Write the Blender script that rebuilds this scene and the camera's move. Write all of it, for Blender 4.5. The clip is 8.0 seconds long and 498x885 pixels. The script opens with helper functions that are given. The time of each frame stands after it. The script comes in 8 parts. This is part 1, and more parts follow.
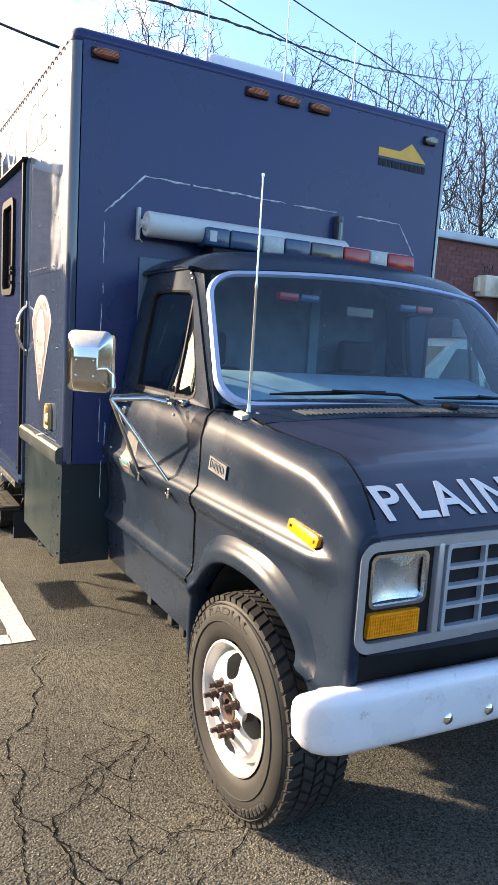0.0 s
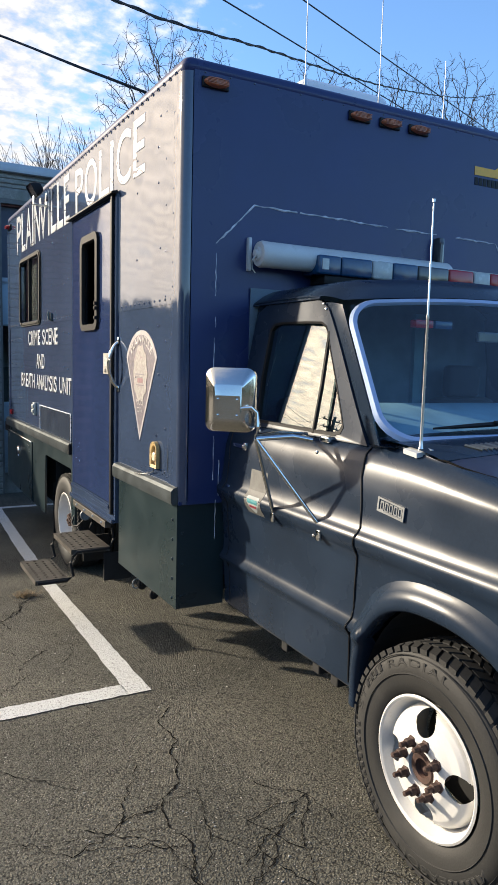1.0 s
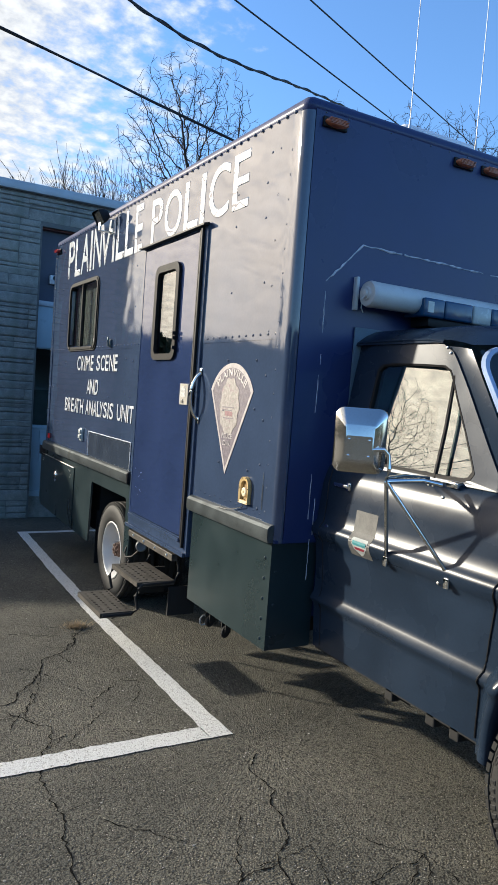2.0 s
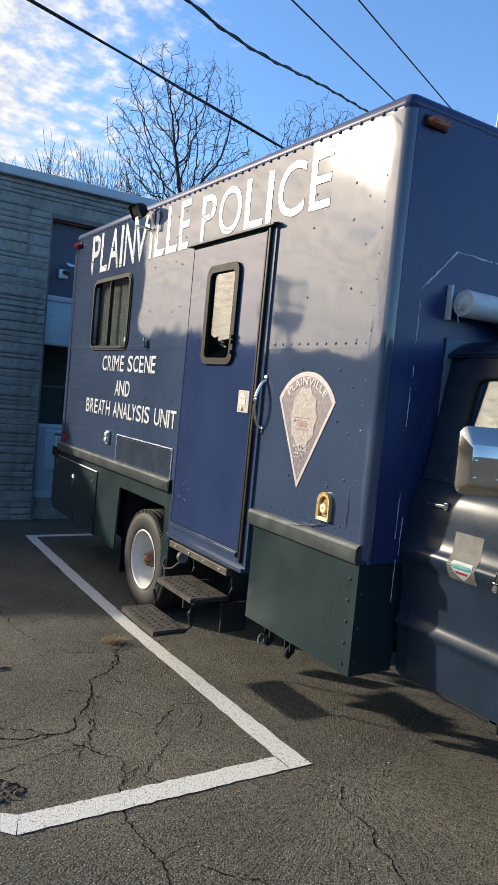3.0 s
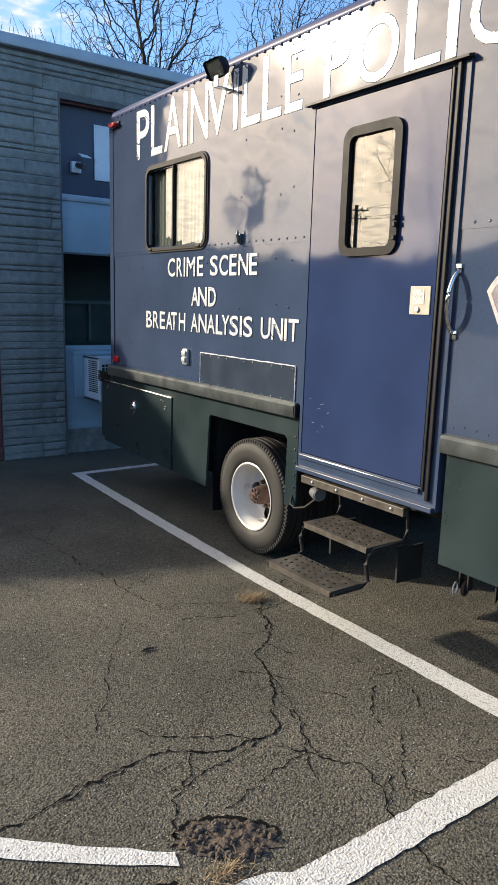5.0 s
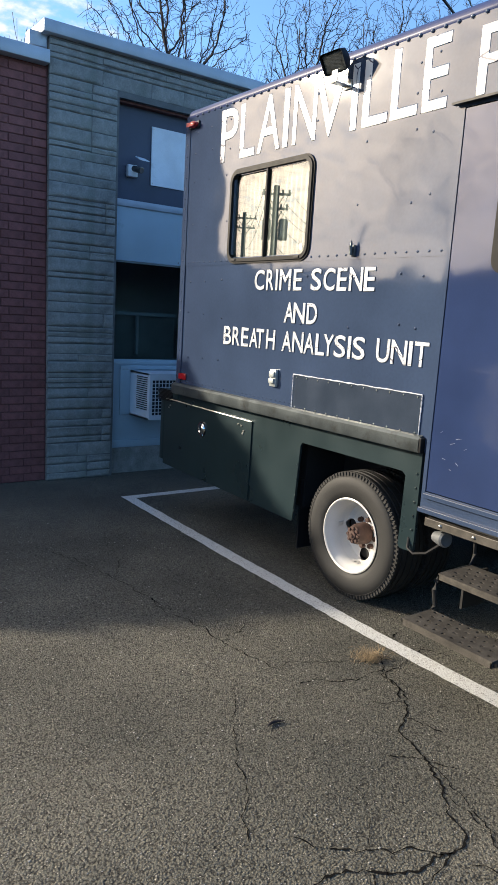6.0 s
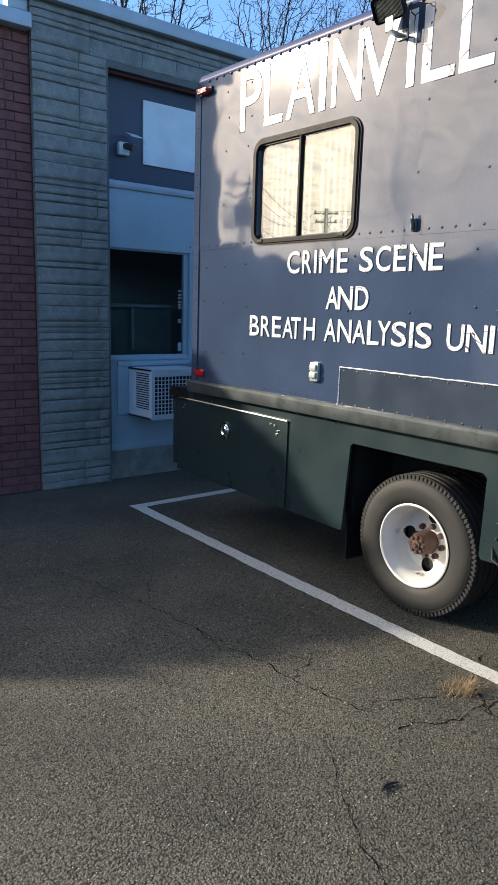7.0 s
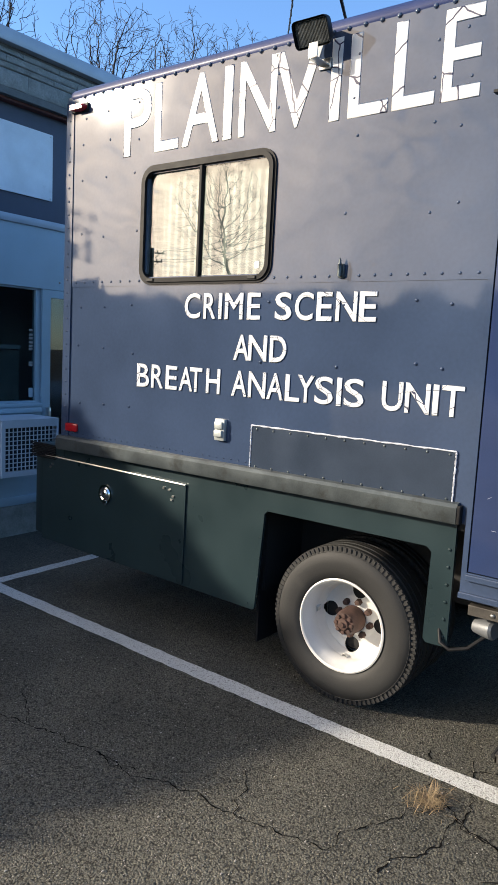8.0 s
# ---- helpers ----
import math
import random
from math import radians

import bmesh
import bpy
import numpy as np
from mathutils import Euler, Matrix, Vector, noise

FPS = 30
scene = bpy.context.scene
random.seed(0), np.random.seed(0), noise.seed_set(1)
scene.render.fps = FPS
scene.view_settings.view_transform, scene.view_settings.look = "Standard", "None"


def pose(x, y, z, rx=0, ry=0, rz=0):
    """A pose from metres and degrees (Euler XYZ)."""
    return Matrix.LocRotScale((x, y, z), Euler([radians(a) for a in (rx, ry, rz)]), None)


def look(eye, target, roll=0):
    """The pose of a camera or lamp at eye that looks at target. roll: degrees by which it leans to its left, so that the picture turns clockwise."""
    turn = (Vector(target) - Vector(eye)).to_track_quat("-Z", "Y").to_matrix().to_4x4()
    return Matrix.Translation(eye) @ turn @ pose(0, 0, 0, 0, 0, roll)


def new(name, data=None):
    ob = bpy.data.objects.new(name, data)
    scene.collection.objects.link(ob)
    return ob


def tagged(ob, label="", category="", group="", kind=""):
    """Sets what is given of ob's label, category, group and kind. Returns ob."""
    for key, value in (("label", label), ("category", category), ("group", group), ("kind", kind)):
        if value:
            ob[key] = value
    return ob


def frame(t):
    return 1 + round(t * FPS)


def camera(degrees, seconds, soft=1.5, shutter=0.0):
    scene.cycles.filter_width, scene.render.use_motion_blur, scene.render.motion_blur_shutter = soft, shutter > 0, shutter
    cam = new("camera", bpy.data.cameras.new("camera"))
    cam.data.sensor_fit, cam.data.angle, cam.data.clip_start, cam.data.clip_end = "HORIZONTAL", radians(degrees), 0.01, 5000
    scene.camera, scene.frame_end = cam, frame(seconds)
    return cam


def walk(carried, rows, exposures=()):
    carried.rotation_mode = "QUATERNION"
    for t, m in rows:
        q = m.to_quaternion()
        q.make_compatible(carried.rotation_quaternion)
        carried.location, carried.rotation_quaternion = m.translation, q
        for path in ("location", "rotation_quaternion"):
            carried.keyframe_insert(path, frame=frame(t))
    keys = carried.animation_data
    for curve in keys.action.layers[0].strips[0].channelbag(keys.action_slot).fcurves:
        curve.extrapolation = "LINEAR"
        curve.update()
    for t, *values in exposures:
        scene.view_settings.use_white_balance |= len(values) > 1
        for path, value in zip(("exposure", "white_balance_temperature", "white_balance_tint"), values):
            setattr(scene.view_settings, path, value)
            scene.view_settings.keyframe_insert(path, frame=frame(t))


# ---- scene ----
import collections
cam = camera(38.5, 8.0)
PATH = [
    (0, (-0.903, -3.567, 1.598), (0.056, -1.831, 1.338), 3.3),
    (0.5, (-1.107, -3.402, 1.605), (-0.132, -1.67, 1.38), 1.8),
    (1, (-1.335, -3.166, 1.629), (-0.387, -1.417, 1.426), 1.2),
    (1.5, (-1.655, -3.047, 1.656), (-0.636, -1.33, 1.536), 3.3),
    (2, (-1.791, -2.846, 1.626), (-0.806, -1.108, 1.514), 4.0),
    (2.2, (-1.824, -2.725, 1.645), (-0.834, -0.993, 1.507), 1.8),
    (3.3, (-2.274, -2.267, 1.652), (-1.194, -0.588, 1.53), 6.0),
    (3.5, (-2.306, -2.157, 1.624), (-1.242, -0.473, 1.443), 5.4),
    (4, (-2.314, -1.834, 1.601), (-1.29, -0.156, 1.232), 0.5),
    (4.2, (-2.377, -1.685, 1.603), (-1.355, -0.014, 1.197), 2.7),
    (5.3, (-2.605, -0.926, 1.581), (-1.449, 0.666, 1.223), 0.7),
    (5.5, (-2.642, -0.778, 1.566), (-1.544, 0.857, 1.222), 1.4),
    (6, (-2.816, -0.38, 1.59), (-1.657, 1.216, 1.259), 3.1),
    (6.5, (-2.893, -0.067, 1.529), (-1.688, 1.504, 1.249), 2.5),
    (7, (-2.881, 0.294, 1.569), (-1.642, 1.823, 1.213), 1.4),
    (7.5, (-2.946, 0.727, 1.51), (-1.385, 1.959, 1.297), 4.3),
    (8, (-2.792, 0.986, 1.62), (-1.202, 2.176, 1.382), 2.5),
]
EXPOSURES = [(0.0, 1.72, 7600, 13), (0.5, 1.18, 7200, 11), (1.0, 0.95, 6600, 8), (1.5, 0.78, 6250, 6), (2.2, 0.78, 6150, 6), (3.4, 0.74, 6600, 8), (4.0, 0.88, 6750, 9), (5.5, 0.96, 6600, 8), (6.5, 1.06, 6450, 8), (7.3, 0.96, 6450, 8), (8.0, 0.96, 6450, 9)]
walk(cam, [(t, look(eye, target, roll)) for t, eye, target, roll in PATH], EXPOSURES)

# ---- light ----
SUN = Vector((-0.612, 0.716, 0.334)).normalized()
world = bpy.data.worlds.new("sky")
scene.world = world
world.use_nodes = True
wn, wl = world.node_tree.nodes, world.node_tree.links
wn.clear()


def wnode(kind, **inputs):
    n = wn.new(kind)
    for k, v in inputs.items():
        n.inputs[int(k[1:]) if k[0] == "i" and k[1:].isdigit() else k].default_value = v
    return n


def wmath(op, a, b=None):
    n = wn.new("ShaderNodeMath")
    n.operation = op
    for i, v in enumerate((a, b)):
        if v is None:
            continue
        if isinstance(v, (int, float)):
            n.inputs[i].default_value = v
        else:
            wl.new(v, n.inputs[i])
    return n.outputs[0]


sky = wn.new("ShaderNodeTexSky")
sky.sky_type, sky.sun_disc = "NISHITA", False
sky.sun_elevation, sky.sun_rotation = math.asin(SUN.z), math.atan2(SUN.x, SUN.y)
sky.air_density, sky.dust_density, sky.ozone_density = 1.0, 0.3, 3.0
coord = wn.new("ShaderNodeTexCoord")
sep = wn.new("ShaderNodeSeparateXYZ")
wl.new(coord.outputs["Generated"], sep.inputs[0])
lift = wmath("ADD", wmath("MAXIMUM", sep.outputs[2], 0.0), 0.22)
flat = wn.new("ShaderNodeCombineXYZ")
wl.new(wmath("DIVIDE", sep.outputs[0], lift), flat.inputs[0])
wl.new(wmath("DIVIDE", sep.outputs[1], lift), flat.inputs[1])
toward = wn.new("ShaderNodeVectorMath")
toward.operation = "DOT_PRODUCT"
wl.new(coord.outputs["Generated"], toward.inputs[0])
toward.inputs[1].default_value = SUN
near_sun = wmath("MAXIMUM", toward.outputs["Value"], 0.0)
puffs = wnode("ShaderNodeTexNoise", Scale=21.0, Detail=5.0, Roughness=0.55)
wl.new(flat.outputs[0], puffs.inputs["Vector"])
banks = wnode("ShaderNodeTexNoise", Scale=1.3, Detail=3.0, Roughness=0.5)
wl.new(flat.outputs[0], banks.inputs["Vector"])
# cloud cover: thick round the sun, thinning to loose scraps in the clear half of the sky
side = wn.new("ShaderNodeMapRange")
side.inputs["From Min"].default_value, side.inputs["From Max"].default_value = 0.44, 0.72
side.clamp = False
wl.new(toward.outputs["Value"], side.inputs["Value"])
cover = wmath("ADD", wmath("MULTIPLY", puffs.outputs["Fac"], 1.25), wmath("ADD", wmath("MULTIPLY", banks.outputs["Fac"], 0.65), wmath("MULTIPLY", wmath("MINIMUM", side.outputs[0], 0.92), 0.75)))
mask = wn.new("ShaderNodeMapRange")
mask.interpolation_type = "SMOOTHSTEP"
mask.inputs["From Min"].default_value, mask.inputs["From Max"].default_value = 1.02, 1.62
wl.new(cover, mask.inputs["Value"])
glow = wmath("ADD", wmath("MULTIPLY", wmath("POWER", near_sun, 3.0), 0.26), wmath("MULTIPLY", wmath("POWER", near_sun, 14.0), 3.1))
cloud = wn.new("ShaderNodeVectorMath")
cloud.operation = "MULTIPLY_ADD"
cloud.inputs[0].default_value = (1.0, 0.77, 0.54)
wl.new(glow, cloud.inputs[1])
cloud.inputs[2].default_value = (0.46, 0.475, 0.51)
shade = wn.new("ShaderNodeMapRange")
shade.inputs["From Min"].default_value, shade.inputs["From Max"].default_value = 0.34, 0.66
shade.inputs["To Min"].default_value, shade.inputs["To Max"].default_value = 0.70, 1.16
wl.new(puffs.outputs["Fac"], shade.inputs["Value"])
ribbed = wn.new("ShaderNodeVectorMath")
ribbed.operation = "SCALE"
wl.new(cloud.outputs[0], ribbed.inputs[0])
wl.new(shade.outputs[0], ribbed.inputs["Scale"])
dim = wn.new("ShaderNodeVectorMath")
dim.operation = "MULTIPLY"
wl.new(sky.outputs[0], dim.inputs[0])
dim.inputs[1].default_value = (0.128, 0.148, 0.172)
blend = wn.new("ShaderNodeMix")
blend.data_type = "RGBA"
wl.new(mask.outputs[0], blend.inputs["Factor"])
wl.new(dim.outputs[0], blend.inputs["A"])
wl.new(ribbed.outputs[0], blend.inputs["B"])
back = wn.new("ShaderNodeBackground")
wl.new(blend.outputs["Result"], back.inputs["Color"])
wl.new(back.outputs[0], wn.new("ShaderNodeOutputWorld").inputs["Surface"])

sun = new("sun", bpy.data.lights.new("sun", "SUN"))
sun.data.energy, sun.data.angle, sun.data.color = 4.2, radians(1.4), (1.0, 0.87, 0.70)
sun.matrix_world = look((0, 0, 40), Vector((0, 0, 40)) - SUN)


# ---- materials ----
def material(name, color, rough=0.5, metal=0.0, coat=0.0, spec=0.5, vary=0.25, scale=6.0, fine=0.0, fine_scale=180.0, wave=0.0, wave_scale=1.6, dirt=None, dirt_at=0.62, dirt_scale=3.0, rough_vary=0.12):
    """A paint, metal, stone or plastic: stains at one scale, grain at another, and a relief from both."""
    m = bpy.data.materials.new(name)
    m.use_nodes = True
    n, l = m.node_tree.nodes, m.node_tree.links
    b = n["Principled BSDF"]
    b.inputs["Metallic"].default_value, b.inputs["Specular IOR Level"].default_value = metal, spec
    b.inputs["Coat Weight"].default_value, b.inputs["Coat Roughness"].default_value = coat, 0.06
    co = n.new("ShaderNodeTexCoord")
    big = n.new("ShaderNodeTexNoise")
    big.inputs["Scale"].default_value, big.inputs["Detail"].default_value = scale, 6
    l.new(co.outputs["Object"], big.inputs["Vector"])
    small = n.new("ShaderNodeTexNoise")
    small.inputs["Scale"].default_value, small.inputs["Detail"].default_value = fine_scale, 3
    l.new(co.outputs["Object"], small.inputs["Vector"])
    mix = n.new("ShaderNodeMix")
    mix.data_type = "RGBA"
    mix.inputs["A"].default_value = (*[c * (1 - vary) for c in color], 1)
    mix.inputs["B"].default_value = (*[min(1, c * (1 + vary)) for c in color], 1)
    add = n.new("ShaderNodeMath")
    add.operation = "MULTIPLY_ADD"
    l.new(small.outputs["Fac"], add.inputs[0])
    add.inputs[1].default_value = 0.4
    l.new(big.outputs["Fac"], add.inputs[2])
    rng = n.new("ShaderNodeMapRange")
    rng.inputs["From Min"].default_value, rng.inputs["From Max"].default_value = 0.45, 0.95
    l.new(add.outputs[0], rng.inputs["Value"])
    l.new(rng.outputs[0], mix.inputs["Factor"])
    out = mix.outputs["Result"]
    if dirt:
        spots = n.new("ShaderNodeTexNoise")
        spots.inputs["Scale"].default_value, spots.inputs["Detail"].default_value, spots.inputs["Roughness"].default_value = dirt_scale, 9, 0.65
        l.new(co.outputs["Object"], spots.inputs["Vector"])
        ramp = n.new("ShaderNodeMapRange")
        ramp.inputs["From Min"].default_value, ramp.inputs["From Max"].default_value = dirt_at, dirt_at + 0.16
        l.new(spots.outputs["Fac"], ramp.inputs["Value"])
        over = n.new("ShaderNodeMix")
        over.data_type = "RGBA"
        l.new(ramp.outputs[0], over.inputs["Factor"])
        l.new(out, over.inputs["A"])
        over.inputs["B"].default_value = (*dirt, 1)
        out = over.outputs["Result"]
    l.new(out, b.inputs["Base Color"])
    rr = n.new("ShaderNodeMapRange")
    rr.inputs["To Min"].default_value, rr.inputs["To Max"].default_value = max(0.02, rough - rough_vary), min(1, rough + rough_vary)
    l.new(big.outputs["Fac"], rr.inputs["Value"])
    l.new(rr.outputs[0], b.inputs["Roughness"])
    normal = None
    if fine:
        bump = n.new("ShaderNodeBump")
        bump.inputs["Strength"].default_value, bump.inputs["Distance"].default_value = 1.0, fine
        l.new(small.outputs["Fac"], bump.inputs["Height"])
        normal = bump
    if wave:
        soft = n.new("ShaderNodeTexNoise")
        soft.inputs["Scale"].default_value, soft.inputs["Detail"].default_value = wave_scale, 2
        l.new(co.outputs["Object"], soft.inputs["Vector"])
        bump = n.new("ShaderNodeBump")
        bump.inputs["Strength"].default_value, bump.inputs["Distance"].default_value = 1.0, wave
        l.new(soft.outputs["Fac"], bump.inputs["Height"])
        if normal:
            l.new(normal.outputs[0], bump.inputs["Normal"])
        normal = bump
    if normal:
        l.new(normal.outputs[0], b.inputs["Normal"])
    return m


def per_piece(m, amount=0.3):
    """Lets every separate piece take a shade of its own."""
    n, l = m.node_tree.nodes, m.node_tree.links
    b = n["Principled BSDF"]
    src = b.inputs["Base Color"].links[0].from_socket
    info = n.new("ShaderNodeObjectInfo")
    geo = n.new("ShaderNodeNewGeometry")
    s = n.new("ShaderNodeMath")
    s.operation = "ADD"
    l.new(info.outputs["Random"], s.inputs[0])
    l.new(geo.outputs["Random Per Island"], s.inputs[1])
    f = n.new("ShaderNodeMath")
    f.operation = "FRACT"
    l.new(s.outputs[0], f.inputs[0])
    r = n.new("ShaderNodeMapRange")
    r.inputs["To Min"].default_value, r.inputs["To Max"].default_value = 1 - amount, 1 + amount
    l.new(f.outputs[0], r.inputs["Value"])
    v = n.new("ShaderNodeVectorMath")
    v.operation = "SCALE"
    l.new(src, v.inputs[0])
    l.new(r.outputs[0], v.inputs["Scale"])
    l.new(v.outputs[0], b.inputs["Base Color"])
    return m


def clear(name, tint, rough=0.0, index=1.5):
    """Thin glass: tinted transmission under a gloss that grows towards grazing angles, alike on both faces."""
    m = bpy.data.materials.new(name)
    m.use_nodes = True
    n, l = m.node_tree.nodes, m.node_tree.links
    n.remove(n["Principled BSDF"])
    see, shine, rim, mix = n.new("ShaderNodeBsdfTransparent"), n.new("ShaderNodeBsdfGlossy"), n.new("ShaderNodeLayerWeight"), n.new("ShaderNodeMixShader")
    see.inputs["Color"].default_value = (*tint, 1)
    shine.inputs["Roughness"].default_value = rough
    rim.inputs["Blend"].default_value = 0.5
    head_on = ((index - 1) / (index + 1)) ** 2
    curve = n.new("ShaderNodeMath")
    curve.operation = "POWER"
    l.new(rim.outputs["Facing"], curve.inputs[0])
    curve.inputs[1].default_value = 4.5
    gloss = n.new("ShaderNodeMath")
    gloss.operation = "MULTIPLY_ADD"
    l.new(curve.outputs[0], gloss.inputs[0])
    gloss.inputs[1].default_value, gloss.inputs[2].default_value = 1 - head_on, head_on
    l.new(gloss.outputs[0], mix.inputs[0])
    l.new(see.outputs[0], mix.inputs[1])
    l.new(shine.outputs[0], mix.inputs[2])
    l.new(mix.outputs[0], n["Material Output"].inputs["Surface"])
    return m


NAVY = material("navy_paint", (0.040, 0.060, 0.108), rough=0.055, spec=0.85, vary=0.16, scale=2.2, wave=0.0065, wave_scale=1.7, rough_vary=0.025, fine=0.00002, fine_scale=60, dirt=(0.06, 0.06, 0.07), dirt_at=0.70, dirt_scale=5)
# the same navy, with the shade of the sunless front put into its colour
NAVY_FRONT_SHADE = material("navy_front_shade", (0.022, 0.036, 0.114), rough=0.30, spec=0.32, vary=0.15, scale=2.5, wave=0.006, wave_scale=1.3)
NAVY_DOOR = material("navy_door_paint", (0.025, 0.041, 0.104), rough=0.060, spec=0.90, vary=0.14, scale=3, wave=0.006, wave_scale=1.6, rough_vary=0.025, dirt=(0.10, 0.10, 0.12), dirt_at=0.76, dirt_scale=9)
CAB = material("cab_paint", (0.014, 0.024, 0.042), rough=0.27, spec=0.19, vary=0.22, scale=3.5, wave=0.003, wave_scale=3, fine=0.00005, fine_scale=90, dirt=(0.040, 0.046, 0.060), dirt_at=0.66, dirt_scale=4)
SKIRT = material("dark_green_skirt", (0.0145, 0.028, 0.032), rough=0.30, vary=0.22, scale=3, wave=0.006, wave_scale=1.8, dirt=(0.030, 0.044, 0.046), dirt_at=0.66, dirt_scale=6)
RAIL = material("grey_trim", (0.090, 0.105, 0.110), rough=0.38, metal=0.5, vary=0.3, scale=9, dirt=(0.05, 0.05, 0.045), dirt_at=0.55, dirt_scale=7)
ALU = material("bare_aluminium", (0.62, 0.62, 0.60), rough=0.32, metal=1.0, vary=0.2, scale=12)
CHROME = material("chrome", (0.80, 0.80, 0.78), rough=0.08, metal=1.0, vary=0.06, scale=8, rough_vary=0.05)
MIRROR_SHELL = material("polished_steel", (0.66, 0.64, 0.60), rough=0.16, metal=1.0, vary=0.08, scale=6, rough_vary=0.08)
BLACK = material("black_rubber", (0.012, 0.012, 0.013), rough=0.5, spec=0.2, vary=0.25, scale=15)
DARK = material("black_underbody", (0.010, 0.010, 0.010), rough=0.8, vary=0.4, scale=10)
TYRE = material("tyre_rubber", (0.0155, 0.0157, 0.0155), rough=0.72, vary=0.35, scale=5, fine=0.0006, fine_scale=140, dirt=(0.031, 0.030, 0.028), dirt_at=0.58, dirt_scale=5)
RIM = material("white_rim", (0.60, 0.59, 0.565), rough=0.34, vary=0.08, scale=5, dirt=(0.40, 0.32, 0.20), dirt_at=0.66, dirt_scale=8)
RUST = material("rust", (0.060, 0.031, 0.023), rough=0.75, vary=0.5, scale=30, fine=0.0008, fine_scale=260)
BADGE_PALE = material("yellowed_badge_print", (0.40, 0.37, 0.37), rough=0.4, vary=0.15, scale=30, dirt=(0.28, 0.25, 0.26), dirt_at=0.58, dirt_scale=25)
WHITE = material("white_letter_film", (0.58, 0.60, 0.62), rough=0.20, vary=0.05, scale=8)
BUMPER = material("white_bumper_paint", (0.72, 0.74, 0.78), rough=0.30, coat=0.1, vary=0.09, scale=4, dirt=(0.13, 0.08, 0.05), dirt_at=0.625, dirt_scale=22)
TRIM = material("windscreen_trim", (0.34, 0.43, 0.60), rough=0.42, metal=0.2, vary=0.1, scale=10)
AMBER = material("amber_lens", (0.85, 0.30, 0.01), rough=0.25, coat=0.1, vary=0.15, scale=40)
ORANGE = material("faded_marker_lens", (0.40, 0.13, 0.06), rough=0.35, vary=0.3, scale=30)
RED = material("red_lens", (0.36, 0.012, 0.018), rough=0.2, coat=0.1, vary=0.2, scale=30)
BLUE = material("blue_lens", (0.008, 0.050, 0.12), rough=0.2, coat=0.1, vary=0.2, scale=30)
PALE = material("pale_lens", (0.40, 0.43, 0.42), rough=0.25, coat=0.1, vary=0.12, scale=30)
NOSE_BLACK = material("dull_black_plastic", (0.014, 0.014, 0.016), rough=0.6, spec=0.2, vary=0.25, scale=20)
LOCK_PLATE = material("yellowed_plate", (0.36, 0.34, 0.29), rough=0.4, vary=0.15, scale=25)
SMOKE = material("smoke_lens", (0.045, 0.050, 0.055), rough=0.2, coat=0.4, vary=0.2, scale=20)
TUBE = material("ribbed_tube_paint", (0.50, 0.52, 0.52), rough=0.4, vary=0.12, scale=6, dirt=(0.2, 0.2, 0.19), dirt_at=0.6)
PLATE_GREY = material("dull_plate_grey", (0.16, 0.17, 0.18), rough=0.45, metal=0.4, vary=0.2, scale=20)
GRILLE = material("grey_grille", (0.42, 0.45, 0.50), rough=0.35, metal=0.3, vary=0.1, scale=10)
BEZEL = material("silver_bezel", (0.42, 0.43, 0.45), rough=0.33, metal=0.5, vary=0.08, scale=8)
LENS = clear("lamp_glass", (0.9, 0.93, 0.95), 0.02, 1.5)
REFLECTOR = material("lamp_reflector", (0.66, 0.69, 0.72), rough=0.26, metal=0.85, vary=0.08, scale=18)
LAMP_DARK = material("dark_lamp_reflector", (0.15, 0.15, 0.145), rough=0.3, metal=0.3, vary=0.3, scale=30)
GLASS = clear("cab_glass", (0.80, 0.92, 0.96), 0.0, 1.85)
DOOR_GLASS = clear("cab_door_glass", (0.62, 0.72, 0.72), 0.0, 2.3)
DARK_GLASS = clear("tinted_glass", (0.74, 0.78, 0.76), 0.0, 2.2)
SEAL = material("window_rubber", (0.012, 0.012, 0.013), rough=0.55, spec=0.12, vary=0.2, scale=20)
SEALANT = material("sealant_bead", (0.50, 0.52, 0.58), rough=0.6, vary=0.4, scale=40)
BADGE = material("faded_badge_film", (0.165, 0.145, 0.165), rough=0.4, vary=0.35, scale=60, fine_scale=240, dirt=(0.13, 0.115, 0.15), dirt_at=0.5, dirt_scale=45)
YELLOW = material("yellow_film", (0.80, 0.39, 0.02), rough=0.4, vary=0.1, scale=20)
INLET = material("yellowed_plastic", (0.52, 0.37, 0.16), rough=0.45, vary=0.15, scale=30)
INLET_DEEP = material("browned_plastic", (0.22, 0.14, 0.05), rough=0.6, vary=0.2, scale=30)
OUTLET = material("grey_cast_metal", (0.40, 0.43, 0.42), rough=0.45, metal=0.3, vary=0.2, scale=30)
CREAM = material("cream_plastic", (0.70, 0.60, 0.40), rough=0.4, vary=0.12, scale=25)
STEEL = material("worn_step_steel", (0.080, 0.073, 0.063), rough=0.55, metal=0.4, vary=0.45, scale=14, dirt=(0.05, 0.045, 0.04), dirt_at=0.5, dirt_scale=12)
CABIN = material("cab_lining", (0.115, 0.165, 0.210), rough=0.75, vary=0.25, scale=8)
DASH = material("blue_dashboard", (0.16, 0.30, 0.38), rough=0.65, vary=0.2, scale=8)
SEAT = material("seat_cloth", (0.022, 0.026, 0.032), rough=0.85, vary=0.25, scale=20)

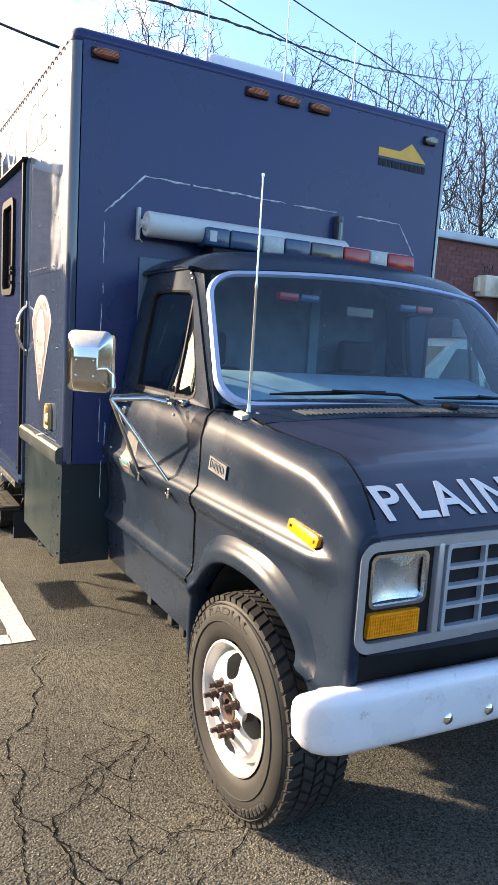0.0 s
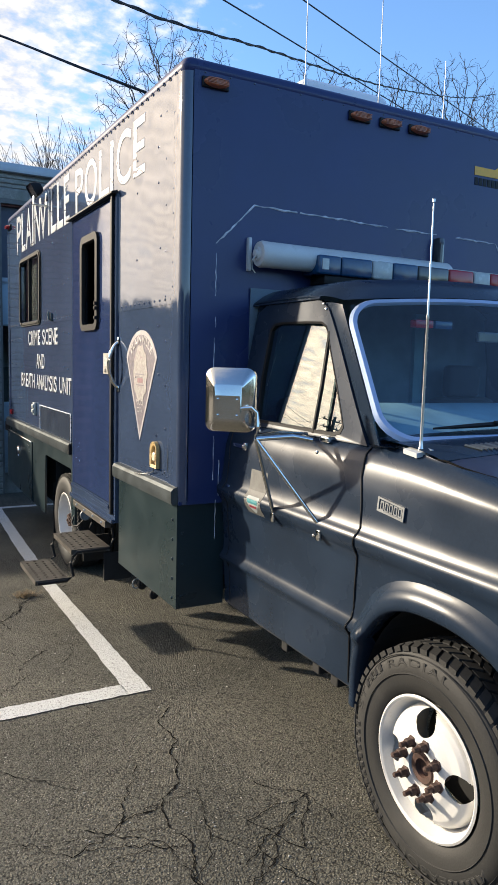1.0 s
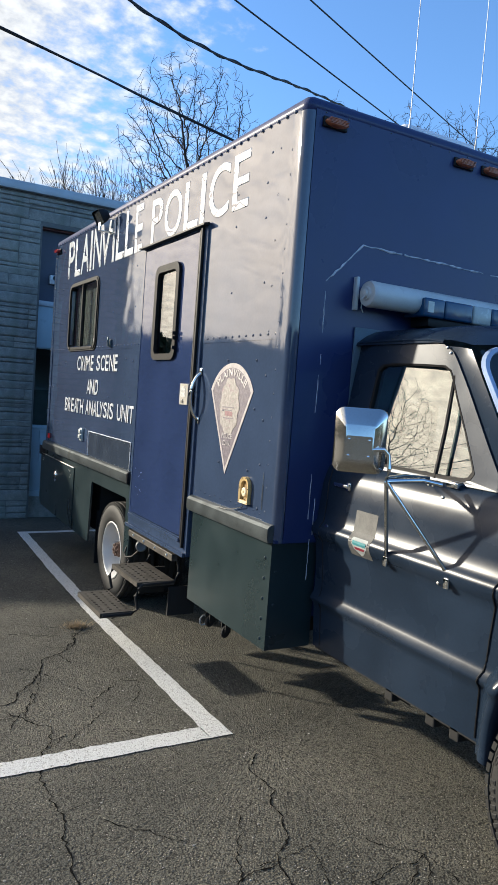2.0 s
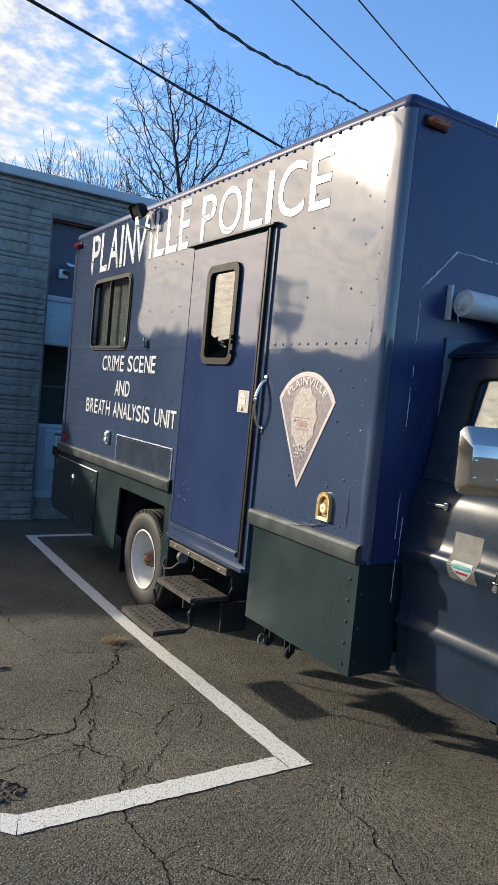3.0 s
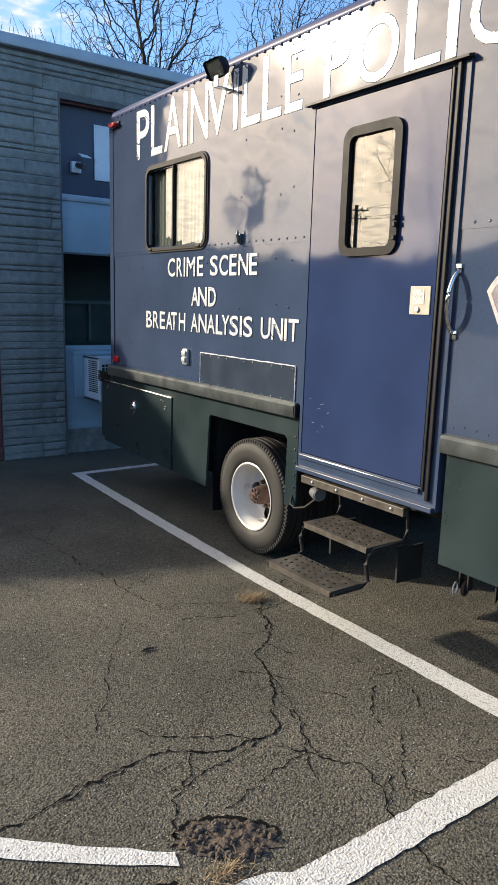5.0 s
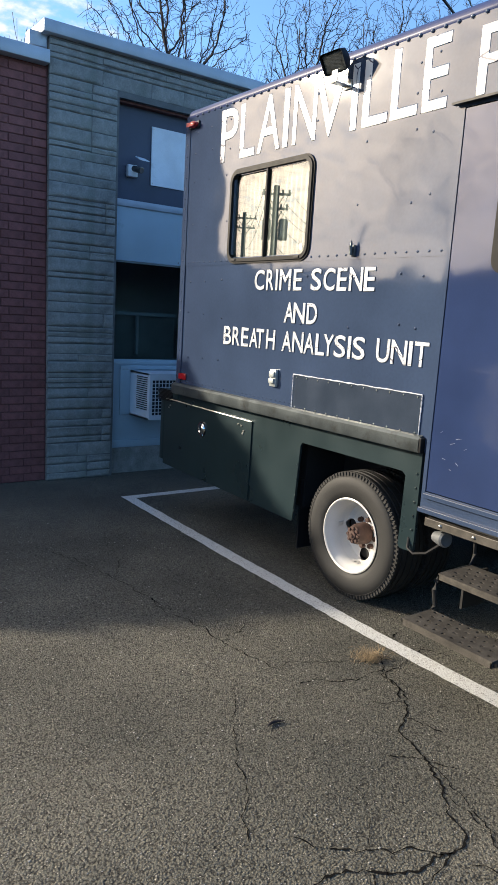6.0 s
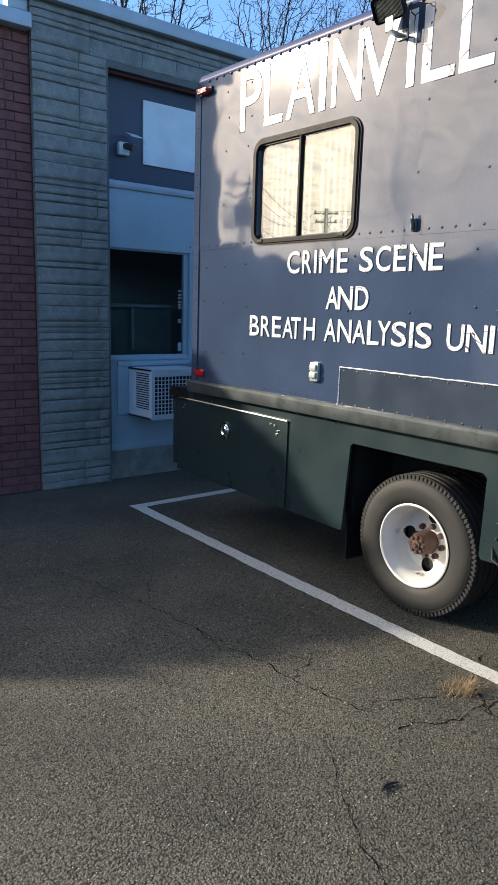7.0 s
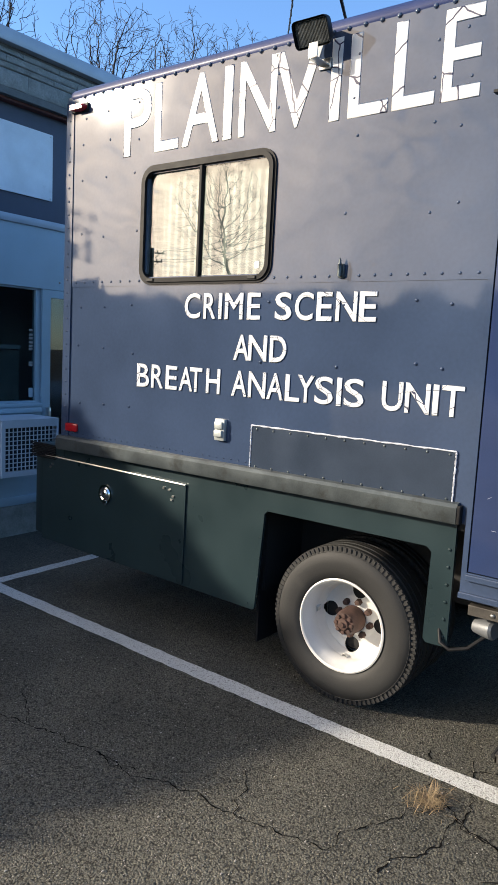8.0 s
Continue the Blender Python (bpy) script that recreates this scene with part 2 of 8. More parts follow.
# worn letters: cracked film that shows the paint beneath in thin lines
def cracked(name, scale, width):
    m = WHITE.copy()
    m.name = name
    _n, _l = m.node_tree.nodes, m.node_tree.links
    _v = _n.new("ShaderNodeTexVoronoi")
    _v.feature = "DISTANCE_TO_EDGE"
    _v.inputs["Scale"].default_value = scale
    _c = _n.new("ShaderNodeTexCoord")
    _d = _n.new("ShaderNodeTexNoise")
    _d.inputs["Scale"].default_value = 14
    _l.new(_c.outputs["Object"], _d.inputs["Vector"])
    _a = _n.new("ShaderNodeVectorMath")
    _a.operation = "MULTIPLY_ADD"
    _l.new(_d.outputs["Color"], _a.inputs[0])
    _a.inputs[1].default_value = (0.025, 0.025, 0.025)
    _l.new(_c.outputs["Object"], _a.inputs[2])
    _l.new(_a.outputs[0], _v.inputs["Vector"])
    _r = _n.new("ShaderNodeMapRange")
    _r.inputs["From Min"].default_value, _r.inputs["From Max"].default_value = width, width * 1.7
    _l.new(_v.outputs["Distance"], _r.inputs["Value"])
    _m = _n.new("ShaderNodeMix")
    _m.data_type = "RGBA"
    _l.new(_r.outputs[0], _m.inputs["Factor"])
    _m.inputs["A"].default_value = (0.05, 0.05, 0.09, 1)
    _b = _n["Principled BSDF"]
    _l.new(_b.inputs["Base Color"].links[0].from_socket, _m.inputs["B"])
    _l.new(_m.outputs["Result"], _b.inputs["Base Color"])
    return m


WORN = cracked("cracked_letter_film", 5.5, 0.011)
WORN_SMALL = cracked("crazed_letter_film", 9.0, 0.0055)

STONE = per_piece(material("grey_painted_stone", (0.218, 0.225, 0.214), rough=0.85, vary=0.34, scale=9, fine=0.006, fine_scale=70, dirt=(0.16, 0.178, 0.16), dirt_at=0.56, dirt_scale=4), 0.05)
MORTAR = material("grey_mortar", (0.12, 0.126, 0.126), rough=0.9, vary=0.25, scale=9, fine=0.003, fine_scale=120)
BRICK = per_piece(material("red_brick", (0.175, 0.066, 0.061), rough=0.85, vary=0.28, scale=14, fine=0.002, fine_scale=190, dirt=(0.10, 0.035, 0.035), dirt_at=0.6, dirt_scale=9), 0.12)
BRICK_JOINT = material("dark_red_mortar", (0.120, 0.050, 0.047), rough=0.92, vary=0.3, scale=12, fine=0.002, fine_scale=160)
COPING = material("pale_blue_coping", (0.36, 0.42, 0.48), rough=0.45, metal=0.2, vary=0.15, scale=4, dirt=(0.2, 0.22, 0.24), dirt_at=0.62)
DARK_PANEL = material("dark_blue_board", (0.042, 0.054, 0.088), rough=0.6, vary=0.2, scale=4)
PALE_PANEL = material("pale_blue_panel", (0.33, 0.45, 0.53), rough=0.5, vary=0.08, scale=3, dirt=(0.2, 0.28, 0.33), dirt_at=0.66)
BOARD = material("weathered_white_board", (0.62, 0.68, 0.74), rough=0.6, vary=0.12, scale=5, dirt=(0.38, 0.42, 0.45), dirt_at=0.62, dirt_scale=7)
AC_WHITE = material("air_conditioner_plastic", (0.60, 0.66, 0.72), rough=0.45, vary=0.07, scale=8)
SHOP_GLASS = clear("shop_glass", (0.62, 0.68, 0.68), 0.0, 1.5)
BARK = material("bare_bark", (0.019, 0.016, 0.017), rough=0.9, vary=0.4, scale=9, fine=0.004, fine_scale=60)
CABLE = material("black_cable", (0.018, 0.018, 0.022), rough=0.6, vary=0.2, scale=5)
POLE = material("weathered_pole", (0.10, 0.085, 0.07), rough=0.9, vary=0.3, scale=6)
STRAW = material("dry_grass", (0.27, 0.20, 0.115), rough=0.9, vary=0.35, scale=30)
MOSS = material("moss_and_soil", (0.080, 0.070, 0.028), rough=0.95, vary=0.5, scale=18, fine=0.006, fine_scale=120, dirt=(0.150, 0.120, 0.02), dirt_at=0.54, dirt_scale=14)
SOIL = material("broken_asphalt", (0.074, 0.058, 0.045), rough=0.95, vary=0.4, scale=22, fine=0.008, fine_scale=90)
CRACK = material("crack_dark", (0.010, 0.0095, 0.009), rough=1.0, spec=0.02, vary=0.3, scale=30)
LEAF = material("hedge_leaf", (0.035, 0.050, 0.022), rough=0.7, vary=0.4, scale=12)
CAR_PAINT = material("white_car_paint", (0.72, 0.75, 0.74), rough=0.2, coat=0.4, vary=0.05, scale=3)
TAN = material("tan_metal_box", (0.72, 0.62, 0.48), rough=0.5, vary=0.12, scale=10)
HOUSE = material("pale_siding", (0.55, 0.53, 0.50), rough=0.7, vary=0.1, scale=3)

# asphalt: aggregate, brown and bluish stains, hairline cracks
ASPHALT = bpy.data.materials.new("old_asphalt")
ASPHALT.use_nodes = True
_n, _l = ASPHALT.node_tree.nodes, ASPHALT.node_tree.links
_b = _n["Principled BSDF"]
_b.inputs["Roughness"].default_value, _b.inputs["Specular IOR Level"].default_value = 0.86, 0.3
_c = _n.new("ShaderNodeTexCoord")


def _tex(kind, scale, detail=5, rough=0.6):
    t = _n.new(kind)
    t.inputs["Scale"].default_value = scale
    if kind == "ShaderNodeTexNoise":
        t.inputs["Detail"].default_value, t.inputs["Roughness"].default_value = detail, rough
    _l.new(_c.outputs["Object"], t.inputs["Vector"])
    return t


def _mix(fac, a, b, mode="MIX"):
    m = _n.new("ShaderNodeMix")
    m.data_type, m.blend_type = "RGBA", mode
    for s, v in (("Factor", fac), ("A", a), ("B", b)):
        if isinstance(v, tuple):
            m.inputs[s].default_value = (*v, 1)
        elif isinstance(v, float):
            m.inputs[s].default_value = v
        else:
            _l.new(v, m.inputs[s])
    return m.outputs["Result"]


def _range(v, a, b, c=0.0, d=1.0):
    r = _n.new("ShaderNodeMapRange")
    for s, x in zip(("From Min", "From Max", "To Min", "To Max"), (a, b, c, d)):
        r.inputs[s].default_value = x
    _l.new(v, r.inputs["Value"])
    return r.outputs[0]


_stain = _tex("ShaderNodeTexNoise", 1.1, 8, 0.6)
_clump = _tex("ShaderNodeTexNoise", 52, 6, 0.75)
_grit = _tex("ShaderNodeTexVoronoi", 125)
_fine = _tex("ShaderNodeTexNoise", 105, 4, 0.7)
_pale = _tex("ShaderNodeTexVoronoi", 48)
_col = _mix(_range(_stain.outputs["Fac"], 0.38, 0.64), (0.122, 0.121, 0.101), (0.200, 0.192, 0.156))
_col = _mix(_range(_fine.outputs["Fac"], 0.35, 0.7), _col, _mix(1.0, _col, (0.42, 0.42, 0.43), "MULTIPLY"))
_col = _mix(_range(_clump.outputs["Fac"], 0.36, 0.62), _mix(1.0, _col, (0.64, 0.63, 0.63), "MULTIPLY"), _mix(1.0, _col, (1.20, 1.19, 1.17), "MULTIPLY"))
_stone = _mix(_range(_grit.outputs["Distance"], 0.10, 0.42), _mix(1.0, _col, (1.9, 1.85, 1.75), "MULTIPLY"), _col)
_pits = _tex("ShaderNodeTexVoronoi", 128)
_stone = _mix(_range(_pits.outputs["Distance"], 0.50, 0.76), _stone, _mix(1.0, _stone, (0.32, 0.315, 0.315), "MULTIPLY"))
_flecks = _mix(_range(_pale.outputs["Distance"], 0.09, 0.13), (0.36, 0.34, 0.31), _stone)
_l.new(_flecks, _b.inputs["Base Color"])
_h = _n.new("ShaderNodeMath")
_h.operation = "MULTIPLY_ADD"
_l.new(_grit.outputs["Distance"], _h.inputs[0])
_h.inputs[1].default_value = -0.5
_h2 = _n.new("ShaderNodeMath")
_h2.operation = "MULTIPLY_ADD"
_l.new(_pits.outputs["Distance"], _h2.inputs[0])
_h2.inputs[1].default_value = -0.55
_l.new(_fine.outputs["Fac"], _h2.inputs[2])
_l.new(_h2.outputs[0], _h.inputs[2])
_bump = _n.new("ShaderNodeBump")
_bump.inputs["Strength"].default_value, _bump.inputs["Distance"].default_value = 1.0, 0.010
_l.new(_h.outputs[0], _bump.inputs["Height"])
_l.new(_bump.outputs[0], _b.inputs["Normal"])

# road paint: the same grit shows through a worn white coat
ROADPAINT = ASPHALT.copy()
ROADPAINT.name = "worn_road_paint"
_n, _l = ROADPAINT.node_tree.nodes, ROADPAINT.node_tree.links
_b = _n["Principled BSDF"]
_c = [x for x in _n if x.bl_idname == "ShaderNodeTexCoord"][0]
_wear = _tex("ShaderNodeTexNoise", 95, 8, 0.85)
_old = _b.inputs["Base Color"].links[0].from_socket
_l.new(_mix(_range(_wear.outputs["Fac"], 0.52, 0.62), (0.62, 0.62, 0.60), _old), _b.inputs["Base Color"])
[x for x in _n if x.bl_idname == "ShaderNodeBump"][0].inputs["Distance"].default_value = 0.004


# ---- geometry helpers ----
ORIGIN = {}


def thing(name, at, label, category, group="", kind=""):
    ob = new(name)
    ob.empty_display_size = 0.1
    ob.location = at
    ORIGIN[ob] = Vector(at)
    return tagged(ob, label, category, group, kind)


def link_mesh(name, bm, mat, smooth=0):
    me = bpy.data.meshes.new(name)
    bmesh.ops.recalc_face_normals(bm, faces=bm.faces)
    if smooth:
        for f in bm.faces:
            f.smooth = True
        lim = radians(smooth)
        for e in bm.edges:
            if len(e.link_faces) == 2 and e.calc_face_angle(0.0) > lim:
                e.smooth = False
    bm.to_mesh(me)
    bm.free()
    me.materials.append(mat)
    return me


def part(name, bm, mat, parent, label="", smooth=0, kind=""):
    """One mesh object, in world places, under a thing or a part."""
    me = bm if isinstance(bm, bpy.types.Mesh) else link_mesh(name, bm, mat, smooth)
    ob = new(name, me)
    ob.parent = parent
    top = parent
    while top.parent:
        top = top.parent
    if parent is top:
        ob.matrix_parent_inverse = Matrix.Translation(-ORIGIN[top])
    if label:
        tagged(ob, label)
    if kind:
        tagged(ob, kind=kind)
    return ob


def lone(name, bm, mat, label, category, kind="", smooth=0, group=""):
    return tagged(new(name, link_mesh(name, bm, mat, smooth)), label, category, group, kind)


def B():
    return bmesh.new()


def box(bm, a, b, bevel=0.0, seg=2):
    a, b = [min(p) for p in zip(a, b)], [max(p) for p in zip(a, b)]
    t = B() if bevel else bm
    v = [t.verts.new((x, y, z)) for x in (a[0], b[0]) for y in (a[1], b[1]) for z in (a[2], b[2])]
    for f in ((0, 1, 3, 2), (4, 6, 7, 5), (0, 4, 5, 1), (2, 3, 7, 6), (0, 2, 6, 4), (1, 5, 7, 3)):
        t.faces.new([v[i] for i in f])
    if bevel:
        bmesh.ops.bevel(t, geom=list(t.edges), offset=bevel, segments=seg, affect="EDGES", profile=0.5)
        join(bm, t)
    return bm


def join(bm, other, m=None):
    """Adds the other bmesh to bm, moved by m."""
    if m is not None:
        other.transform(m)
    me = bpy.data.meshes.new("tmp")
    other.to_mesh(me)
    other.free()
    bm.from_mesh(me)
    bpy.data.meshes.remove(me)
    return bm


def frame_of(d):
    d = Vector(d).normalized()
    u = d.orthogonal().normalized() if abs(d.z) > 0.99 else d.cross(Vector((0, 0, 1))).normalized()
    return u, d.cross(u).normalized()


def tube(bm, pts, r, seg=8, caps=True, radii=None):
    pts = [Vector(p) for p in pts]
    rings = []
    for i, p in enumerate(pts):
        d = pts[min(i + 1, len(pts) - 1)] - pts[max(i - 1, 0)]
        u, w = frame_of(d)
        k = radii[i] if radii else r
        rings.append([bm.verts.new(p + (u * math.cos(a) + w * math.sin(a)) * k) for a in (2 * math.pi * j / seg for j in range(seg))])
    for a, b in zip(rings, rings[1:]):
        for j in range(seg):
            bm.faces.new((a[j], a[(j + 1) % seg], b[(j + 1) % seg], b[j]))
    if caps:
        bm.faces.new(rings[0])
        bm.faces.new(rings[-1])
    return bm


def lathe(bm, center, axis, profile, seg=48, close=False):
    """profile: (radius, distance along the axis)."""
    c, ax = Vector(center), Vector(axis).normalized()
    u, w = frame_of(ax)
    rings = []
    for r, h in profile:
        if r < 1e-6:
            rings.append([bm.verts.new(c + ax * h)])
        else:
            rings.append([bm.verts.new(c + ax * h + (u * math.cos(a) + w * math.sin(a)) * r) for a in (2 * math.pi * j / seg for j in range(seg))])
    pairs = list(zip(rings, rings[1:])) + ([(rings[-1], rings[0])] if close else [])
    for a, b in pairs:
        for j in range(seg):
            k = (j + 1) % seg
            if len(a) == 1 and len(b) == 1:
                continue
            if len(a) == 1:
                bm.faces.new((a[0], b[k], b[j]))
            elif len(b) == 1:
                bm.faces.new((a[j], a[k], b[0]))
            else:
                bm.faces.new((a[j], a[k], b[k], b[j]))
    return bm


def prism(bm, pts, off):
    """A flat outline given a thickness by the vector off."""
    off = Vector(off)
    lo = [bm.verts.new(Vector(p)) for p in pts]
    hi = [bm.verts.new(Vector(p) + off) for p in pts]
    bm.faces.new(lo)
    bm.faces.new(hi)
    for i in range(len(pts)):
        j = (i + 1) % len(pts)
        bm.faces.new((lo[i], lo[j], hi[j], hi[i]))
    return bm


def ring(bm, outer, inner, off):
    """A frame between two outlines of equally many points, with the thickness off."""
    off = Vector(off)
    n = len(outer)
    a, b = [bm.verts.new(Vector(p)) for p in outer], [bm.verts.new(Vector(p)) for p in inner]
    c, d = [bm.verts.new(Vector(p) + off) for p in outer], [bm.verts.new(Vector(p) + off) for p in inner]
    for i in range(n):
        j = (i + 1) % n
        for q in ((a[i], a[j], b[j], b[i]), (c[i], c[j], d[j], d[i]), (a[i], a[j], c[j], c[i]), (b[i], b[j], d[j], d[i])):
            bm.faces.new(q)
    return bm


def rounded(u0, u1, v0, v1, r, seg=5):
    """A rectangle's outline with round corners, as (u, v)."""
    out = []
    for cu, cv, s in ((u1 - r, v1 - r, 0), (u0 + r, v1 - r, 90), (u0 + r, v0 + r, 180), (u1 - r, v0 + r, 270)):
        for k in range(seg + 1):
            a = radians(s + 90 * k / seg)
            out.append((cu + r * math.cos(a), cv + r * math.sin(a)))
    return out


def on_side(x):
    return lambda q: (x, q[0], q[1])


def on_front(y):
    return lambda q: (q[0], y, q[1])


def sheet(bm, us, vs, holes, place, off):
    """A plate over the outline us x vs with rectangular holes (u0, u1, v0, v1) right through it."""
    cu = sorted({*us, *[h[i] for h in holes for i in (0, 1) if us[0] < h[i] < us[-1]]})
    cv = sorted({*vs, *[h[i] for h in holes for i in (2, 3) if vs[0] < h[i] < vs[-1]]})
    off = Vector(off)
    front, rear = {}, {}

    def at(d, i, j, o):
        if (i, j) not in d:
            d[i, j] = bm.verts.new(Vector(place((cu[i], cv[j]))) + o)
        return d[i, j]

    solid = set()
    for i in range(len(cu) - 1):
        for j in range(len(cv) - 1):
            mu, mv = (cu[i] + cu[i + 1]) / 2, (cv[j] + cv[j + 1]) / 2
            if not any(h[0] < mu < h[1] and h[2] < mv < h[3] for h in holes):
                solid.add((i, j))
    zero = Vector((0, 0, 0))
    for i, j in solid:
        q = ((i, j), (i + 1, j), (i + 1, j + 1), (i, j + 1))
        bm.faces.new([at(front, *k, zero) for k in q])
        bm.faces.new([at(rear, *k, off) for k in reversed(q)])
        for k, (di, dj) in enumerate(((0, -1), (1, 0), (0, 1), (-1, 0))):
            if (i + di, j + dj) not in solid:
                p, r = q[k], q[(k + 1) % 4]
                bm.faces.new((at(front, *p, zero), at(front, *r, zero), at(rear, *r, off), at(rear, *p, off)))
    return bm


def grid(bm, rows, close=False):
    """A surface through rows of points."""
    vs = [[bm.verts.new(Vector(p)) for p in r] for r in rows]
    for a, b in zip(vs, vs[1:]):
        for j in range(len(a) - (0 if close else 1)):
            k = (j + 1) % len(a)
            q = [a[j], a[k], b[k], b[j]]
            if len({tuple(round(c, 5) for c in v.co) for v in q}) > 2:
                bm.faces.new(q)
    return vs


def rivets(bm, spots, normal, r=0.006, h=0.004):
    n = Vector(normal).normalized()
    u, w = frame_of(n)
    for s in spots:
        s = Vector(s)
        top = bm.verts.new(s + n * h)
        lo = [bm.verts.new(s + (u * math.cos(a) + w * math.sin(a)) * r) for a in (math.pi * j / 3 for j in range(6))]
        hi = [bm.verts.new(s + n * h * 0.75 + (u * math.cos(a) + w * math.sin(a)) * r * 0.7) for a in (math.pi * j / 3 for j in range(6))]
        for j in range(6):
            k = (j + 1) % 6
            bm.faces.new((lo[j], lo[k], hi[k], hi[j]))
            bm.faces.new((hi[j], hi[k], top))
    return bm


def lettering(words, place, width, height, thick=0.0015, normal=(-1, 0, 0), bold=0.034):
    """A bmesh of the words, fitted into width x height; place maps (u, v) from the lower left to the world."""
    cu = bpy.data.curves.new("words", "FONT")
    cu.body, cu.size, cu.resolution_u, cu.space_character = words, 1.0, 4, 1.12
    cu.bevel_depth, cu.bevel_resolution = bold, 0
    ob = new("words", cu)
    dg = bpy.context.evaluated_depsgraph_get()
    me = bpy.data.meshes.new_from_object(ob.evaluated_get(dg))
    bm = B()
    bm.from_mesh(me)
    bpy.data.objects.remove(ob)
    bpy.data.meshes.remove(me)
    bpy.data.curves.remove(cu)
    bmesh.ops.remove_doubles(bm, verts=bm.verts, dist=0.001)
    x0, x1 = min(v.co.x for v in bm.verts), max(v.co.x for v in bm.verts)
    y0, y1 = min(v.co.y for v in bm.verts), max(v.co.y for v in bm.verts)
    n = Vector(normal).normalized()
    for v in bm.verts:
        v.co = Vector(place(((v.co.x - x0) / (x1 - x0) * width, (v.co.y - y0) / (y1 - y0) * height))) + n * thick * (0.5 + v.co.z / bold * 0.5)
    return bm


def parts(name, bm, mat, parent, label="", smooth=0):
    """Each loose piece of the bmesh as a part of its own."""
    bm.verts.index_update()
    bm.faces.index_update()
    left = set(bm.faces)
    out = []
    while left:
        seed = min(left, key=lambda f: f.index)
        stack, isle = [seed], {seed}
        while stack:
            for e in stack.pop().edges:
                for f in e.link_faces:
                    if f not in isle:
                        isle.add(f)
                        stack.append(f)
        left -= isle
        one, known = B(), {}
        for f in sorted(isle, key=lambda f: f.index):
            for v in f.verts:
                if v.index not in known:
                    known[v.index] = one.verts.new(v.co)
            one.faces.new([known[v.index] for v in f.verts])
        out.append(part(name, one, mat, parent, label, smooth))
    bm.free()
    return out


# ---- ground ----
rng = random.Random(4)
bm = B()
step = 60.0
grid(bm, [[(x, y, 0.0) for x in (-900, -60, -12, 0, 12, 60, 900)] for y in (-900, -60, -12, 0, 12, 60, 900)])
lone("ground", bm, ASPHALT, "old grey-brown cracked asphalt of a parking lot", "ground", "structure")


def strip(pts_l, pts_r, name, label):
    bm = B()
    top = [[(*p, 0.004) for p in pts_l], [(*p, 0.004) for p in pts_r]]
    grid(bm, top)
    return lone(name, bm, ROADPAINT, label, "road marking", "structure")


def ragged(a, b, n, amp):
    return [(a[0] + (b[0] - a[0]) * i / n + rng.uniform(-amp, amp), a[1] + (b[1] - a[1]) * i / n + rng.uniform(-amp, amp)) for i in range(n + 1)]


def edge(pts, n, amp):
    """A ragged painted edge through a few points."""
    out = []
    for p, q in zip(pts, pts[1:]):
        out += ragged(p, q, n, amp)[:-1]
    return out + [pts[-1]]


strip(edge([(-0.215, 0.112), (-0.207, 2.1), (-0.170, 3.4), (-0.090, 5.27)], 30, 0.004), edge([(-0.095, 0.112), (-0.108, 2.1), (-0.062, 3.45), (0.012, 5.27)], 30, 0.004), "parking_line", "worn white painted line along a parking bay")
strip(ragged((0.012, 5.27), (2.6, 5.285), 40, 0.004), ragged((0.004, 5.172), (2.6, 5.18), 40, 0.004), "parking_line", "worn white painted line closing a parking bay")
strip(ragged((-0.215, 0.232), (-1.40, 0.232), 30, 0.005), ragged((-0.215, 0.112), (-1.44, 0.111), 30, 0.005), "parking_line", "worn white painted line across the lot")
strip([(-1.40, 0.232), (-1.455, 0.270), (-1.53, 0.288)], [(-1.44, 0.111), (-1.53, 0.200), (-1.60, 0.286)], "parking_line", "broken corner of a worn white painted line")
strip(ragged((-1.65, 0.484), (-2.96, 1.60), 24, 0.005), ragged((-1.665, 0.430), (-2.99, 1.44), 24, 0.005), "parking_line", "worn white painted line ending at a pothole")


def crack_line(bm, a, b, width=0.010, sway=0.05, n=0):
    a, b = Vector((*a, 0)), Vector((*b, 0))
    d = b - a
    n = n or max(6, int(d.length / 0.016))
    side = Vector((-d.y, d.x, 0)).normalized()
    off, left, right = 0.0, [], []
    for i in range(n + 1):
        t = i / n
        off = off * 0.86 + rng.uniform(-1, 1) * sway * 0.30
        p = a + d * t + side * off * math.sin(math.pi * min(1, max(0, t))) ** 0.5
        w = width * rng.choice((0.3, 0.45, 0.6, 0.8, 1.25)) * 0.5
        left.append(p + side * w + Vector((0, 0, 0.0022)))
        right.append(p - side * w + Vector((0, 0, 0.0022)))
    grid(bm, [left, right])


bm = B()
CRACKS_FRONT = [(0.016, [(-0.07, -0.1), (-0.18, -0.27), (-0.27, -0.64), (-0.4, -0.82), (-0.77, -0.95)]),
    (0.014, [(-0.4, -0.82), (-0.39, -1.08), (-0.45, -1.3), (-0.27, -1.66)]),
    (0.014, [(0.06, -1.03), (-0.19, -1.28), (-0.35, -1.35), (-0.41, -1.96)]),
    (0.01, [(0.01, -1.09), (-0.27, -1.25)]),
    (0.01, [(-0.09, -1.66), (0.15, -1.56)]),
    (0.01, [(-0.09, -1.66), (-0.2, -1.52)]),
    (0.01, [(0.01, -1.79), (-0.55, -2.26)]),
    (0.008, [(-0.77, -0.95), (-0.95, -0.79)])]
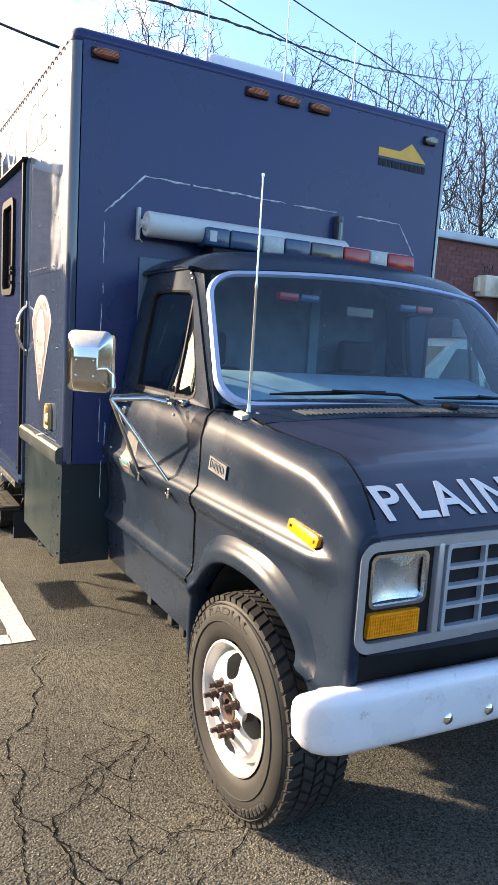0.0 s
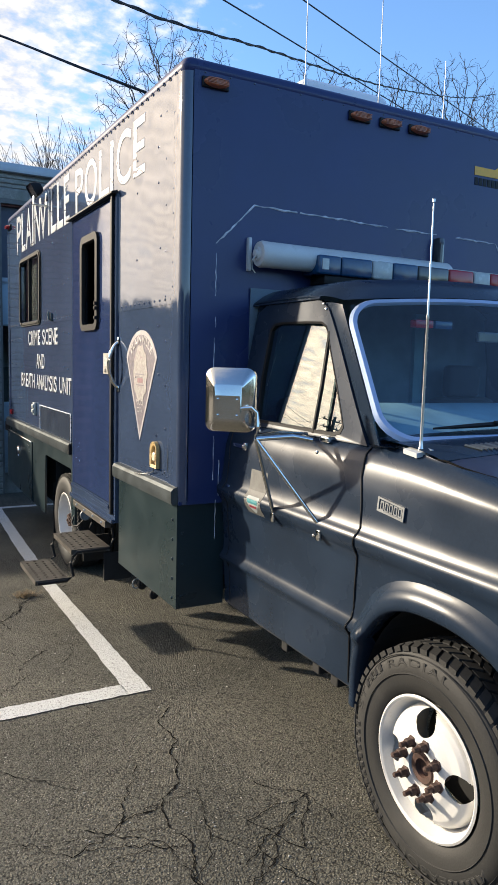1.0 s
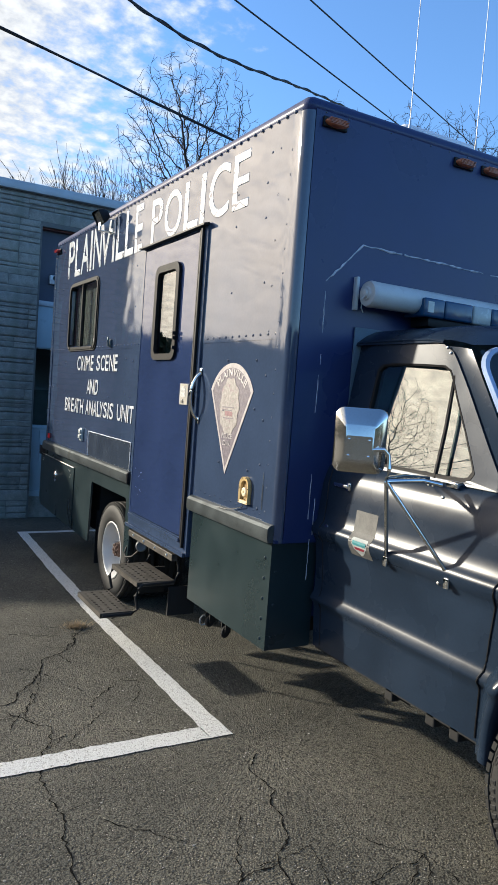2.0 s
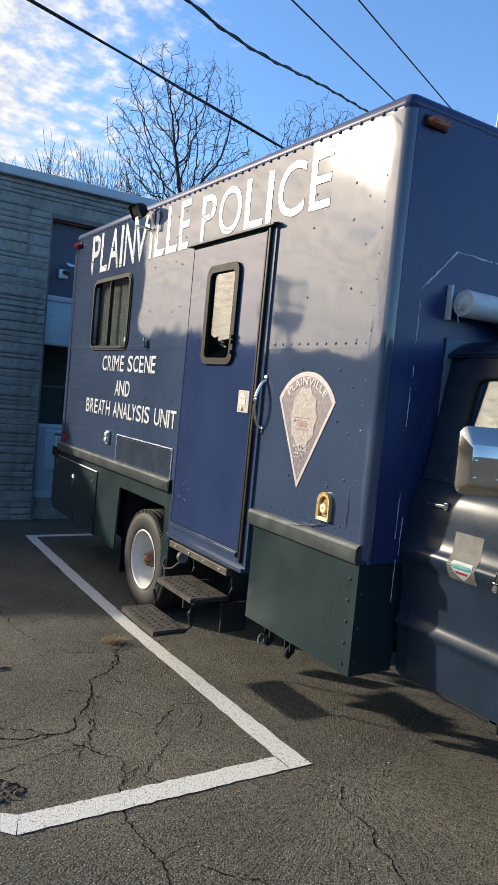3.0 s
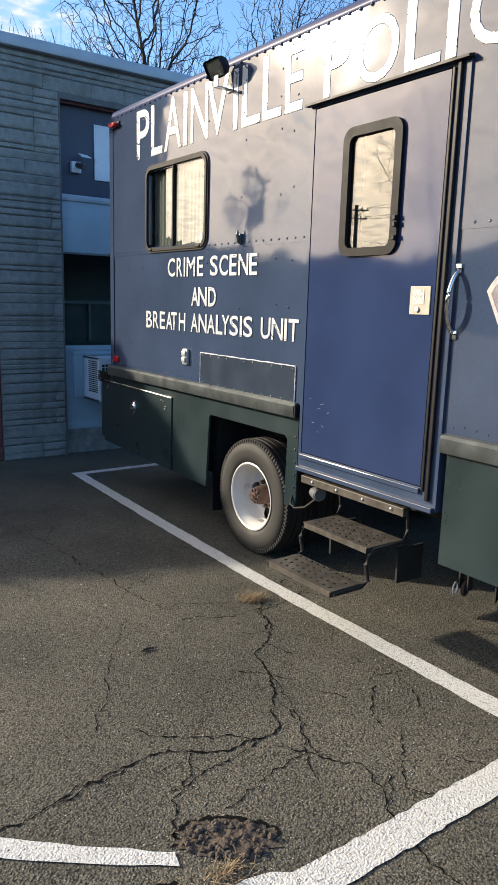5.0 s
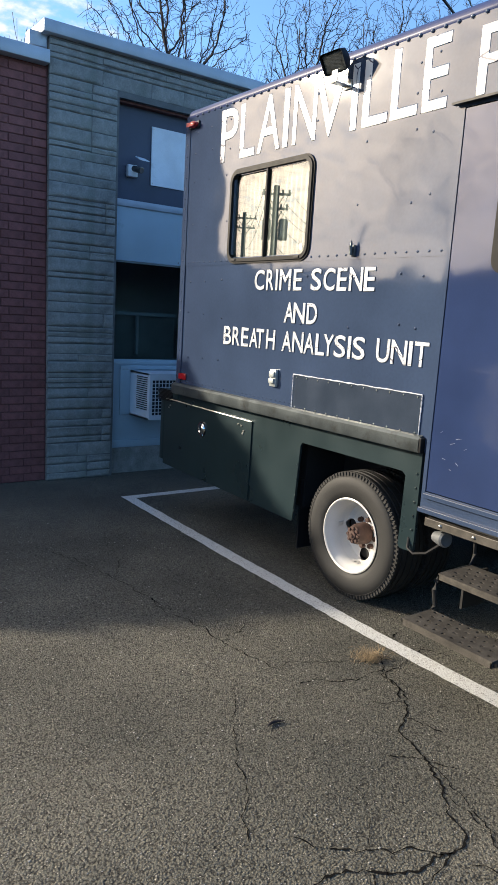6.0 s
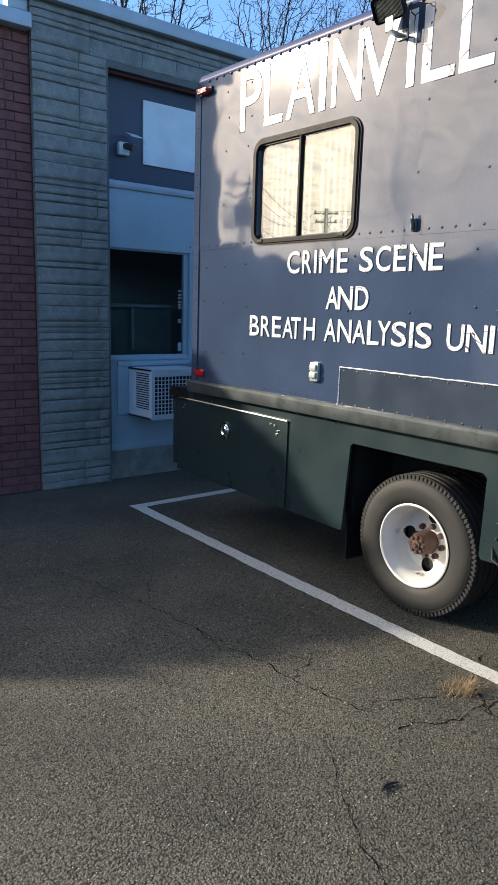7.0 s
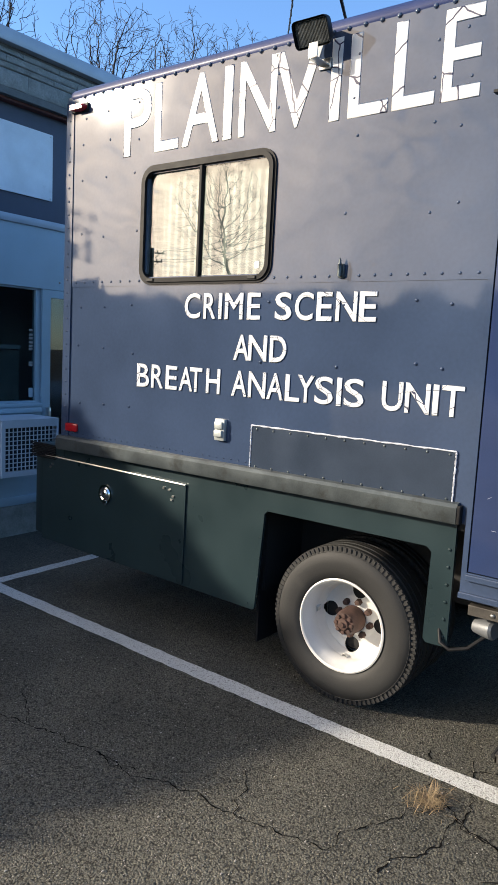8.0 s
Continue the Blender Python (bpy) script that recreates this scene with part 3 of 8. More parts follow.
CRACKS_MIDDLE = [(0.02, [(-0.39, 1.78), (-0.44, 1.66), (-0.6, 1.44), (-0.75, 1.26), (-0.9, 0.99), (-1.07, 0.81), (-1.31, 0.85), (-1.49, 0.95), (-1.84, 0.9), (-2.57, 0.78)]),
    (0.016, [(-1.07, 0.74), (-0.88, 0.49), (-1.02, 0.15), (-1.02, -0.29), (-1.07, -0.64), (-1.21, -1.35)]),
    (0.014, [(-0.33, 0.95), (-0.55, 0.77), (-0.65, 0.61)]),
    (0.012, [(-1.81, 0.14), (-1.91, -0.07), (-1.76, -0.64)])]
CRACKS_REAR = [(0.018, [(-0.38, 1.89), (-0.02, 2.03)]),
    (0.013, [(-0.4, 1.87), (-0.62, 2.0), (-0.85, 2.06), (-0.91, 2.44), (-0.95, 3.11), (-1.0, 3.53), (-1.16, 4.09)])]
CRACKS = [(*a, *b, w) for w, line in CRACKS_FRONT + CRACKS_MIDDLE + CRACKS_REAR for a, b in zip(line, line[1:])]
for x0, y0, x1, y1, w in CRACKS:
    crack_line(bm, (x0, y0), (x1, y1), w * 0.46)
for _ in range(28):
    x0, y0, x1, y1, w = rng.choice(CRACKS)
    t, a = rng.random(), rng.uniform(0, 2 * math.pi)
    px, py, ln = x0 + (x1 - x0) * t, y0 + (y1 - y0) * t, rng.uniform(0.12, 0.5)
    crack_line(bm, (px, py), (px + ln * math.cos(a), py + ln * math.sin(a)), w * 0.34)


def crazing(bm, x0, x1, y0, y1, cell, keep, width):
    """A net of short cracks round uneven cells, with many edges left whole."""
    nx, ny = int((x1 - x0) / cell), int((y1 - y0) / cell)
    pts = {(i, j): (x0 + cell * (i + 0.5 * (j % 2) + rng.uniform(-0.34, 0.34)), y0 + cell * (j + rng.uniform(-0.34, 0.34))) for i in range(nx + 1) for j in range(ny + 1)}
    for (i, j), p in pts.items():
        for q in ((i + 1, j), (i, j + 1), (i + (1 if j % 2 else -1), j + 1)):
            if q in pts and rng.random() < keep:
                crack_line(bm, p, pts[q], width * rng.uniform(0.6, 1.3), 0.035)


crazing(bm, -0.95, 0.10, -2.7, -0.75, 0.21, 0.36, 0.0046)
crazing(bm, -1.00, -0.15, -0.6, 2.0, 0.30, 0.15, 0.0042)
crazing(bm, -2.0, -0.9, -0.5, 1.9, 0.34, 0.07, 0.0038)
lone("crack_network", bm, CRACK, "dark open cracks wandering through the asphalt", "crack", "stuff")


def pothole(cx, cy, rx, ry, turn, mat, name, label, category, deep=0.03):
    bm = B()
    rows = []
    for k in range(9):
        f = k / 8
        row = []
        for j in range(64):
            a = 2 * math.pi * j / 64
            jag = 1 + 0.34 * noise.noise((math.cos(a) * 2.3 + cx, math.sin(a) * 2.3 + cy, 0.0)) + 0.22 * noise.noise((math.cos(a) * 7, math.sin(a) * 7 + cx, 1.0))
            x, y = math.cos(a) * rx * f * jag, math.sin(a) * ry * f * jag
            z = 0.003 + (0.022 * (1 - f) if f < 0.9 else 0) * (0.3 + noise.noise((x * 45, y * 45, cx)))
            row.append((cx + x * math.cos(turn) - y * math.sin(turn), cy + x * math.sin(turn) + y * math.cos(turn), max(0.002, z)))
        rows.append(row)
    grid(bm, rows, close=True)
    return lone(name, bm, mat, label, category, "", 60)


pothole(-1.49, 0.45, 0.15, 0.085, -0.6, SOIL, "pothole", "shallow crumbling pothole in the asphalt", "pothole")
pothole(-1.79, 0.31, 0.14, 0.090, -0.25, MOSS, "moss_patch", "yellow-green moss in a broken patch of asphalt", "moss")


def rubble(cx, cy, rx, ry, turn, n, mat, name, label, category, size):
    """Crumbs heaped inside a broken patch."""
    bm = B()
    for _ in range(n):
        a, f = rng.uniform(0, 2 * math.pi), math.sqrt(rng.random())
        x, y = math.cos(a) * rx * f, math.sin(a) * ry * f
        s = size * rng.uniform(0.4, 1.5)
        c = Vector((cx + x * math.cos(turn) - y * math.sin(turn), cy + x * math.sin(turn) + y * math.cos(turn), 0.006 + s * 0.2))
        t = B()
        bmesh.ops.create_icosphere(t, subdivisions=1, radius=s)
        for v in t.verts:
            v.co = Vector((v.co.x * rng.uniform(0.7, 1.3), v.co.y * rng.uniform(0.7, 1.3), v.co.z * rng.uniform(0.4, 0.8)))
        join(bm, t, Matrix.Translation(c))
    return lone(name, bm, mat, label, category, "stuff")


rubble(-1.49, 0.45, 0.14, 0.08, -0.6, 90, SOIL, "broken_asphalt_crumbs", "dark crumbs of broken asphalt in a pothole", "rubble", 0.010)
rubble(-1.79, 0.31, 0.13, 0.08, -0.25, 120, MOSS, "moss_clumps", "small clumps of yellow-green moss and soil", "moss", 0.009)
bm = B()
for cx, cy, rx, ry, turn, a0, a1 in ((-1.49, 0.45, 0.165, 0.095, -0.6, 10, 200), (-1.79, 0.31, 0.155, 0.10, -0.25, 60, 290)):
    ring_ = [(cx + rx * math.cos(a) * math.cos(turn) - ry * math.sin(a) * math.sin(turn), cy + rx * math.cos(a) * math.sin(turn) + ry * math.sin(a) * math.cos(turn)) for a in (radians(a0 + (a1 - a0) * k / 7) for k in range(8))]
    for p, q in zip(ring_, ring_[1:]):
        crack_line(bm, p, q, 0.022, 0.03)
lone("pothole_rim", bm, CRACK, "dark broken rim round a pothole", "crack", "stuff")


def blades(cx, cy, n, spread, length, mat, name, label, category):
    bm = B()
    for _ in range(n):
        a, r = rng.uniform(0, 2 * math.pi), abs(rng.gauss(0, spread))
        p = Vector((cx + r * math.cos(a), cy + r * math.sin(a) * 0.7, 0.001))
        lean, ln = rng.uniform(0, 2 * math.pi), length * rng.uniform(0.4, 1.2)
        d = Vector((math.cos(lean), math.sin(lean), rng.uniform(0.1, 0.9))).normalized() * ln
        s = Vector((-d.y, d.x, 0)).normalized() * 0.0013
        q = p + d * 0.6 + Vector((0, 0, 0.004))
        v = [bm.verts.new(c) for c in (p - s, p + s, q + s * 0.8, q - s * 0.8, p + d + Vector((0, 0, -0.006 * rng.random())))]
        bm.faces.new(v[:4])
        bm.faces.new((v[3], v[2], v[4]))
    return lone(name, bm, mat, label, category, "stuff")


blades(-0.37, 1.895, 330, 0.055, 0.075, STRAW, "dry_weed_tuft", "tuft of dead straw-coloured weeds in a crack", "weeds")
blades(-1.56, 0.34, 150, 0.045, 0.05, STRAW, "dry_weed_tuft", "thin dead grass at the edge of a pothole", "weeds")
blades(-1.84, 0.34, 240, 0.08, 0.045, STRAW, "dry_weed_tuft", "scattered dead grass in moss", "weeds")
bm = B()
for i in range(7):
    t = i / 6
    tube(bm, [(-1.165 + 0.07 * t, 1.66 + 0.012 * math.sin(t * 3), 0.008), (-1.155 + 0.07 * t, 1.662 + 0.012 * math.sin(t * 3 + 0.5), 0.009)], 0.007 * math.sin(0.5 + 2.2 * t), 6)
lone("fallen_twig", bm, BARK, "short dark piece of twig on the asphalt", "twig")
bm = B()
for _ in range(900):
    x, y = rng.uniform(-2.4, 0.3), rng.uniform(-2.2, 4.8)
    s = rng.uniform(0.0015, 0.005)
    box(bm, (x, y, 0.0), (x + s * rng.uniform(0.7, 1.6), y + s, s * 0.7))
lone("loose_grit", bm, material("pale_grit", (0.34, 0.32, 0.29), rough=0.9, vary=0.4, scale=40), "small pale stones scattered over the asphalt", "grit", "stuff")


# ---- building behind the truck ----
FY = 6.10          # plane of the facade
bm = B()
sheet(bm, (-1.40, 16.0), (0.0, 3.72), [(0.195, 3.7, 0.0, 3.56)], on_front(FY + 0.06), (0, 0.24, 0))
wall_south = lone("wall_south", bm, BRICK_JOINT, "long low facade wall of red brick", "wall", "structure")
bm = B()
box(bm, (-1.40, FY + 0.06, 0), (-1.16, FY + 9, 3.72))
lone("wall_west", bm, BRICK_JOINT, "end wall of a low brick building", "wall", "structure")
bm = B()
box(bm, (-1.40, FY + 0.3, 3.60), (16.0, FY + 9, 3.72))
lone("roof", bm, DARK, "flat dark roof of a low building", "roof", "structure")
bm = B()
box(bm, (-1.44, FY - 0.05, 3.70), (-0.475, FY + 0.33, 3.81), 0.008)
box(bm, (4.3, FY - 0.05, 3.70), (16.0, FY + 0.33, 3.83), 0.008)
lone("trim", bm, COPING, "pale metal coping along a brick parapet", "coping", "structure", 30)
# grey stone bay: mortar core, pier and lintel band
bm = B()
box(bm, (-0.458, FY + 0.008, 0), (0.205, FY + 0.30, 3.955))
box(bm, (0.205, FY + 0.008, 3.582), (4.2, FY + 0.30, 3.955))
box(bm, (3.55, FY + 0.018, 0), (4.2, FY + 0.30, 3.582))
pier = lone("wall_bay", bm, MORTAR, "grey painted rough stone pier and lintel", "wall", "structure")
bm = B()
box(bm, (-0.535, FY - 0.06, 3.945), (4.30, FY + 0.34, 4.050), 0.008)
lone("trim", bm, COPING, "pale blue metal coping over grey stone", "coping", "structure", 30)
bm = B()
box(bm, (-0.63, FY + 0.03, 3.84), (-0.47, FY + 0.14, 3.96), 0.01)
lone("scupper", bm, COPING, "weathered metal scupper under a coping", "gutter", "structure", 30)
RY = FY + 0.13     # recessed shop front
bm = B()
sheet(bm, (0.205, 3.55), (2.66, 3.582), [], on_front(RY), (0, 0.05, 0))
lone("panel_upper", bm, DARK_PANEL, "dark blue painted boards over a shop front", "panel", "structure")
bm = B()
box(bm, (0.205, RY - 0.03, 2.637), (3.55, RY - 0.002, 2.702), 0.006)
lone("trim", bm, COPING, "grey flashing strip over a panel", "trim", "structure", 30)
bm = B()
sheet(bm, (0.205, 3.55), (2.128, 2.637), [], on_front(RY - 0.012), (0, 0.05, 0))
lone("panel_middle", bm, PALE_PANEL, "pale blue painted panel above a shop window", "panel", "structure")
bm = B()
sheet(bm, (0.205, 1.125), (0.335, 1.110), [], on_front(RY - 0.012), (0, 0.05, 0))
lone("panel_lower", bm, PALE_PANEL, "pale blue painted panel below a shop window", "panel", "structure")
bm = B()
box(bm, (0.205, RY - 0.03, 0.262), (1.125, RY, 0.335), 0.006)
box(bm, (0.205, RY - 0.02, 1.110), (1.125, RY + 0.03, 1.142), 0.005)
lone("sill", bm, PALE_PANEL, "pale blue sill strips of a shop front", "sill", "structure", 30)
bm = B()
box(bm, (0.205, FY + 0.09, 0.0), (1.125, FY + 0.30, 0.262))
lone("wall_plinth", bm, STONE, "low dark grey stone plinth", "plinth", "structure")
# shop window
win = thing("window", (0.64, RY, 1.15), "dark shop window with pale blue frame", "window", kind="structure")
bm = B()
ring(bm, [on_front(RY + 0.01)(q) for q in ((0.205, 1.142), (1.125, 1.142), (1.125, 2.128), (0.205, 2.128))], [on_front(RY + 0.01)(q) for q in ((0.222, 1.160), (1.075, 1.160), (1.075, 2.112), (0.222, 2.112))], (0, 0.05, 0))
part("window_frame", bm, PALE_PANEL, win)
bm = B()
sheet(bm, (0.222, 1.075), (1.160, 2.112), [], on_front(RY + 0.035), (0, 0.006, 0))
part("pane", bm, SHOP_GLASS, win).visible_shadow = False
sticker = thing("window_sticker", (0.93, RY + 0.03, 1.2), "small faded stickers on shop glass", "sticker")
bm = B()
for z in (1.76, 1.72, 1.69, 1.655, 1.625, 1.60, 1.48, 1.46):
    box(bm, (1.020, RY + 0.028, z), (1.058, RY + 0.033, z + 0.018))
parts("label_strip", bm, material("faded_sticker", (0.30, 0.32, 0.33), vary=0.4, scale=60), sticker)
bm = B()
box(bm, (1.020, RY + 0.026, 1.19), (1.060, RY + 0.033, 1.27))
part("decal", bm, PALE_PANEL, sticker)
# shop door beside the window
door = thing("door", (1.55, RY, 0.0), "pale blue framed glass shop door", "door", kind="structure")
bm = B()
ring(bm, [on_front(RY - 0.01)(q) for q in ((1.128, 0.02), (2.10, 0.02), (2.10, 2.126), (1.128, 2.126))], [on_front(RY - 0.01)(q) for q in ((1.215, 0.12), (2.025, 0.12), (2.025, 2.06), (1.215, 2.06))], (0, 0.06, 0))
part("door_frame", bm, PALE_PANEL, door)
bm = B()
sheet(bm, (1.215, 2.025), (0.12, 2.06), [], on_front(RY + 0.02), (0, 0.006, 0))
part("pane", bm, SHOP_GLASS, door).visible_shadow = False
bm = B()
box(bm, (1.165, RY - 0.06, 0.98), (1.190, RY - 0.01, 1.10), 0.006)
part("door_handle", bm, ALU, door, smooth=30)
bm = B()
sheet(bm, (2.10, 3.55), (0.0, 2.126), [], on_front(RY), (0, 0.05, 0))
lone("panel_side", bm, PALE_PANEL, "pale blue painted shop front panel", "panel", "structure")
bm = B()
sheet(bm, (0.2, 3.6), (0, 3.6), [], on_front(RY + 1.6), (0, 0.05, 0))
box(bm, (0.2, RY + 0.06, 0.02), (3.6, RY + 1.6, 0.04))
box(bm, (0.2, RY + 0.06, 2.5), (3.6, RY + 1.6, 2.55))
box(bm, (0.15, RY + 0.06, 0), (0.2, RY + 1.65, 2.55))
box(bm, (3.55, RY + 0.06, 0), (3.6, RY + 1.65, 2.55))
# the room's dimness is put into its dark wall colour
lone("shop_room", bm, material("shade_toned_shop_wall", (0.10, 0.095, 0.085), rough=0.9), "plain room behind a shop window, its dimness put into dark walls", "room", "structure")
bm = B()
box(bm, (0.25, RY + 0.7, 1.58), (1.3, RY + 0.73, 1.62))
box(bm, (0.52, RY + 0.7, 1.0), (0.55, RY + 0.73, 1.6))
lone("shop_shelf", bm, PALE_PANEL, "thin shelf frame standing in a dim shop", "shelf")
board = thing("notice_board", (0.82, RY, 2.81), "weathered blank white board screwed on dark boards", "board")
bm = B()
sheet(bm, (0.607, 1.215), (2.875, 3.420), [], on_front(RY - 0.016), (0, 0.014, 0))
part("board_face", bm, BOARD, board)
bm = B()
rivets(bm, [(x, RY - 0.016, z) for x in (0.627, 1.195) for z in (2.895, 3.400)], (0, -1, 0), 0.008)
parts("screw", bm, ALU, board)
cctv = thing("security_camera", (0.415, RY, 2.920), "small white security camera on a wall bracket", "camera")
bm = B()
box(bm, (0.340, RY - 0.06, 2.915), (0.445, RY - 0.001, 3.025), 0.01)
part("junction_box", bm, AC_WHITE, cctv, smooth=30)
bm = B()
lathe(bm, (0.415, RY - 0.10, 2.980), (0.35, -1, -0.25), [(0, -0.05), (0.028, -0.05), (0.032, 0.02), (0.030, 0.06), (0.022, 0.062), (0, 0.058)], 20)
part("camera_body", bm, SMOKE, cctv, smooth=40)
bm = B()
prism(bm, [(0.405, RY - 0.17, 3.055), (0.495, RY - 0.20, 3.045), (0.500, RY - 0.08, 3.090), (0.415, RY - 0.05, 3.105)], (0, 0, 0.006))
part("sun_shield", bm, AC_WHITE, cctv)
# window air conditioner
ac = thing("air_conditioner", (0.75, RY - 0.2, 0.57), "white window air conditioner sticking out of a panel", "air conditioner")
AX0, AX1, AY, AZ0, AZ1 = 0.435, 0.985, 5.78, 0.600, 1.050
bm = B()
sheet(bm, (AX0, AX1), (AZ0 + 0.0, AZ1), [(AX0 + 0.03, AX1 - 0.03, AZ0 + 0.04, AZ1 - 0.06)], on_front(AY), (0, 0.02, 0))
sheet(bm, (AY, RY), (AZ0, AZ1), [], on_side(AX1), (-0.015, 0, 0))
box(bm, (AX0, AY + 0.02, AZ0), (AX1 - 0.015, RY - 0.012, AZ0 + 0.015))
box(bm, (AX0, AY + 0.02, AZ1 - 0.015), (AX1 - 0.015, RY - 0.012, AZ1))
# louvred cheek
sheet(bm, (AY + 0.02, RY - 0.012), (AZ0, AZ1), [], on_side(AX0), (0.012, 0, 0))
part("housing", bm, AC_WHITE, ac)
bm = B()
sheet(bm, (AX0 + 0.03, AX1 - 0.03), (AZ0 + 0.04, AZ1 - 0.06), [], on_front(AY + 0.05), (0, 0.01, 0))
part("coil", bm, SMOKE, ac)
bm = B()
for i in range(14):
    x = AX0 + 0.03 + (AX1 - AX0 - 0.06) * i / 13
    box(bm, (x - 0.003, AY + 0.004, AZ0 + 0.04), (x + 0.003, AY + 0.012, AZ1 - 0.06))
for i in range(11):
    z = AZ0 + 0.04 + (AZ1 - AZ0 - 0.10) * i / 10
    box(bm, (AX0 + 0.03, AY + 0.003, z - 0.003), (AX1 - 0.03, AY + 0.011, z + 0.003))
parts("grid_bar", bm, AC_WHITE, ac)
for i in range(16):
    bm = B()
    z = AZ0 + 0.09 + 0.021 * i
    prism(bm, [(AX0, AY + 0.05, z), (AX0, AY + 0.05, z + 0.010), (AX0, AY + 0.27, z + 0.010), (AX0, AY + 0.27, z)], (-0.006, 0, 0))
    part("louvre", bm, SMOKE, ac)
bm = B()
box(bm, (0.32, RY - 0.035, 0.60), (AX0 - 0.002, RY - 0.013, 1.10), 0.004)
box(bm, (0.32, RY - 0.040, 1.06), (1.11, RY - 0.013, 1.10), 0.004)
part("filler_panel", bm, PALE_PANEL, ac, smooth=30)

# ---- far end of the lot, seen past the truck ----
bm = B()
box(bm, (9.00, FY - 0.18, 2.78), (9.38, FY + 0.06, 3.16), 0.02)
box(bm, (8.93, FY - 0.06, 2.86), (9.01, FY + 0.06, 3.12), 0.01)
wl_ = thing("wall_box", (9.2, FY, 2.78), "tan metal service box with loose wires on brick", "electrical box")
part("box_shell", bm, TAN, wl_, smooth=30)
bm = B()
for k in range(4):
    tube(bm, [(9.05 + 0.05 * k, FY - 0.05, 3.14), (9.03 + 0.06 * k, FY - 0.10, 3.28 + 0.05 * (k % 2)), (8.99 + 0.1 * k, FY - 0.05, 3.36 - 0.05 * k)], 0.008, 5)
parts("wire", bm, CABLE, wl_)
cano = thing("canopy", (10.9, 5.4, 2.4), "dark flat canopy on a pale yellow wall", "canopy")
bm = B()
box(bm, (9.39, 5.5, 2.84), (12.5, FY + 0.05, 3.16), 0.02)
part("canopy_roof", bm, DARK, cano)
bm = B()
box(bm, (9.62, FY - 0.04, 0.02), (12.5, FY + 0.055, 2.84))
part("wall_panel", bm, material("pale_yellow_wall", (0.72, 0.60, 0.32), rough=0.7), cano)

# window air conditioner on the far brick wall
ac2 = thing("air_conditioner", (8.7, FY - 0.1, 2.02), "small white air conditioner in a brick wall", "air conditioner")
bm = B()
box(bm, (8.50, FY - 0.30, 2.02), (8.93, FY + 0.04, 2.34), 0.015)
part("housing", bm, AC_WHITE, ac2, smooth=30)
for k in range(9):
    bm = B()
    box(bm, (8.53, FY - 0.308, 2.05 + 0.03 * k), (8.90, FY - 0.296, 2.062 + 0.03 * k))
    part("louvre", bm, SMOKE, ac2)

# behind the shop glass
bm = B()
sheet(bm, (0.25, 3.5), (0.0, 2.6), [], on_front(FY + 1.3), (0, 0.05, 0))
lone("wall_inner", bm, HOUSE, "plain pale back wall inside a shop", "wall", "structure")
shelf = thing("display_shelf", (0.64, FY + 0.42, 0), "low grey shelf behind a shop window", "shelf")
bm = B()
box(bm, (0.26, FY + 0.36, 0.30), (1.06, FY + 0.40, 1.60), 0.004)
part("back_board", bm, material("grey_shelf_board", (0.24, 0.25, 0.23), rough=0.7), shelf)
bm = B()
box(bm, (0.26, FY + 0.33, 1.60), (1.06, FY + 0.42, 1.635), 0.004)
part("top_board", bm, TUBE, shelf)
bm = B()
box(bm, (0.60, FY + 0.33, 1.20), (0.63, FY + 0.36, 1.60), 0.003)
part("post", bm, TUBE, shelf)


# ---- the truck ----
W, LB, ROOF, MID = 2.36, 4.508, 3.078, 1.18
truck = thing("police_truck", (MID, 1.2, 0.0), "dark navy police box truck with van cab and white lettering", "truck")
LD, DD = (0.965, 1.955), (0.70, 2.64)          # the entry door's opening
WIN = (3.008, 3.864, 1.974, 2.568)             # the side window
SEAM = 1.970

# box: skins, floor, roof rail, corner posts
bm = B()
sheet(bm, (0.045, 0.5, 1.5, 2.5, 3.5, LB), (SEAM - 0.012, 3.03), [(*LD, *DD), (WIN[0] + 0.03, WIN[1] - 0.03, WIN[2] + 0.03, WIN[3] - 0.03)], on_side(-0.003), (0.028, 0, 0))
part("upper_side_panel", bm, NAVY, truck)
bm = B()
sheet(bm, (0.045, 0.5, 1.5, 2.5, 3.5, LB), (0.985, SEAM + 0.02), [(*LD, *DD), (WIN[0] + 0.03, WIN[1] - 0.03, WIN[2] + 0.03, WIN[3] - 0.03)], on_side(0.0), (0.024, 0, 0))
part("lower_side_panel", bm, NAVY, truck)
bm = B()
sheet(bm, (0.045, LB), (0.985, 3.03), [], on_side(W), (-0.025, 0, 0))
part("far_side_panel", bm, NAVY, truck)
bm = B()
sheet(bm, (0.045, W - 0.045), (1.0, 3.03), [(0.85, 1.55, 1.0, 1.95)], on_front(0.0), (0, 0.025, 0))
part("front_panel", bm, NAVY_FRONT_SHADE, truck)
bm = B()
sheet(bm, (0.0, W), (0.985, 3.03), [], on_front(LB - 0.02), (0, 0.02, 0))
part("rear_panel", bm, NAVY, truck)
bm = B()
box(bm, (0.03, 0.03, 0.95), (W - 0.03, LB - 0.03, 0.995))
box(bm, (0.03, LB * 0.55, 1.0), (W - 0.03, LB * 0.55 + 0.02, 3.0))
part("floor_deck", bm, DARK, truck)
bm = B()
box(bm, (0.4, 2.0, 1.0), (0.42, 4.4, 2.95))
part("inner_partition", bm, material("pale_lining", (0.42, 0.44, 0.40), rough=0.8), truck)
bm = B()
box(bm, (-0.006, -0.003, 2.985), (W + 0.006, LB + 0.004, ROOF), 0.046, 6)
part("roof_cap", bm, NAVY_FRONT_SHADE, truck, smooth=50)
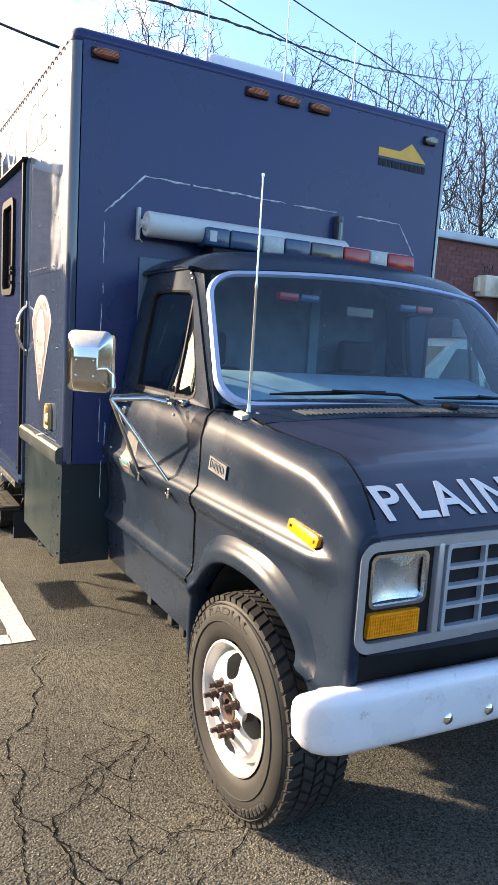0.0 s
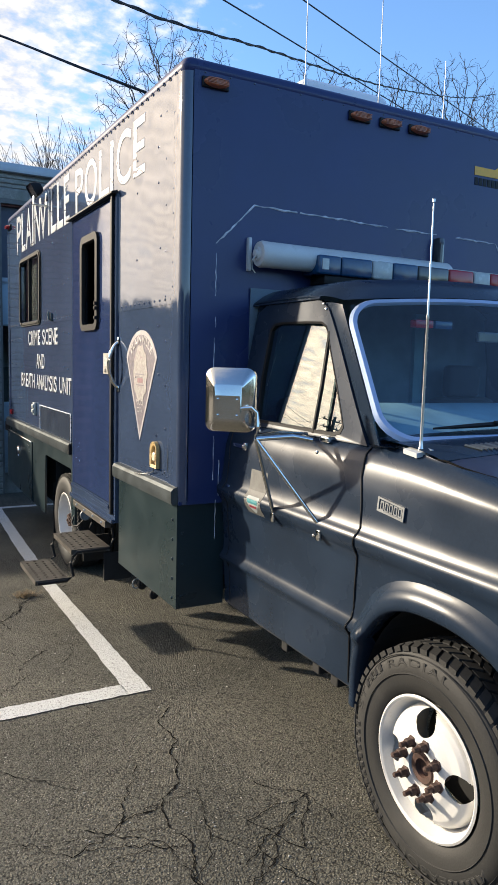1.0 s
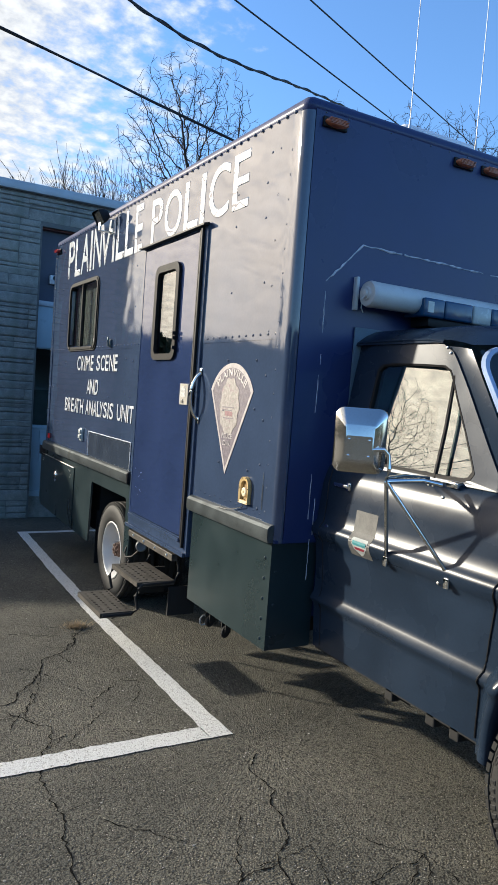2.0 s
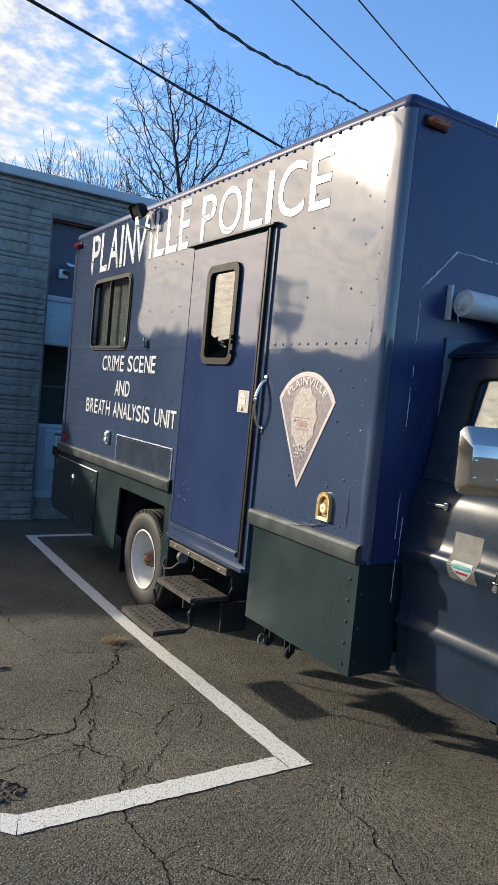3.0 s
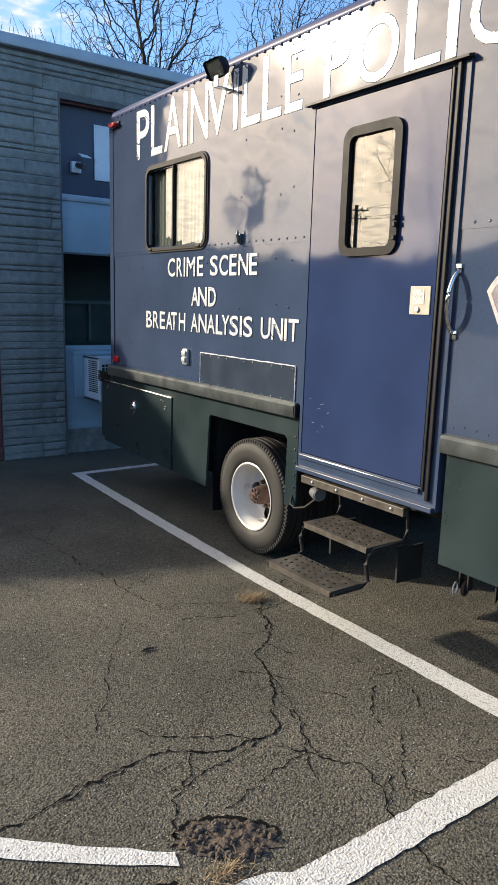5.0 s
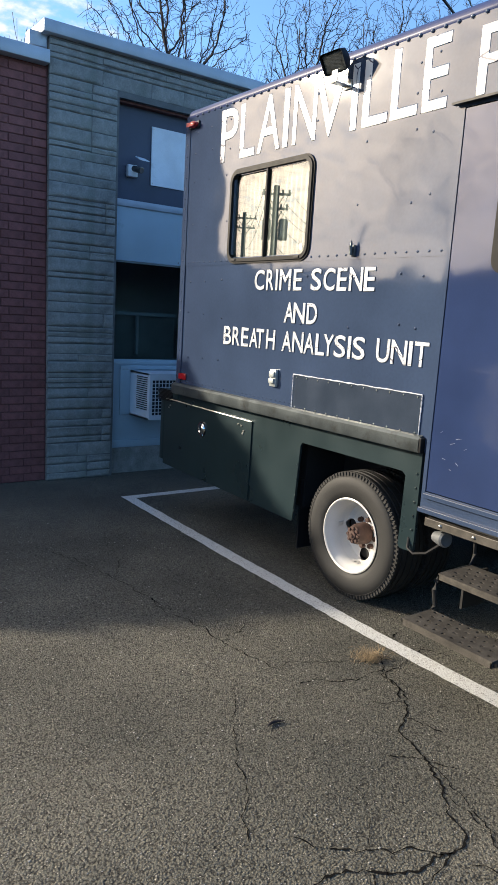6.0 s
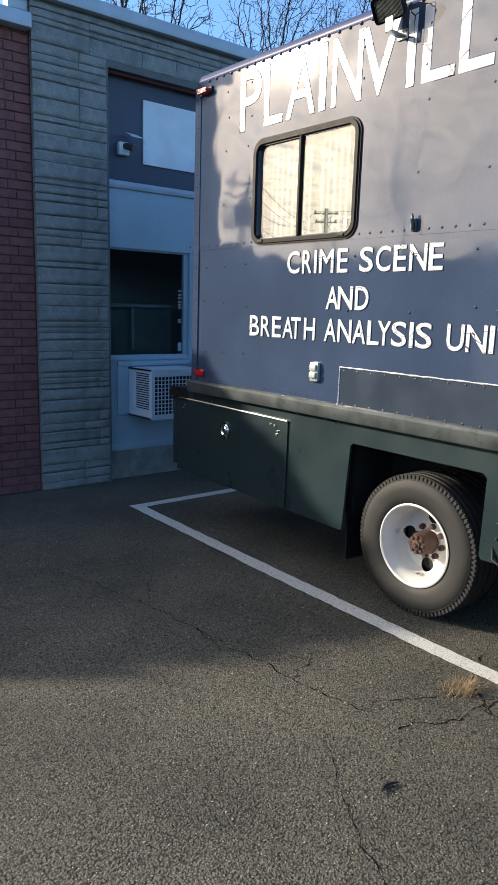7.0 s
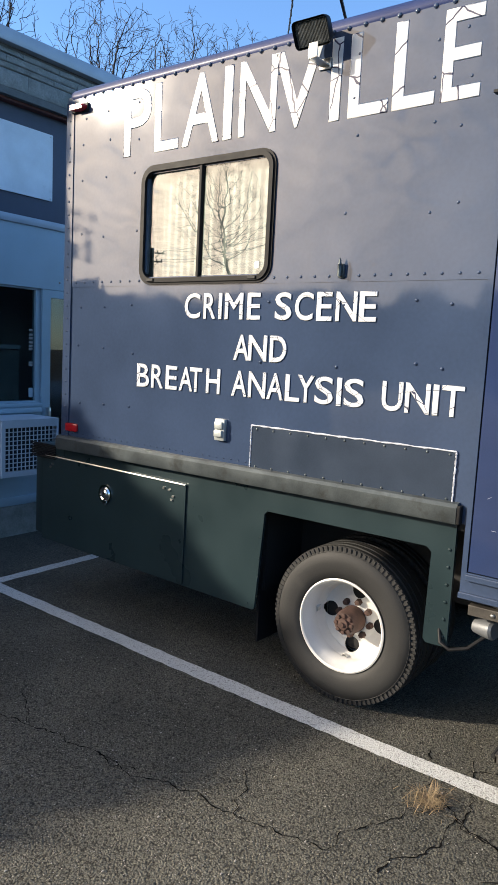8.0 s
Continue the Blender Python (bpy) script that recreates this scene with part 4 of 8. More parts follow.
for sx in (1, -1):
    bm = B()
    cx = 0.045 if sx > 0 else W - 0.045
    pts = [(cx - sx * 0.045 * math.sin(a), 0.045 - 0.045 * math.cos(a)) for a in (math.pi / 2 * k / 8 for k in range(9))]
    pts = pts + [(cx - sx * 0.045, 0.13), (cx - sx * 0.036, 0.13), (cx, 0.012)]
    prism(bm, [(x - sx * 0.007, y - 0.005, 0.985) for x, y in pts], (0, 0, 2.02))
    part("corner_post", bm, NAVY, truck, smooth=40)
bm = B()
sheet(bm, (LB - 0.06, LB + 0.004), (0.985, 3.0), [], on_side(-0.008), (0.006, 0, 0))
part("rear_corner_strip", bm, NAVY, truck)

# rivets of the near side
bm = B()
rivets(bm, [(-0.007, 0.10 + 0.0775 * k, 3.016) for k in range(56)], (-1, 0, 0), 0.0105, 0.0055)
rivets(bm, [(-0.004, y, SEAM + 0.014) for y in [0.13 + 0.075 * k for k in range(60)] if not LD[0] - 0.03 < y < LD[1] + 0.03], (-1, 0, 0), 0.0075, 0.0036)
rivets(bm, [(-0.004, 0.104, z) for z in [1.12 + 0.115 * k for k in range(16)]], (-1, 0, 0), 0.0085, 0.0045)
rivets(bm, [(-0.001, 0.19 + 0.003 * k, z) for k, z in enumerate([1.12 + 0.22 * k for k in range(9)])], (-1, 0, 0), 0.008, 0.004)
rivets(bm, [(-0.009, LB - 0.03, z) for z in [1.10 + 0.075 * k for k in range(25)]], (-1, 0, 0), 0.0072, 0.004)
for y in (0.30, 0.62, 2.12, 2.24, 2.60, 3.02, 3.92, 4.16, 4.36):
    for z in (1.30, 1.60, 1.86, 2.24, 2.56, 2.74, 2.90):
        if not (WIN[0] - 0.03 < y < WIN[1] + 0.03 and WIN[2] - 0.05 < z < WIN[3] + 0.05) and not (2.04 < y < 3.08 and z < 1.35):
            rivets(bm, [(-0.003, y + rng.uniform(-0.02, 0.02), z + rng.uniform(-0.02, 0.02))], (-1, 0, 0), 0.0075, 0.0036)
rivets(bm, [(0.0, 2.06 + 0.047 * k, 1.092) for k in range(51)], (-1, 0, 0), 0.005, 0.004)
rivets(bm, [(0.0, 0.16 + 0.062 * k, 1.100 + 0.006 * (k % 3)) for k in range(13)], (-1, 0, 0), 0.005, 0.004)
rivets(bm, [(0.10 + 0.13 * k, 0.0, 3.012) for k in range(17)], (0, -1, 0), 0.006, 0.004)
part("rivets", bm, NAVY, truck, "rows of painted domed rivets", 60, "stuff")

# trim rails
for y0, y1 in ((0.015, 0.945), (1.998, 4.53)):
    bm = B()
    prism(bm, [(-0.003, y0, 1.072), (-0.024, y0, 1.066), (-0.036, y0, 1.052), (-0.036, y0, 1.000), (-0.030, y0, 0.985), (0.0, y0, 0.985)], (0, y1 - y0, 0))
    part("trim_rail", bm, RAIL, truck, "grey worn metal rub rail", smooth=25)
bm = B()
box(bm, (-0.034, 1.982, 0.985), (0.0, 1.997, 1.062), 0.004)
part("rail_end_cap", bm, BLACK, truck)

# skirts
bm = B()
sheet(bm, (0.022, 0.925), (0.455, 0.984), [], on_side(0.0), (0.018, 0, 0))
box(bm, (0.018, 0.022, 0.455), (0.26, 0.037, 0.984))
part("front_skirt", bm, SKIRT, truck, "dark green-grey sheet metal skirt")
bm = B()
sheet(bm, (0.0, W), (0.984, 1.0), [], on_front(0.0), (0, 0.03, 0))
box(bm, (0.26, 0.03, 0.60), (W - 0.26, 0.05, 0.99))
part("front_apron", bm, NAVY_FRONT_SHADE, truck)
bm = B()
rivets(bm, [(0.0, 0.075, z) for z in (0.50, 0.60, 0.70, 0.80, 0.90)], (-1, 0, 0), 0.010, 0.007)
rivets(bm, [(0.03, 0.022, z) for z in (0.52, 0.68, 0.84)], (0, -1, 0), 0.008, 0.006)
part("skirt_bolts", bm, SKIRT, truck, kind="stuff")
SX = 0.018
bm = B()
out = [(2.008, 0.983), (4.72, 0.983), (4.72, 0.380), (3.020, 0.345), (3.008, 0.357), (2.974, 0.845)]
out += [(2.958, 0.862), (2.132, 0.860), (2.108, 0.840), (2.115, 0.462), (2.100, 0.445), (2.018, 0.447), (2.008, 0.46)]
prism(bm, [(SX, y, z) for y, z in out], (0.016, 0, 0))
part("rear_skirt", bm, SKIRT, truck, "dark green-grey sheet metal skirt with wheel opening")
bm = B()
rivets(bm, [(SX, 2.030, 0.49 + 0.075 * k) for k in range(6)], (-1, 0, 0), 0.009, 0.006)
rivets(bm, [(SX, 3.05 + 0.16 * k, 0.372 + 0.0035 * k) for k in range(10)] + [(SX, 2.995, 0.42 + 0.1 * k) for k in range(4)], (-1, 0, 0), 0.005, 0.004)
part("skirt_bolts", bm, SKIRT, truck, kind="stuff")
comp = part("compartment_door", prism(B(), [(SX - 0.009, y, z) for y, z in ((3.492, 0.365), (3.490, 0.908), (4.675, 0.920), (4.685, 0.388))], (0.008, 0, 0)), SKIRT, truck)
bm = B()
tube(bm, [(SX - 0.012, 3.490, 0.911), (SX - 0.012, 4.675, 0.923)], 0.005, 6)
part("door_edge_strip", bm, ALU, comp)
bm = B()
lathe(bm, (SX - 0.010, 4.115, 0.762), (-1, 0, 0), [(0.056, 0), (0.056, 0.006), (0.044, 0.006), (0.036, 0.014), (0.026, 0.010), (0.018, 0.016), (0, 0.017)], 24)
lathe(bm, (SX - 0.010, 4.112, 0.712), (-1, 0, 0), [(0.017, 0), (0.017, 0.008), (0, 0.010)], 14)
part("paddle_latch", bm, CHROME, comp, "chrome round latch", 40)
bm = B()
for y, z in ((3.60, 0.862), (3.64, 0.868), (3.57, 0.83), (3.58, 0.81), (4.60, 0.87), (4.62, 0.85)):
    box(bm, (SX - 0.016, y, z), (SX - 0.008, y + 0.014, z + 0.010))
parts("catch", bm, ALU, comp)
# rear bumper step
bm = B()
box(bm, (0.01, 4.50, 0.93), (W - 0.01, 4.80, 0.99), 0.008)
box(bm, (0.02, 4.70, 0.41), (W - 0.02, 4.79, 0.93), 0.008)
part("rear_step_bumper", bm, SKIRT, truck, smooth=30)
bm = B()
for k in range(9):
    z = 0.905 + 0.0105 * k
    box(bm, (0.0, 4.58, z), (0.012, 4.81, z + 0.006))
part("rubber_buffer", bm, BLACK, truck)
bm = B()
box(bm, (2.0, 4.72, 0.86), (2.1, 4.80, 0.89))
part("rear_bracket", bm, BLACK, truck)
bm = B()
box(bm, (0.10, 3.035, 0.145), (0.50, 3.048, 0.60))
part("mud_flap", bm, BLACK, truck)

# access panel, outlet, reflectors, lamps, latch
bm = B()
sheet(bm, (2.028, 3.064), (1.060, 1.276), [], on_side(-0.004), (0.006, 0, 0))
panel = part("access_panel", bm, material("repair_panel_paint", (0.030, 0.042, 0.064), rough=0.20, vary=0.2, scale=5), truck, "dark repair panel edged with white sealant")
bm = B()
for a, b in (((3.064, 1.052), (3.064, 1.278)), ((3.064, 1.278), (2.028, 1.276)), ((2.028, 1.276), (2.030, 1.055))):
    n = 40
    pts = [(-0.005, a[0] + (b[0] - a[0]) * i / n + rng.uniform(-0.0012, 0.0012), a[1] + (b[1] - a[1]) * i / n + rng.uniform(-0.0012, 0.0012)) for i in range(n + 1)]
    tube(bm, pts, 0.004, 6, radii=[rng.uniform(0.0022, 0.0055) for _ in pts])
parts("sealant", bm, SEALANT, panel)
bm = B()
rivets(bm, [(-0.004, 2.056 + 0.0975 * k, z) for k in range(11) for z in (1.078, 1.261)], (-1, 0, 0), 0.006, 0.005)
parts("screws", bm, RAIL, panel)
bm = B()
box(bm, (-0.022, 3.222, 1.180), (-0.0, 3.286, 1.290), 0.004)
outlet = part("weatherproof_outlet", bm, OUTLET, truck, "pale weatherproof power outlet", 30)
bm = B()
box(bm, (-0.034, 3.230, 1.240), (-0.021, 3.280, 1.276), 0.004)
box(bm, (-0.036, 3.230, 1.200), (-0.021, 3.280, 1.232), 0.004)
parts("flip_lid", bm, OUTLET, outlet, smooth=30)
bm = B()
box(bm, (-0.014, 4.362, 1.102), (0.0, 4.472, 1.152), 0.010)
part("side_reflector", bm, RED, truck, "red side reflector", 30)


def marker_lamp(at, axis, mat, w=0.115):
    x, y, z = at
    m = Matrix.Translation(at) @ (Matrix.Rotation(-math.pi / 2, 4, "Z") if axis == "side" else Matrix.Identity(4))
    lamp = part("marker_lamp", join(B(), box(B(), (-w / 2 - 0.006, -0.012, -0.024), (w / 2 + 0.006, 0.001, 0.024), 0.005), m), BLACK, truck, "faded clearance marker lamp")
    t = B()
    lathe(t, (0, 0, 0), (0, -1, 0), [(0.5, 0.010), (0.5, 0.024), (0.46, 0.034), (0.36, 0.040), (0, 0.042)], 24)
    for v in t.verts:
        v.co.x *= w
        v.co.z *= 0.042
    part("lens", join(B(), t, m), mat, lamp, smooth=40)
    t = B()
    for k in range(5):
        box(t, (-w * 0.42, -0.044, -0.014 + 0.006 * k), (w * 0.42, -0.040, -0.012 + 0.006 * k))
    part("lens_rib", join(B(), t, m), mat, lamp)


for x in (0.150, 0.980, 1.180, 1.380):
    marker_lamp((x, -0.001, 2.968), "front", ORANGE, 0.125)
marker_lamp((2.20, -0.001, 2.945), "front", PALE, 0.08)
marker_lamp((-0.004, 4.390, 2.957), "side", RED, 0.125)
bm = B()
tube(bm, [(-0.01, 2.613, 1.985), (-0.03, 2.613, 1.985), (-0.035, 2.613, 2.03)], 0.008, 8)
box(bm, (-0.018, 2.599, 1.972), (-0.003, 2.627, 2.035), 0.005)
lathe(bm, (-0.030, 2.613, 2.00), (0, 0, 1), [(0, -0.02), (0.009, -0.02), (0.010, 0.02), (0.005, 0.05), (0, 0.06)], 12)
part("awning_catch", bm, RAIL, truck, smooth=40)

# sliding side window
winp = part("side_window", ring(B(), [on_side(-0.020)(q) for q in rounded(*WIN, 0.075, 6)], [on_side(-0.020)(q) for q in rounded(WIN[0] + 0.022, WIN[1] - 0.022, WIN[2] + 0.022, WIN[3] - 0.022, 0.058, 6)], (0.034, 0, 0)), SEAL, truck, "sliding window in a black rubber frame")
a_, b_ = rounded(WIN[0] - 0.012, WIN[1] + 0.012, WIN[2] - 0.012, WIN[3] + 0.012, 0.085, 6), rounded(WIN[0] + 0.004, WIN[1] - 0.004, WIN[2] + 0.004, WIN[3] - 0.004, 0.072, 6)
part("outer_flange", ring(B(), [on_side(-0.012)(q) for q in a_], [on_side(-0.012)(q) for q in b_], (0.010, 0, 0)), SEAL, winp)
for y0, y1, x in ((3.030, 3.452, 0.0), (3.452, 3.842, 0.010)):
    bm = B()
    sheet(bm, (y0, y1), (1.998, 2.545), [], on_side(x), (0.005, 0, 0))
    part("pane", bm, DARK_GLASS, winp).visible_shadow = False
bm = B()
box(bm, (-0.018, 3.444, 1.998), (0.012, 3.462, 2.545), 0.003)
part("mullion", bm, SEAL, winp)
bm = B()
for y in (3.10, 3.78):
    box(bm, (-0.026, y - 0.025, 1.978), (-0.016, y + 0.025, 1.994), 0.003)
parts("weep_cover", bm, BLACK, winp)
bm = B()
rows = [[(0.055 + 0.006 * math.sin(y * 130.0), y, z) for y in [3.03 + 0.0055 * k for k in range(149)]] for z in (1.99, 2.55)]
grid(bm, rows)
part("curtain", bm, material("grey_green_curtain", (0.34, 0.36, 0.35), rough=0.9, vary=0.12, scale=9), winp, "drawn grey-green curtain behind the glass", 60)
bm = B()
box(bm, (-0.0015, 3.075, 2.03), (-0.0005, 3.10, 2.065))
part("sticker", bm, WHITE, winp)

# entry door with frame, window, plate and handle
bm = B()
ring(bm, [on_side(-0.014)(q) for q in ((0.955, 0.695), (1.963, 0.695), (1.963, 2.648), (0.955, 2.648))], [on_side(-0.014)(q) for q in ((1.052, 0.795), (1.941, 0.795), (1.941, 2.622), (1.052, 2.622))], (0.05, 0, 0))
dframe = part("door_frame", bm, NAVY, truck)
bm = B()
box(bm, (-0.032, 0.992, 0.74), (-0.014, 1.012, 2.63), 0.004)
box(bm, (-0.024, 1.030, 0.78), (-0.014, 1.046, 2.62), 0.004)
parts("hinge_strip", bm, BLACK, dframe)
bm = B()
prism(bm, [(-0.010, 0.945, 2.636), (-0.048, 0.945, 2.634), (-0.048, 0.945, 2.644), (-0.010, 0.945, 2.654)], (0, 1.05, 0))
part("drip_rail", bm, BLACK, dframe)
bm = B()
box(bm, (-0.034, 0.965, 0.690), (-0.014, 1.963, 0.715), 0.003)
box(bm, (-0.030, 1.052, 0.765), (-0.014, 1.941, 0.790), 0.003)
parts("threshold", bm, NAVY, dframe)
bm = B()
dw = (1.300, 1.695, 1.866, 2.480)
sheet(bm, (1.058, 1.935), (0.800, 2.617), [(dw[0] + 0.02, dw[1] - 0.02, dw[2] + 0.02, dw[3] - 0.02)], on_side(-0.012), (0.035, 0, 0))
edoor = part("entry_door", bm, NAVY_DOOR, truck, "navy flat entry door with a small window")
bm = B()
ring(bm, [on_side(-0.030)(q) for q in rounded(*dw, 0.065, 6)], [on_side(-0.030)(q) for q in rounded(dw[0] + 0.045, dw[1] - 0.045, dw[2] + 0.040, dw[3] - 0.045, 0.035, 6)], (0.030, 0, 0))
part("window_gasket", bm, SEAL, edoor)
bm = B()
sheet(bm, (dw[0] + 0.03, dw[1] - 0.03), (dw[2] + 0.03, dw[3] - 0.03), [], on_side(-0.010), (0.005, 0, 0))
part("pane", bm, DARK_GLASS, edoor).visible_shadow = False
bm = B()
box(bm, (-0.017, 1.078, 1.592), (-0.011, 1.198, 1.720), 0.002)
plate = part("lock_plate", bm, LOCK_PLATE, edoor, "pale metal lock plate")
bm = B()
box(bm, (-0.019, 1.112, 1.64), (-0.016, 1.182, 1.705))
part("notice", bm, material("small_printed_notice", (0.42, 0.42, 0.40), vary=0.5, scale=90), plate)
bm = B()
lathe(bm, (-0.016, 1.15, 1.615), (-1, 0, 0), [(0.013, 0), (0.012, 0.008), (0, 0.009)], 14)
part("lock_cylinder", bm, ALU, plate, smooth=30)
bm = B()
for z in (1.93, 1.99, 2.02):
    box(bm, (-0.045, 1.300, z), (-0.028, 1.318, z + 0.022), 0.003)
parts("window_catch", bm, BLACK, edoor)
bm = B()
tube(bm, [(-0.004 - 0.056 * math.sin(math.pi * k / 20) ** 0.62, 0.940 + 0.010 * k / 20, 1.785 - 0.265 * k / 20) for k in range(21)], 0.010, 10)
for z in (1.795, 1.510):
    box(bm, (-0.010, 0.925, z - 0.02), (-0.002, 0.962, z + 0.02), 0.004)
part("grab_handle", bm, CHROME, truck, "chrome bowed grab handle", 40)

# scratches in the paint of the door and of the front corner
bm = B()
for _ in range(7):
    y, z = rng.uniform(1.72, 1.90), rng.uniform(0.90, 1.12)
    a = rng.uniform(-0.5, 0.5)
    tube(bm, [(-0.0125, y, z), (-0.0125, y + rng.uniform(0.01, 0.04) * math.cos(a), z + 0.03 * math.sin(a))], 0.0007, 4)
part("scratches", bm, SEALANT, edoor, "short pale scratches in the paint")
bm = B()
for _ in range(12):
    y, z = rng.uniform(0.085, 0.15), rng.uniform(1.06, 1.42)
    tube(bm, [(-0.0035, y, z), (-0.0035, y + rng.uniform(-0.006, 0.006), z + rng.uniform(0.05, 0.16))], 0.0010, 4)
part("scratches", bm, RAIL, truck, "upright pale scratches beside the corner")

# folding steps
for x0, x1, z, name in ((-0.445, -0.245, 0.325, "lower_tread"), (-0.225, 0.020, 0.498, "upper_tread")):
    bm = B()
    holes = []
    for i in range(9):
        for j in range(4):
            y = 1.215 + 0.047 * i + (0.013 if j % 2 else -0.013)
            x = x0 + 0.035 + 0.05 * j
            holes.append((y - 0.008, y + 0.008, x - 0.008, x + 0.008))
    sheet(bm, (1.165, 1.640), (x0, x1), holes, lambda q, z=z: (q[1], q[0], z), (0, 0, -0.006))
    box(bm, (x0, 1.165, z - 0.030), (x0 + 0.006, 1.640, z - 0.006))
    box(bm, (x0, 1.165, z - 0.030), (x1, 1.171, z - 0.006))
    box(bm, (x0, 1.634, z - 0.030), (x1, 1.640, z - 0.006))
    part(name, bm, STEEL, truck, "worn perforated steel tread")
for y in (1.158, 1.647):
    bm = B()
    tube(bm, [(0.03, y, 0.63), (0.045, y, 0.55), (0.02, y, 0.49), (-0.19, y, 0.485), (-0.215, y, 0.46), (-0.235, y, 0.42), (-0.215, y, 0.335), (-0.25, y, 0.312), (-0.435, y, 0.310)], 0.010, 8)
    box(bm, (-0.02, y - 0.006, 0.28), (0.16, y + 0.006, 0.46))
    part("step_arm", bm, DARK, truck, smooth=40)
bm = B()
box(bm, (-0.02, 1.14, 0.625), (0.02, 1.92, 0.668), 0.003)
sill = part("step_bracket", bm, STEEL, truck)
bm = B()
rivets(bm, [(-0.02, 1.22 + 0.2 * k, 0.647) for k in range(4)], (-1, 0, 0), 0.011, 0.008)
parts("bolt", bm, ALU, sill)
bm = B()
lathe(bm, (0.06, 1.87, 0.56), (-0.3, -1, 0.1), [(0, -0.045), (0.028, -0.045), (0.037, 0.0), (0.041, 0.04), (0.033, 0.05), (0, 0.045)], 20)
hose = part("water_inlet", bm, PLATE_GREY, truck, "grey plastic hose fitting under the body", 40)
bm = B()
tube(bm, [(0.05, 1.86, 0.53), (0.02, 1.92, 0.47), (0.0, 1.99, 0.45), (0.0, 2.03, 0.47), (0.03, 2.05, 0.53)], 0.008, 8)
part("hose", bm, BLACK, hose, smooth=40)
bm = B()
box(bm, (0.28, 0.50, 0.34), (0.30, 0.56, 0.46))
lathe(bm, (0.27, 0.47, 0.37), (-1, -0.4, 0), [(0, 0), (0.05, 0), (0.045, 0.02), (0, 0.025)], 16)
box(bm, (0.26, 0.74, 0.32), (0.275, 0.77, 0.44), 0.005)
parts("tank_drain", bm, TUBE, truck, smooth=40)

# lettering

def letter_row(cells, x, z0, h, bold, mat, label):
    """One cut letter after another, each in its own width."""
    for c, y0, y1 in cells:
        part("letter", lettering(c, lambda q: (x, y0 - q[0], z0 + q[1]), y0 - y1, h, bold=bold), mat, truck, label)


letter_row([("P", 4.032, 3.824), ("L", 3.801, 3.627), ("A", 3.605, 3.356), ("I", 3.335, 3.278), ("N", 3.239, 3.019), ("V", 3.039, 2.776), ("I", 2.735, 2.680), ("L", 2.642, 2.450), ("L", 2.434, 2.247), ("E", 2.224, 2.063)],
           -0.003, 2.645, 0.345, 0.012, WORN, "large cracked white letters reading PLAINVILLE")
letter_row([("P", 1.900, 1.702), ("O", 1.666, 1.382), ("L", 1.345, 1.133), ("I", 1.110, 1.046), ("C", 0.995, 0.738), ("E", 0.697, 0.512)],
           -0.003, 2.662, 0.300, 0.012, WORN, "large cracked white letters reading POLICE")
letter_row([("C", 3.538, 3.429), ("R", 3.408, 3.326), ("I", 3.310, 3.287), ("M", 3.269, 3.154), ("E", 3.130, 3.048), ("S", 2.965, 2.868), ("C", 2.852, 2.751), ("E", 2.735, 2.652), ("N", 2.635, 2.527), ("E", 2.518, 2.432)],
           -0.0028, 1.786, 0.13, 0.018, WORN_SMALL, "white letters reading CRIME SCENE")
letter_row([("A", 3.202, 3.102), ("N", 3.110, 2.997), ("D", 2.982, 2.884)], -0.0028, 1.588, 0.126, 0.024, WORN_SMALL, "white letters reading AND")
letter_row([("B", 3.873, 3.776), ("R", 3.762, 3.668), ("E", 3.655, 3.570), ("A", 3.558, 3.461), ("T", 3.483, 3.397), ("H", 3.370, 3.277), ("A", 3.204, 3.106), ("N", 3.099, 2.993), ("A", 2.988, 2.889), ("L", 2.881, 2.797)],
           -0.0028, 1.411, 0.127, 0.018, WORN_SMALL, "white letters reading BREATH ANALYSIS UNIT")
letter_row([("Y", 2.812, 2.719), ("S", 2.717, 2.618), ("I", 2.602, 2.576), ("S", 2.564, 2.463), ("U", 2.379, 2.281), ("N", 2.271, 2.160), ("I", 2.149, 2.123), ("T", 2.112, 2.017)],
           -0.0028, 1.412, 0.127, 0.014, WORN_SMALL, "white letters reading BREATH ANALYSIS UNIT")

# badge on the front panel
top = [(0.549 + 0.272 * math.sin(a), 1.572 + 0.272 * math.cos(a)) for a in (radians(-62 + 124 * k / 16) for k in range(17))]
edge = top[::-1] + [(0.560, 1.246)]
edge = [(y, z) for y, z in edge]
shrink = [(0.561 + (y - 0.561) * 0.90, 1.600 + (z - 1.600) * 0.90) for y, z in edge]
badge = part("badge", prism(B(), [(-0.0022, y, z) for y, z in edge], (0.002, 0, 0)), BADGE, truck, "faded pale wedge-shaped police badge")
part("badge_border", ring(B(), [(-0.0034, y, z) for y, z in edge], [(-0.0034, y, z) for y, z in shrink], (0.0012, 0, 0)), BADGE_PALE, badge)
disc = [(0.557 + (0.108 + 0.007 * math.cos(10 * a)) * math.cos(a), 1.612 + (0.152 + 0.007 * math.cos(10 * a)) * math.sin(a)) for a in (2 * math.pi * k / 64 for k in range(64))]
part("seal", prism(B(), [(-0.0040, y, z) for y, z in disc], (0.0018, 0, 0)), material("seal_print", (0.29, 0.27, 0.25), vary=0.35, scale=55, fine_scale=200, dirt=(0.22, 0.14, 0.17), dirt_at=0.52, dirt_scale=38), badge, "pale round seal print")


def arc(q):
    a = radians(-46) + q[0] / 0.245
    r = 0.203 + q[1]
    return (-0.0034, 0.550 - r * math.sin(a), 1.572 + r * math.cos(a))


